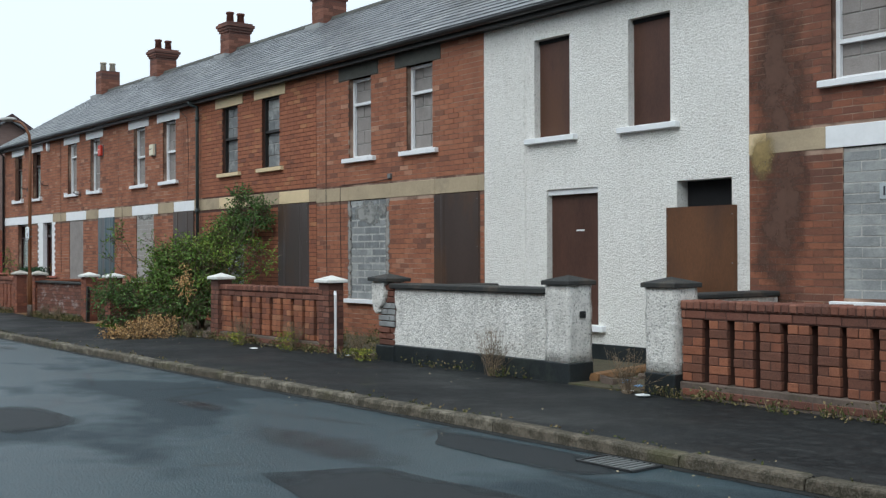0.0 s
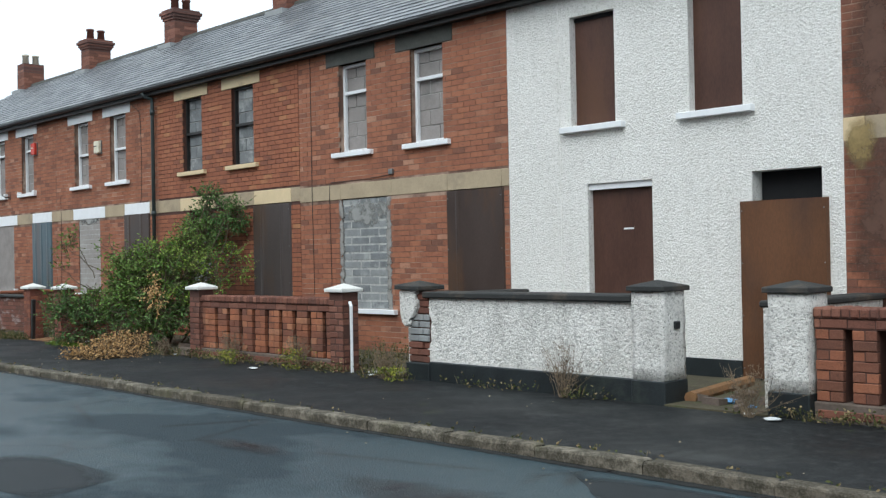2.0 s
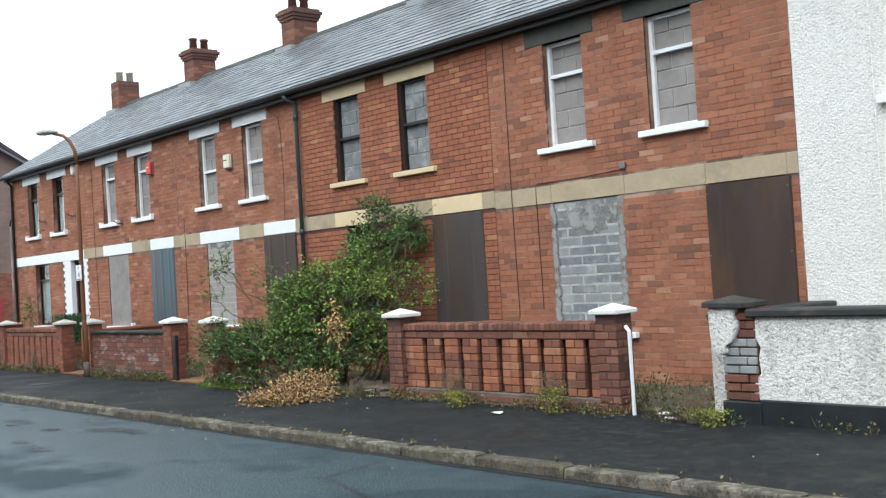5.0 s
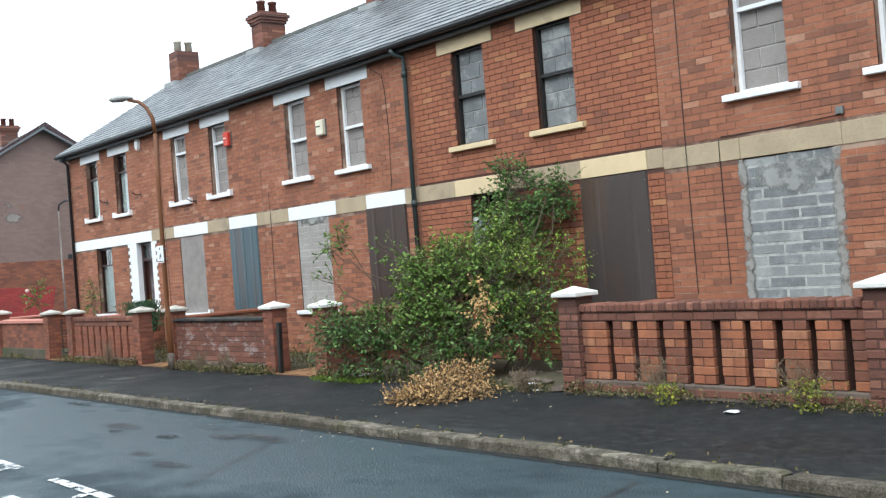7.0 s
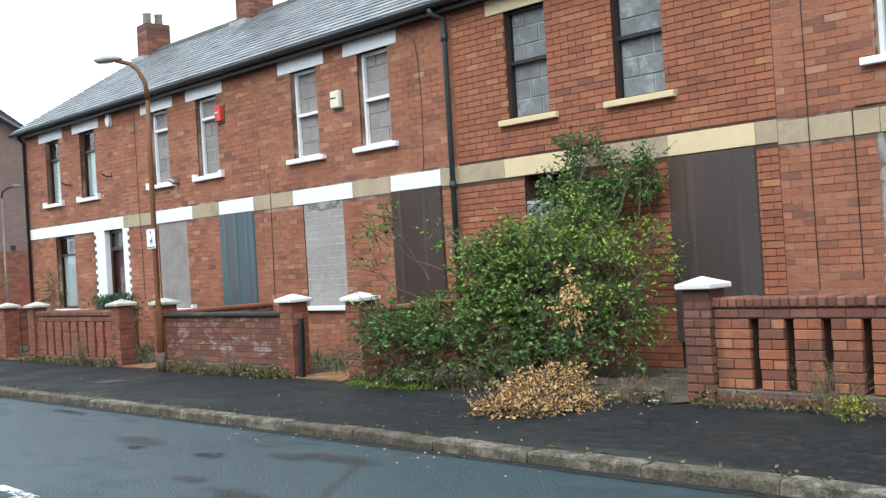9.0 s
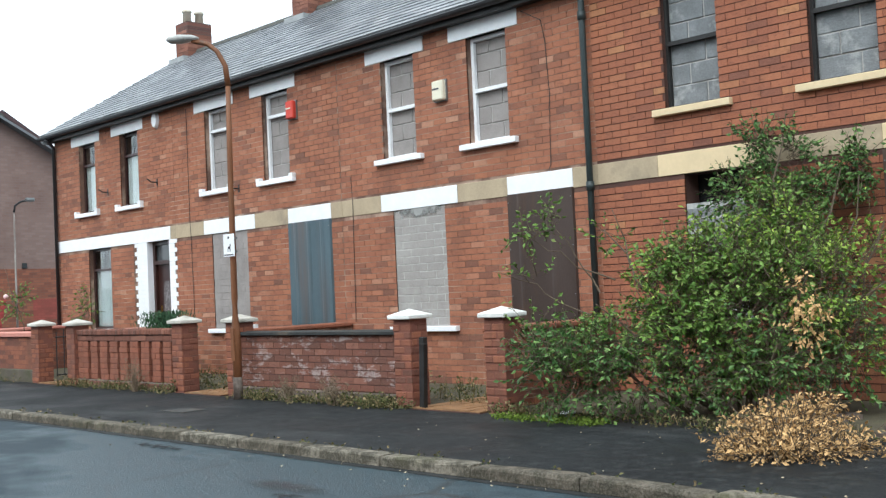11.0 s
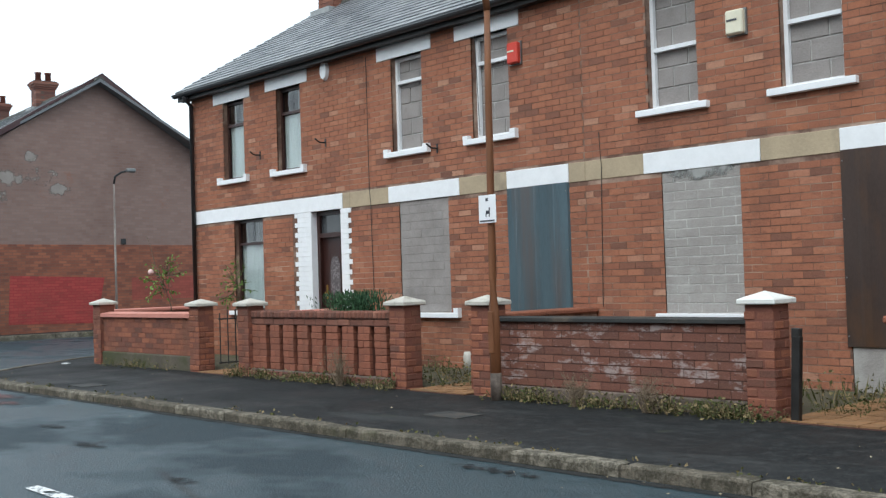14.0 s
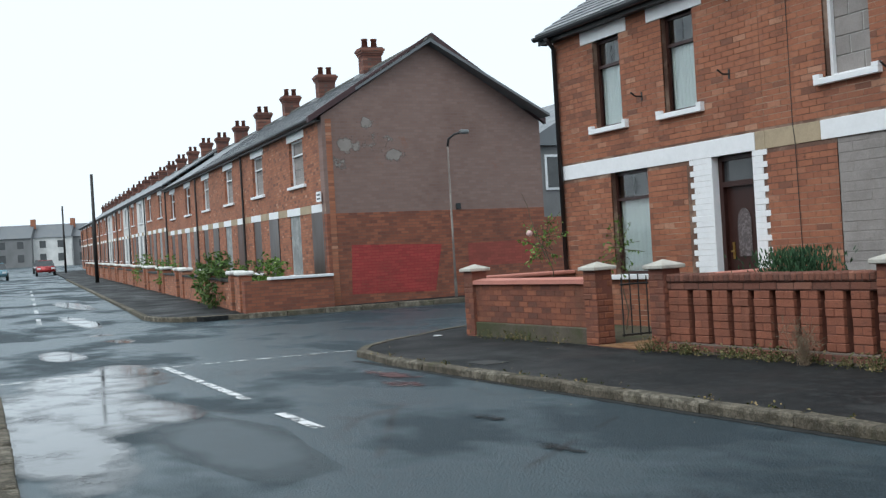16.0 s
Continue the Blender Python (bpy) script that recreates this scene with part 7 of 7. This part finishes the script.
for _ in range(260):
    tuft(inner, rng.choice((rng.uniform(-0.6, 3.4), rng.uniform(-5.0, -1.0), rng.uniform(8.3, 12.4))), rng.uniform(-1.8, -0.15), rng.uniform(0.06, 0.24), 16, rng, 0.14)
tagged(part("garden_weeds", inner, M_WEED), "rank weeds covering the neglected gardens", "weeds", kind="stuff")
for x, y, s in ((9.88, -2.5, 0.17), (11.2, -2.45, 0.24), (13.0, -2.42, 0.13)):
    t = thing("yellow_weed", "clump of yellow-flowering ragwort at the wall foot", "weed", "yellow weeds")
    bm = bmesh.new()
    tuft(bm, x, y, s * 0.6, 40, rng, 0.1)
    for _ in range(240):
        leaf(bm, Vector((x + rng.gauss(0, 0.1), y + rng.gauss(0, 0.07), s * rng.uniform(0.5, 1.1))), Vector((rng.uniform(-1, 1), rng.uniform(-1, 1), 0.5)), 0.028, rng)
    part("foliage", bm, M_YELLOW, t)
for x, y, s in ((15.3, -2.28, 0.62), (12.75, -2.3, 0.45), (-2.6, -2.3, 0.5), (17.25, -2.3, 0.5), (9.6, -2.25, 0.5), (11.0, -2.2, 0.5), (0.9, -2.3, 0.35), (1.7, -2.3, 0.4), (7.9, -2.3, 0.3)):
    t = thing("dead_weed", "dry brown weed stalks standing at the wall foot", "weed", "dead weeds")
    bm = bmesh.new()
    for _ in range(46):
        a = Vector((x + rng.gauss(0, 0.03), y + rng.gauss(0, 0.02), 0.0))
        b = a + Vector((rng.gauss(0, 0.3), rng.gauss(0, 0.12), rng.uniform(0.35, 0.9))) * s
        tube(bm, [a, a.lerp(b, 0.5) + Vector((rng.gauss(0, 0.02), rng.gauss(0, 0.02), 0.03 * s)), b], [0.0025, 0.0018, 0.001], 3)
        for _ in range(4):
            p = a.lerp(b, rng.uniform(0.35, 0.95))
            q = p + Vector((rng.gauss(0, 0.09), rng.gauss(0, 0.06), rng.uniform(0.02, 0.16))) * s
            tube(bm, [p, q], [0.0014, 0.0008], 3)
            for _ in range(3):
                leaf(bm, p.lerp(q, rng.uniform(0.3, 1.0)), Vector((rng.uniform(-1, 1), rng.uniform(-1, 1), rng.uniform(-0.2, 1))), 0.017, rng)
    part("stalk_clump", bm, M_TWIG, t)
moss = bmesh.new()
for _ in range(420):
    tuft(moss, rng.uniform(4.1, 5.3), -2.33 + rng.gauss(0, 0.07), 0.035, 3, rng, 0.06)
tagged(part("moss", moss, leaf_mat("moss_green", ((0.0, (0.07, 0.12, 0.015)), (1.0, (0.17, 0.24, 0.03))), 0.9)), "bright green moss on the footway edge", "moss", kind="stuff")
fallen = bmesh.new()
for _ in range(170):
    x = rng.choice((rng.uniform(3.5, 9.0), rng.uniform(-9, 21)))
    y = rng.choice((rng.uniform(-4.2, -2.3), rng.uniform(-4.9, -4.45)))
    z = 0.004 if y > -4.4 else -0.07
    leaf(fallen, Vector((x, y, z)), Vector((rng.uniform(-1, 1), rng.uniform(-1, 1), 0.05)), 0.022, rng)
tagged(part("fallen_leaves", fallen, plain("faded_leaf", (0.45, 0.38, 0.26), 0.8, 0.4, 9, 70, 0.1, spec=0.2)), "scattered pale fallen leaves on footway and gutter", "leaves", kind="stuff")
for x, y, s in ((17.5, -2.35, 0.13), (17.2, -2.2, 0.1), (10.62, -2.62, 0.12), (12.4, -2.2, 0.1), (12.2, -2.0, 0.12), (7.6, -1.9, 0.15), (8.0, -2.2, 0.1), (-9.5, -2.5, 0.14), (4.6, -1.9, 0.16)):
    t = thing("litter", "scrap of crumpled pale litter on the ground", "litter", "litter along the walls")
    bm = bmesh.new()
    bmesh.ops.create_icosphere(bm, subdivisions=2, radius=s * 0.5)
    for v in bm.verts:
        v.co *= 1 + 0.5 * noise.noise(v.co * 25 + Vector((x, y, 0)))
        v.co.z *= 0.16
    part("scrap", bm, M_LITTER, t, m=Matrix.Translation((x, y, s * 0.12)))
M_BLUE_LITTER = plain("blue_plastic", (0.12, 0.3, 0.55), 0.4, 0.2, 20, 50, 0.05)
for x, y, s in ((16.75, -1.75, 0.16), (17.05, -1.9, 0.08)):
    t = thing("litter", "scrap of crumpled blue plastic in the gateway", "litter", "litter along the walls")
    bm = bmesh.new()
    bmesh.ops.create_icosphere(bm, subdivisions=2, radius=s * 0.5)
    for v in bm.verts:
        v.co *= 1 + 0.6 * noise.noise(v.co * 22 + Vector((x, y, 0)))
        v.co.z *= 0.3
    part("scrap", bm, M_BLUE_LITTER, t, m=Matrix.Translation((x, y, s * 0.12 + 0.012)))
rub = bmesh.new()
for _ in range(70):
    x, y, s = rng.choice((rng.uniform(6.8, 8.3), rng.uniform(12.0, 12.9), rng.uniform(16.5, 17.4))), rng.uniform(-2.2, -0.3), rng.uniform(0.03, 0.1)
    vs = box(rub, -s, s, -s * 0.6, s * 0.6, 0, s * 0.7)
    bmesh.ops.transform(rub, matrix=Matrix.Translation((x, y, 0.0)) @ Matrix.Rotation(rng.uniform(0, 3), 4, "Z") @ Matrix.Rotation(rng.uniform(-0.3, 0.3), 4, "X"), verts=vs)
tagged(part("rubble", rub, M_PLINTH), "broken brick rubble in the open gateways", "rubble", kind="stuff")
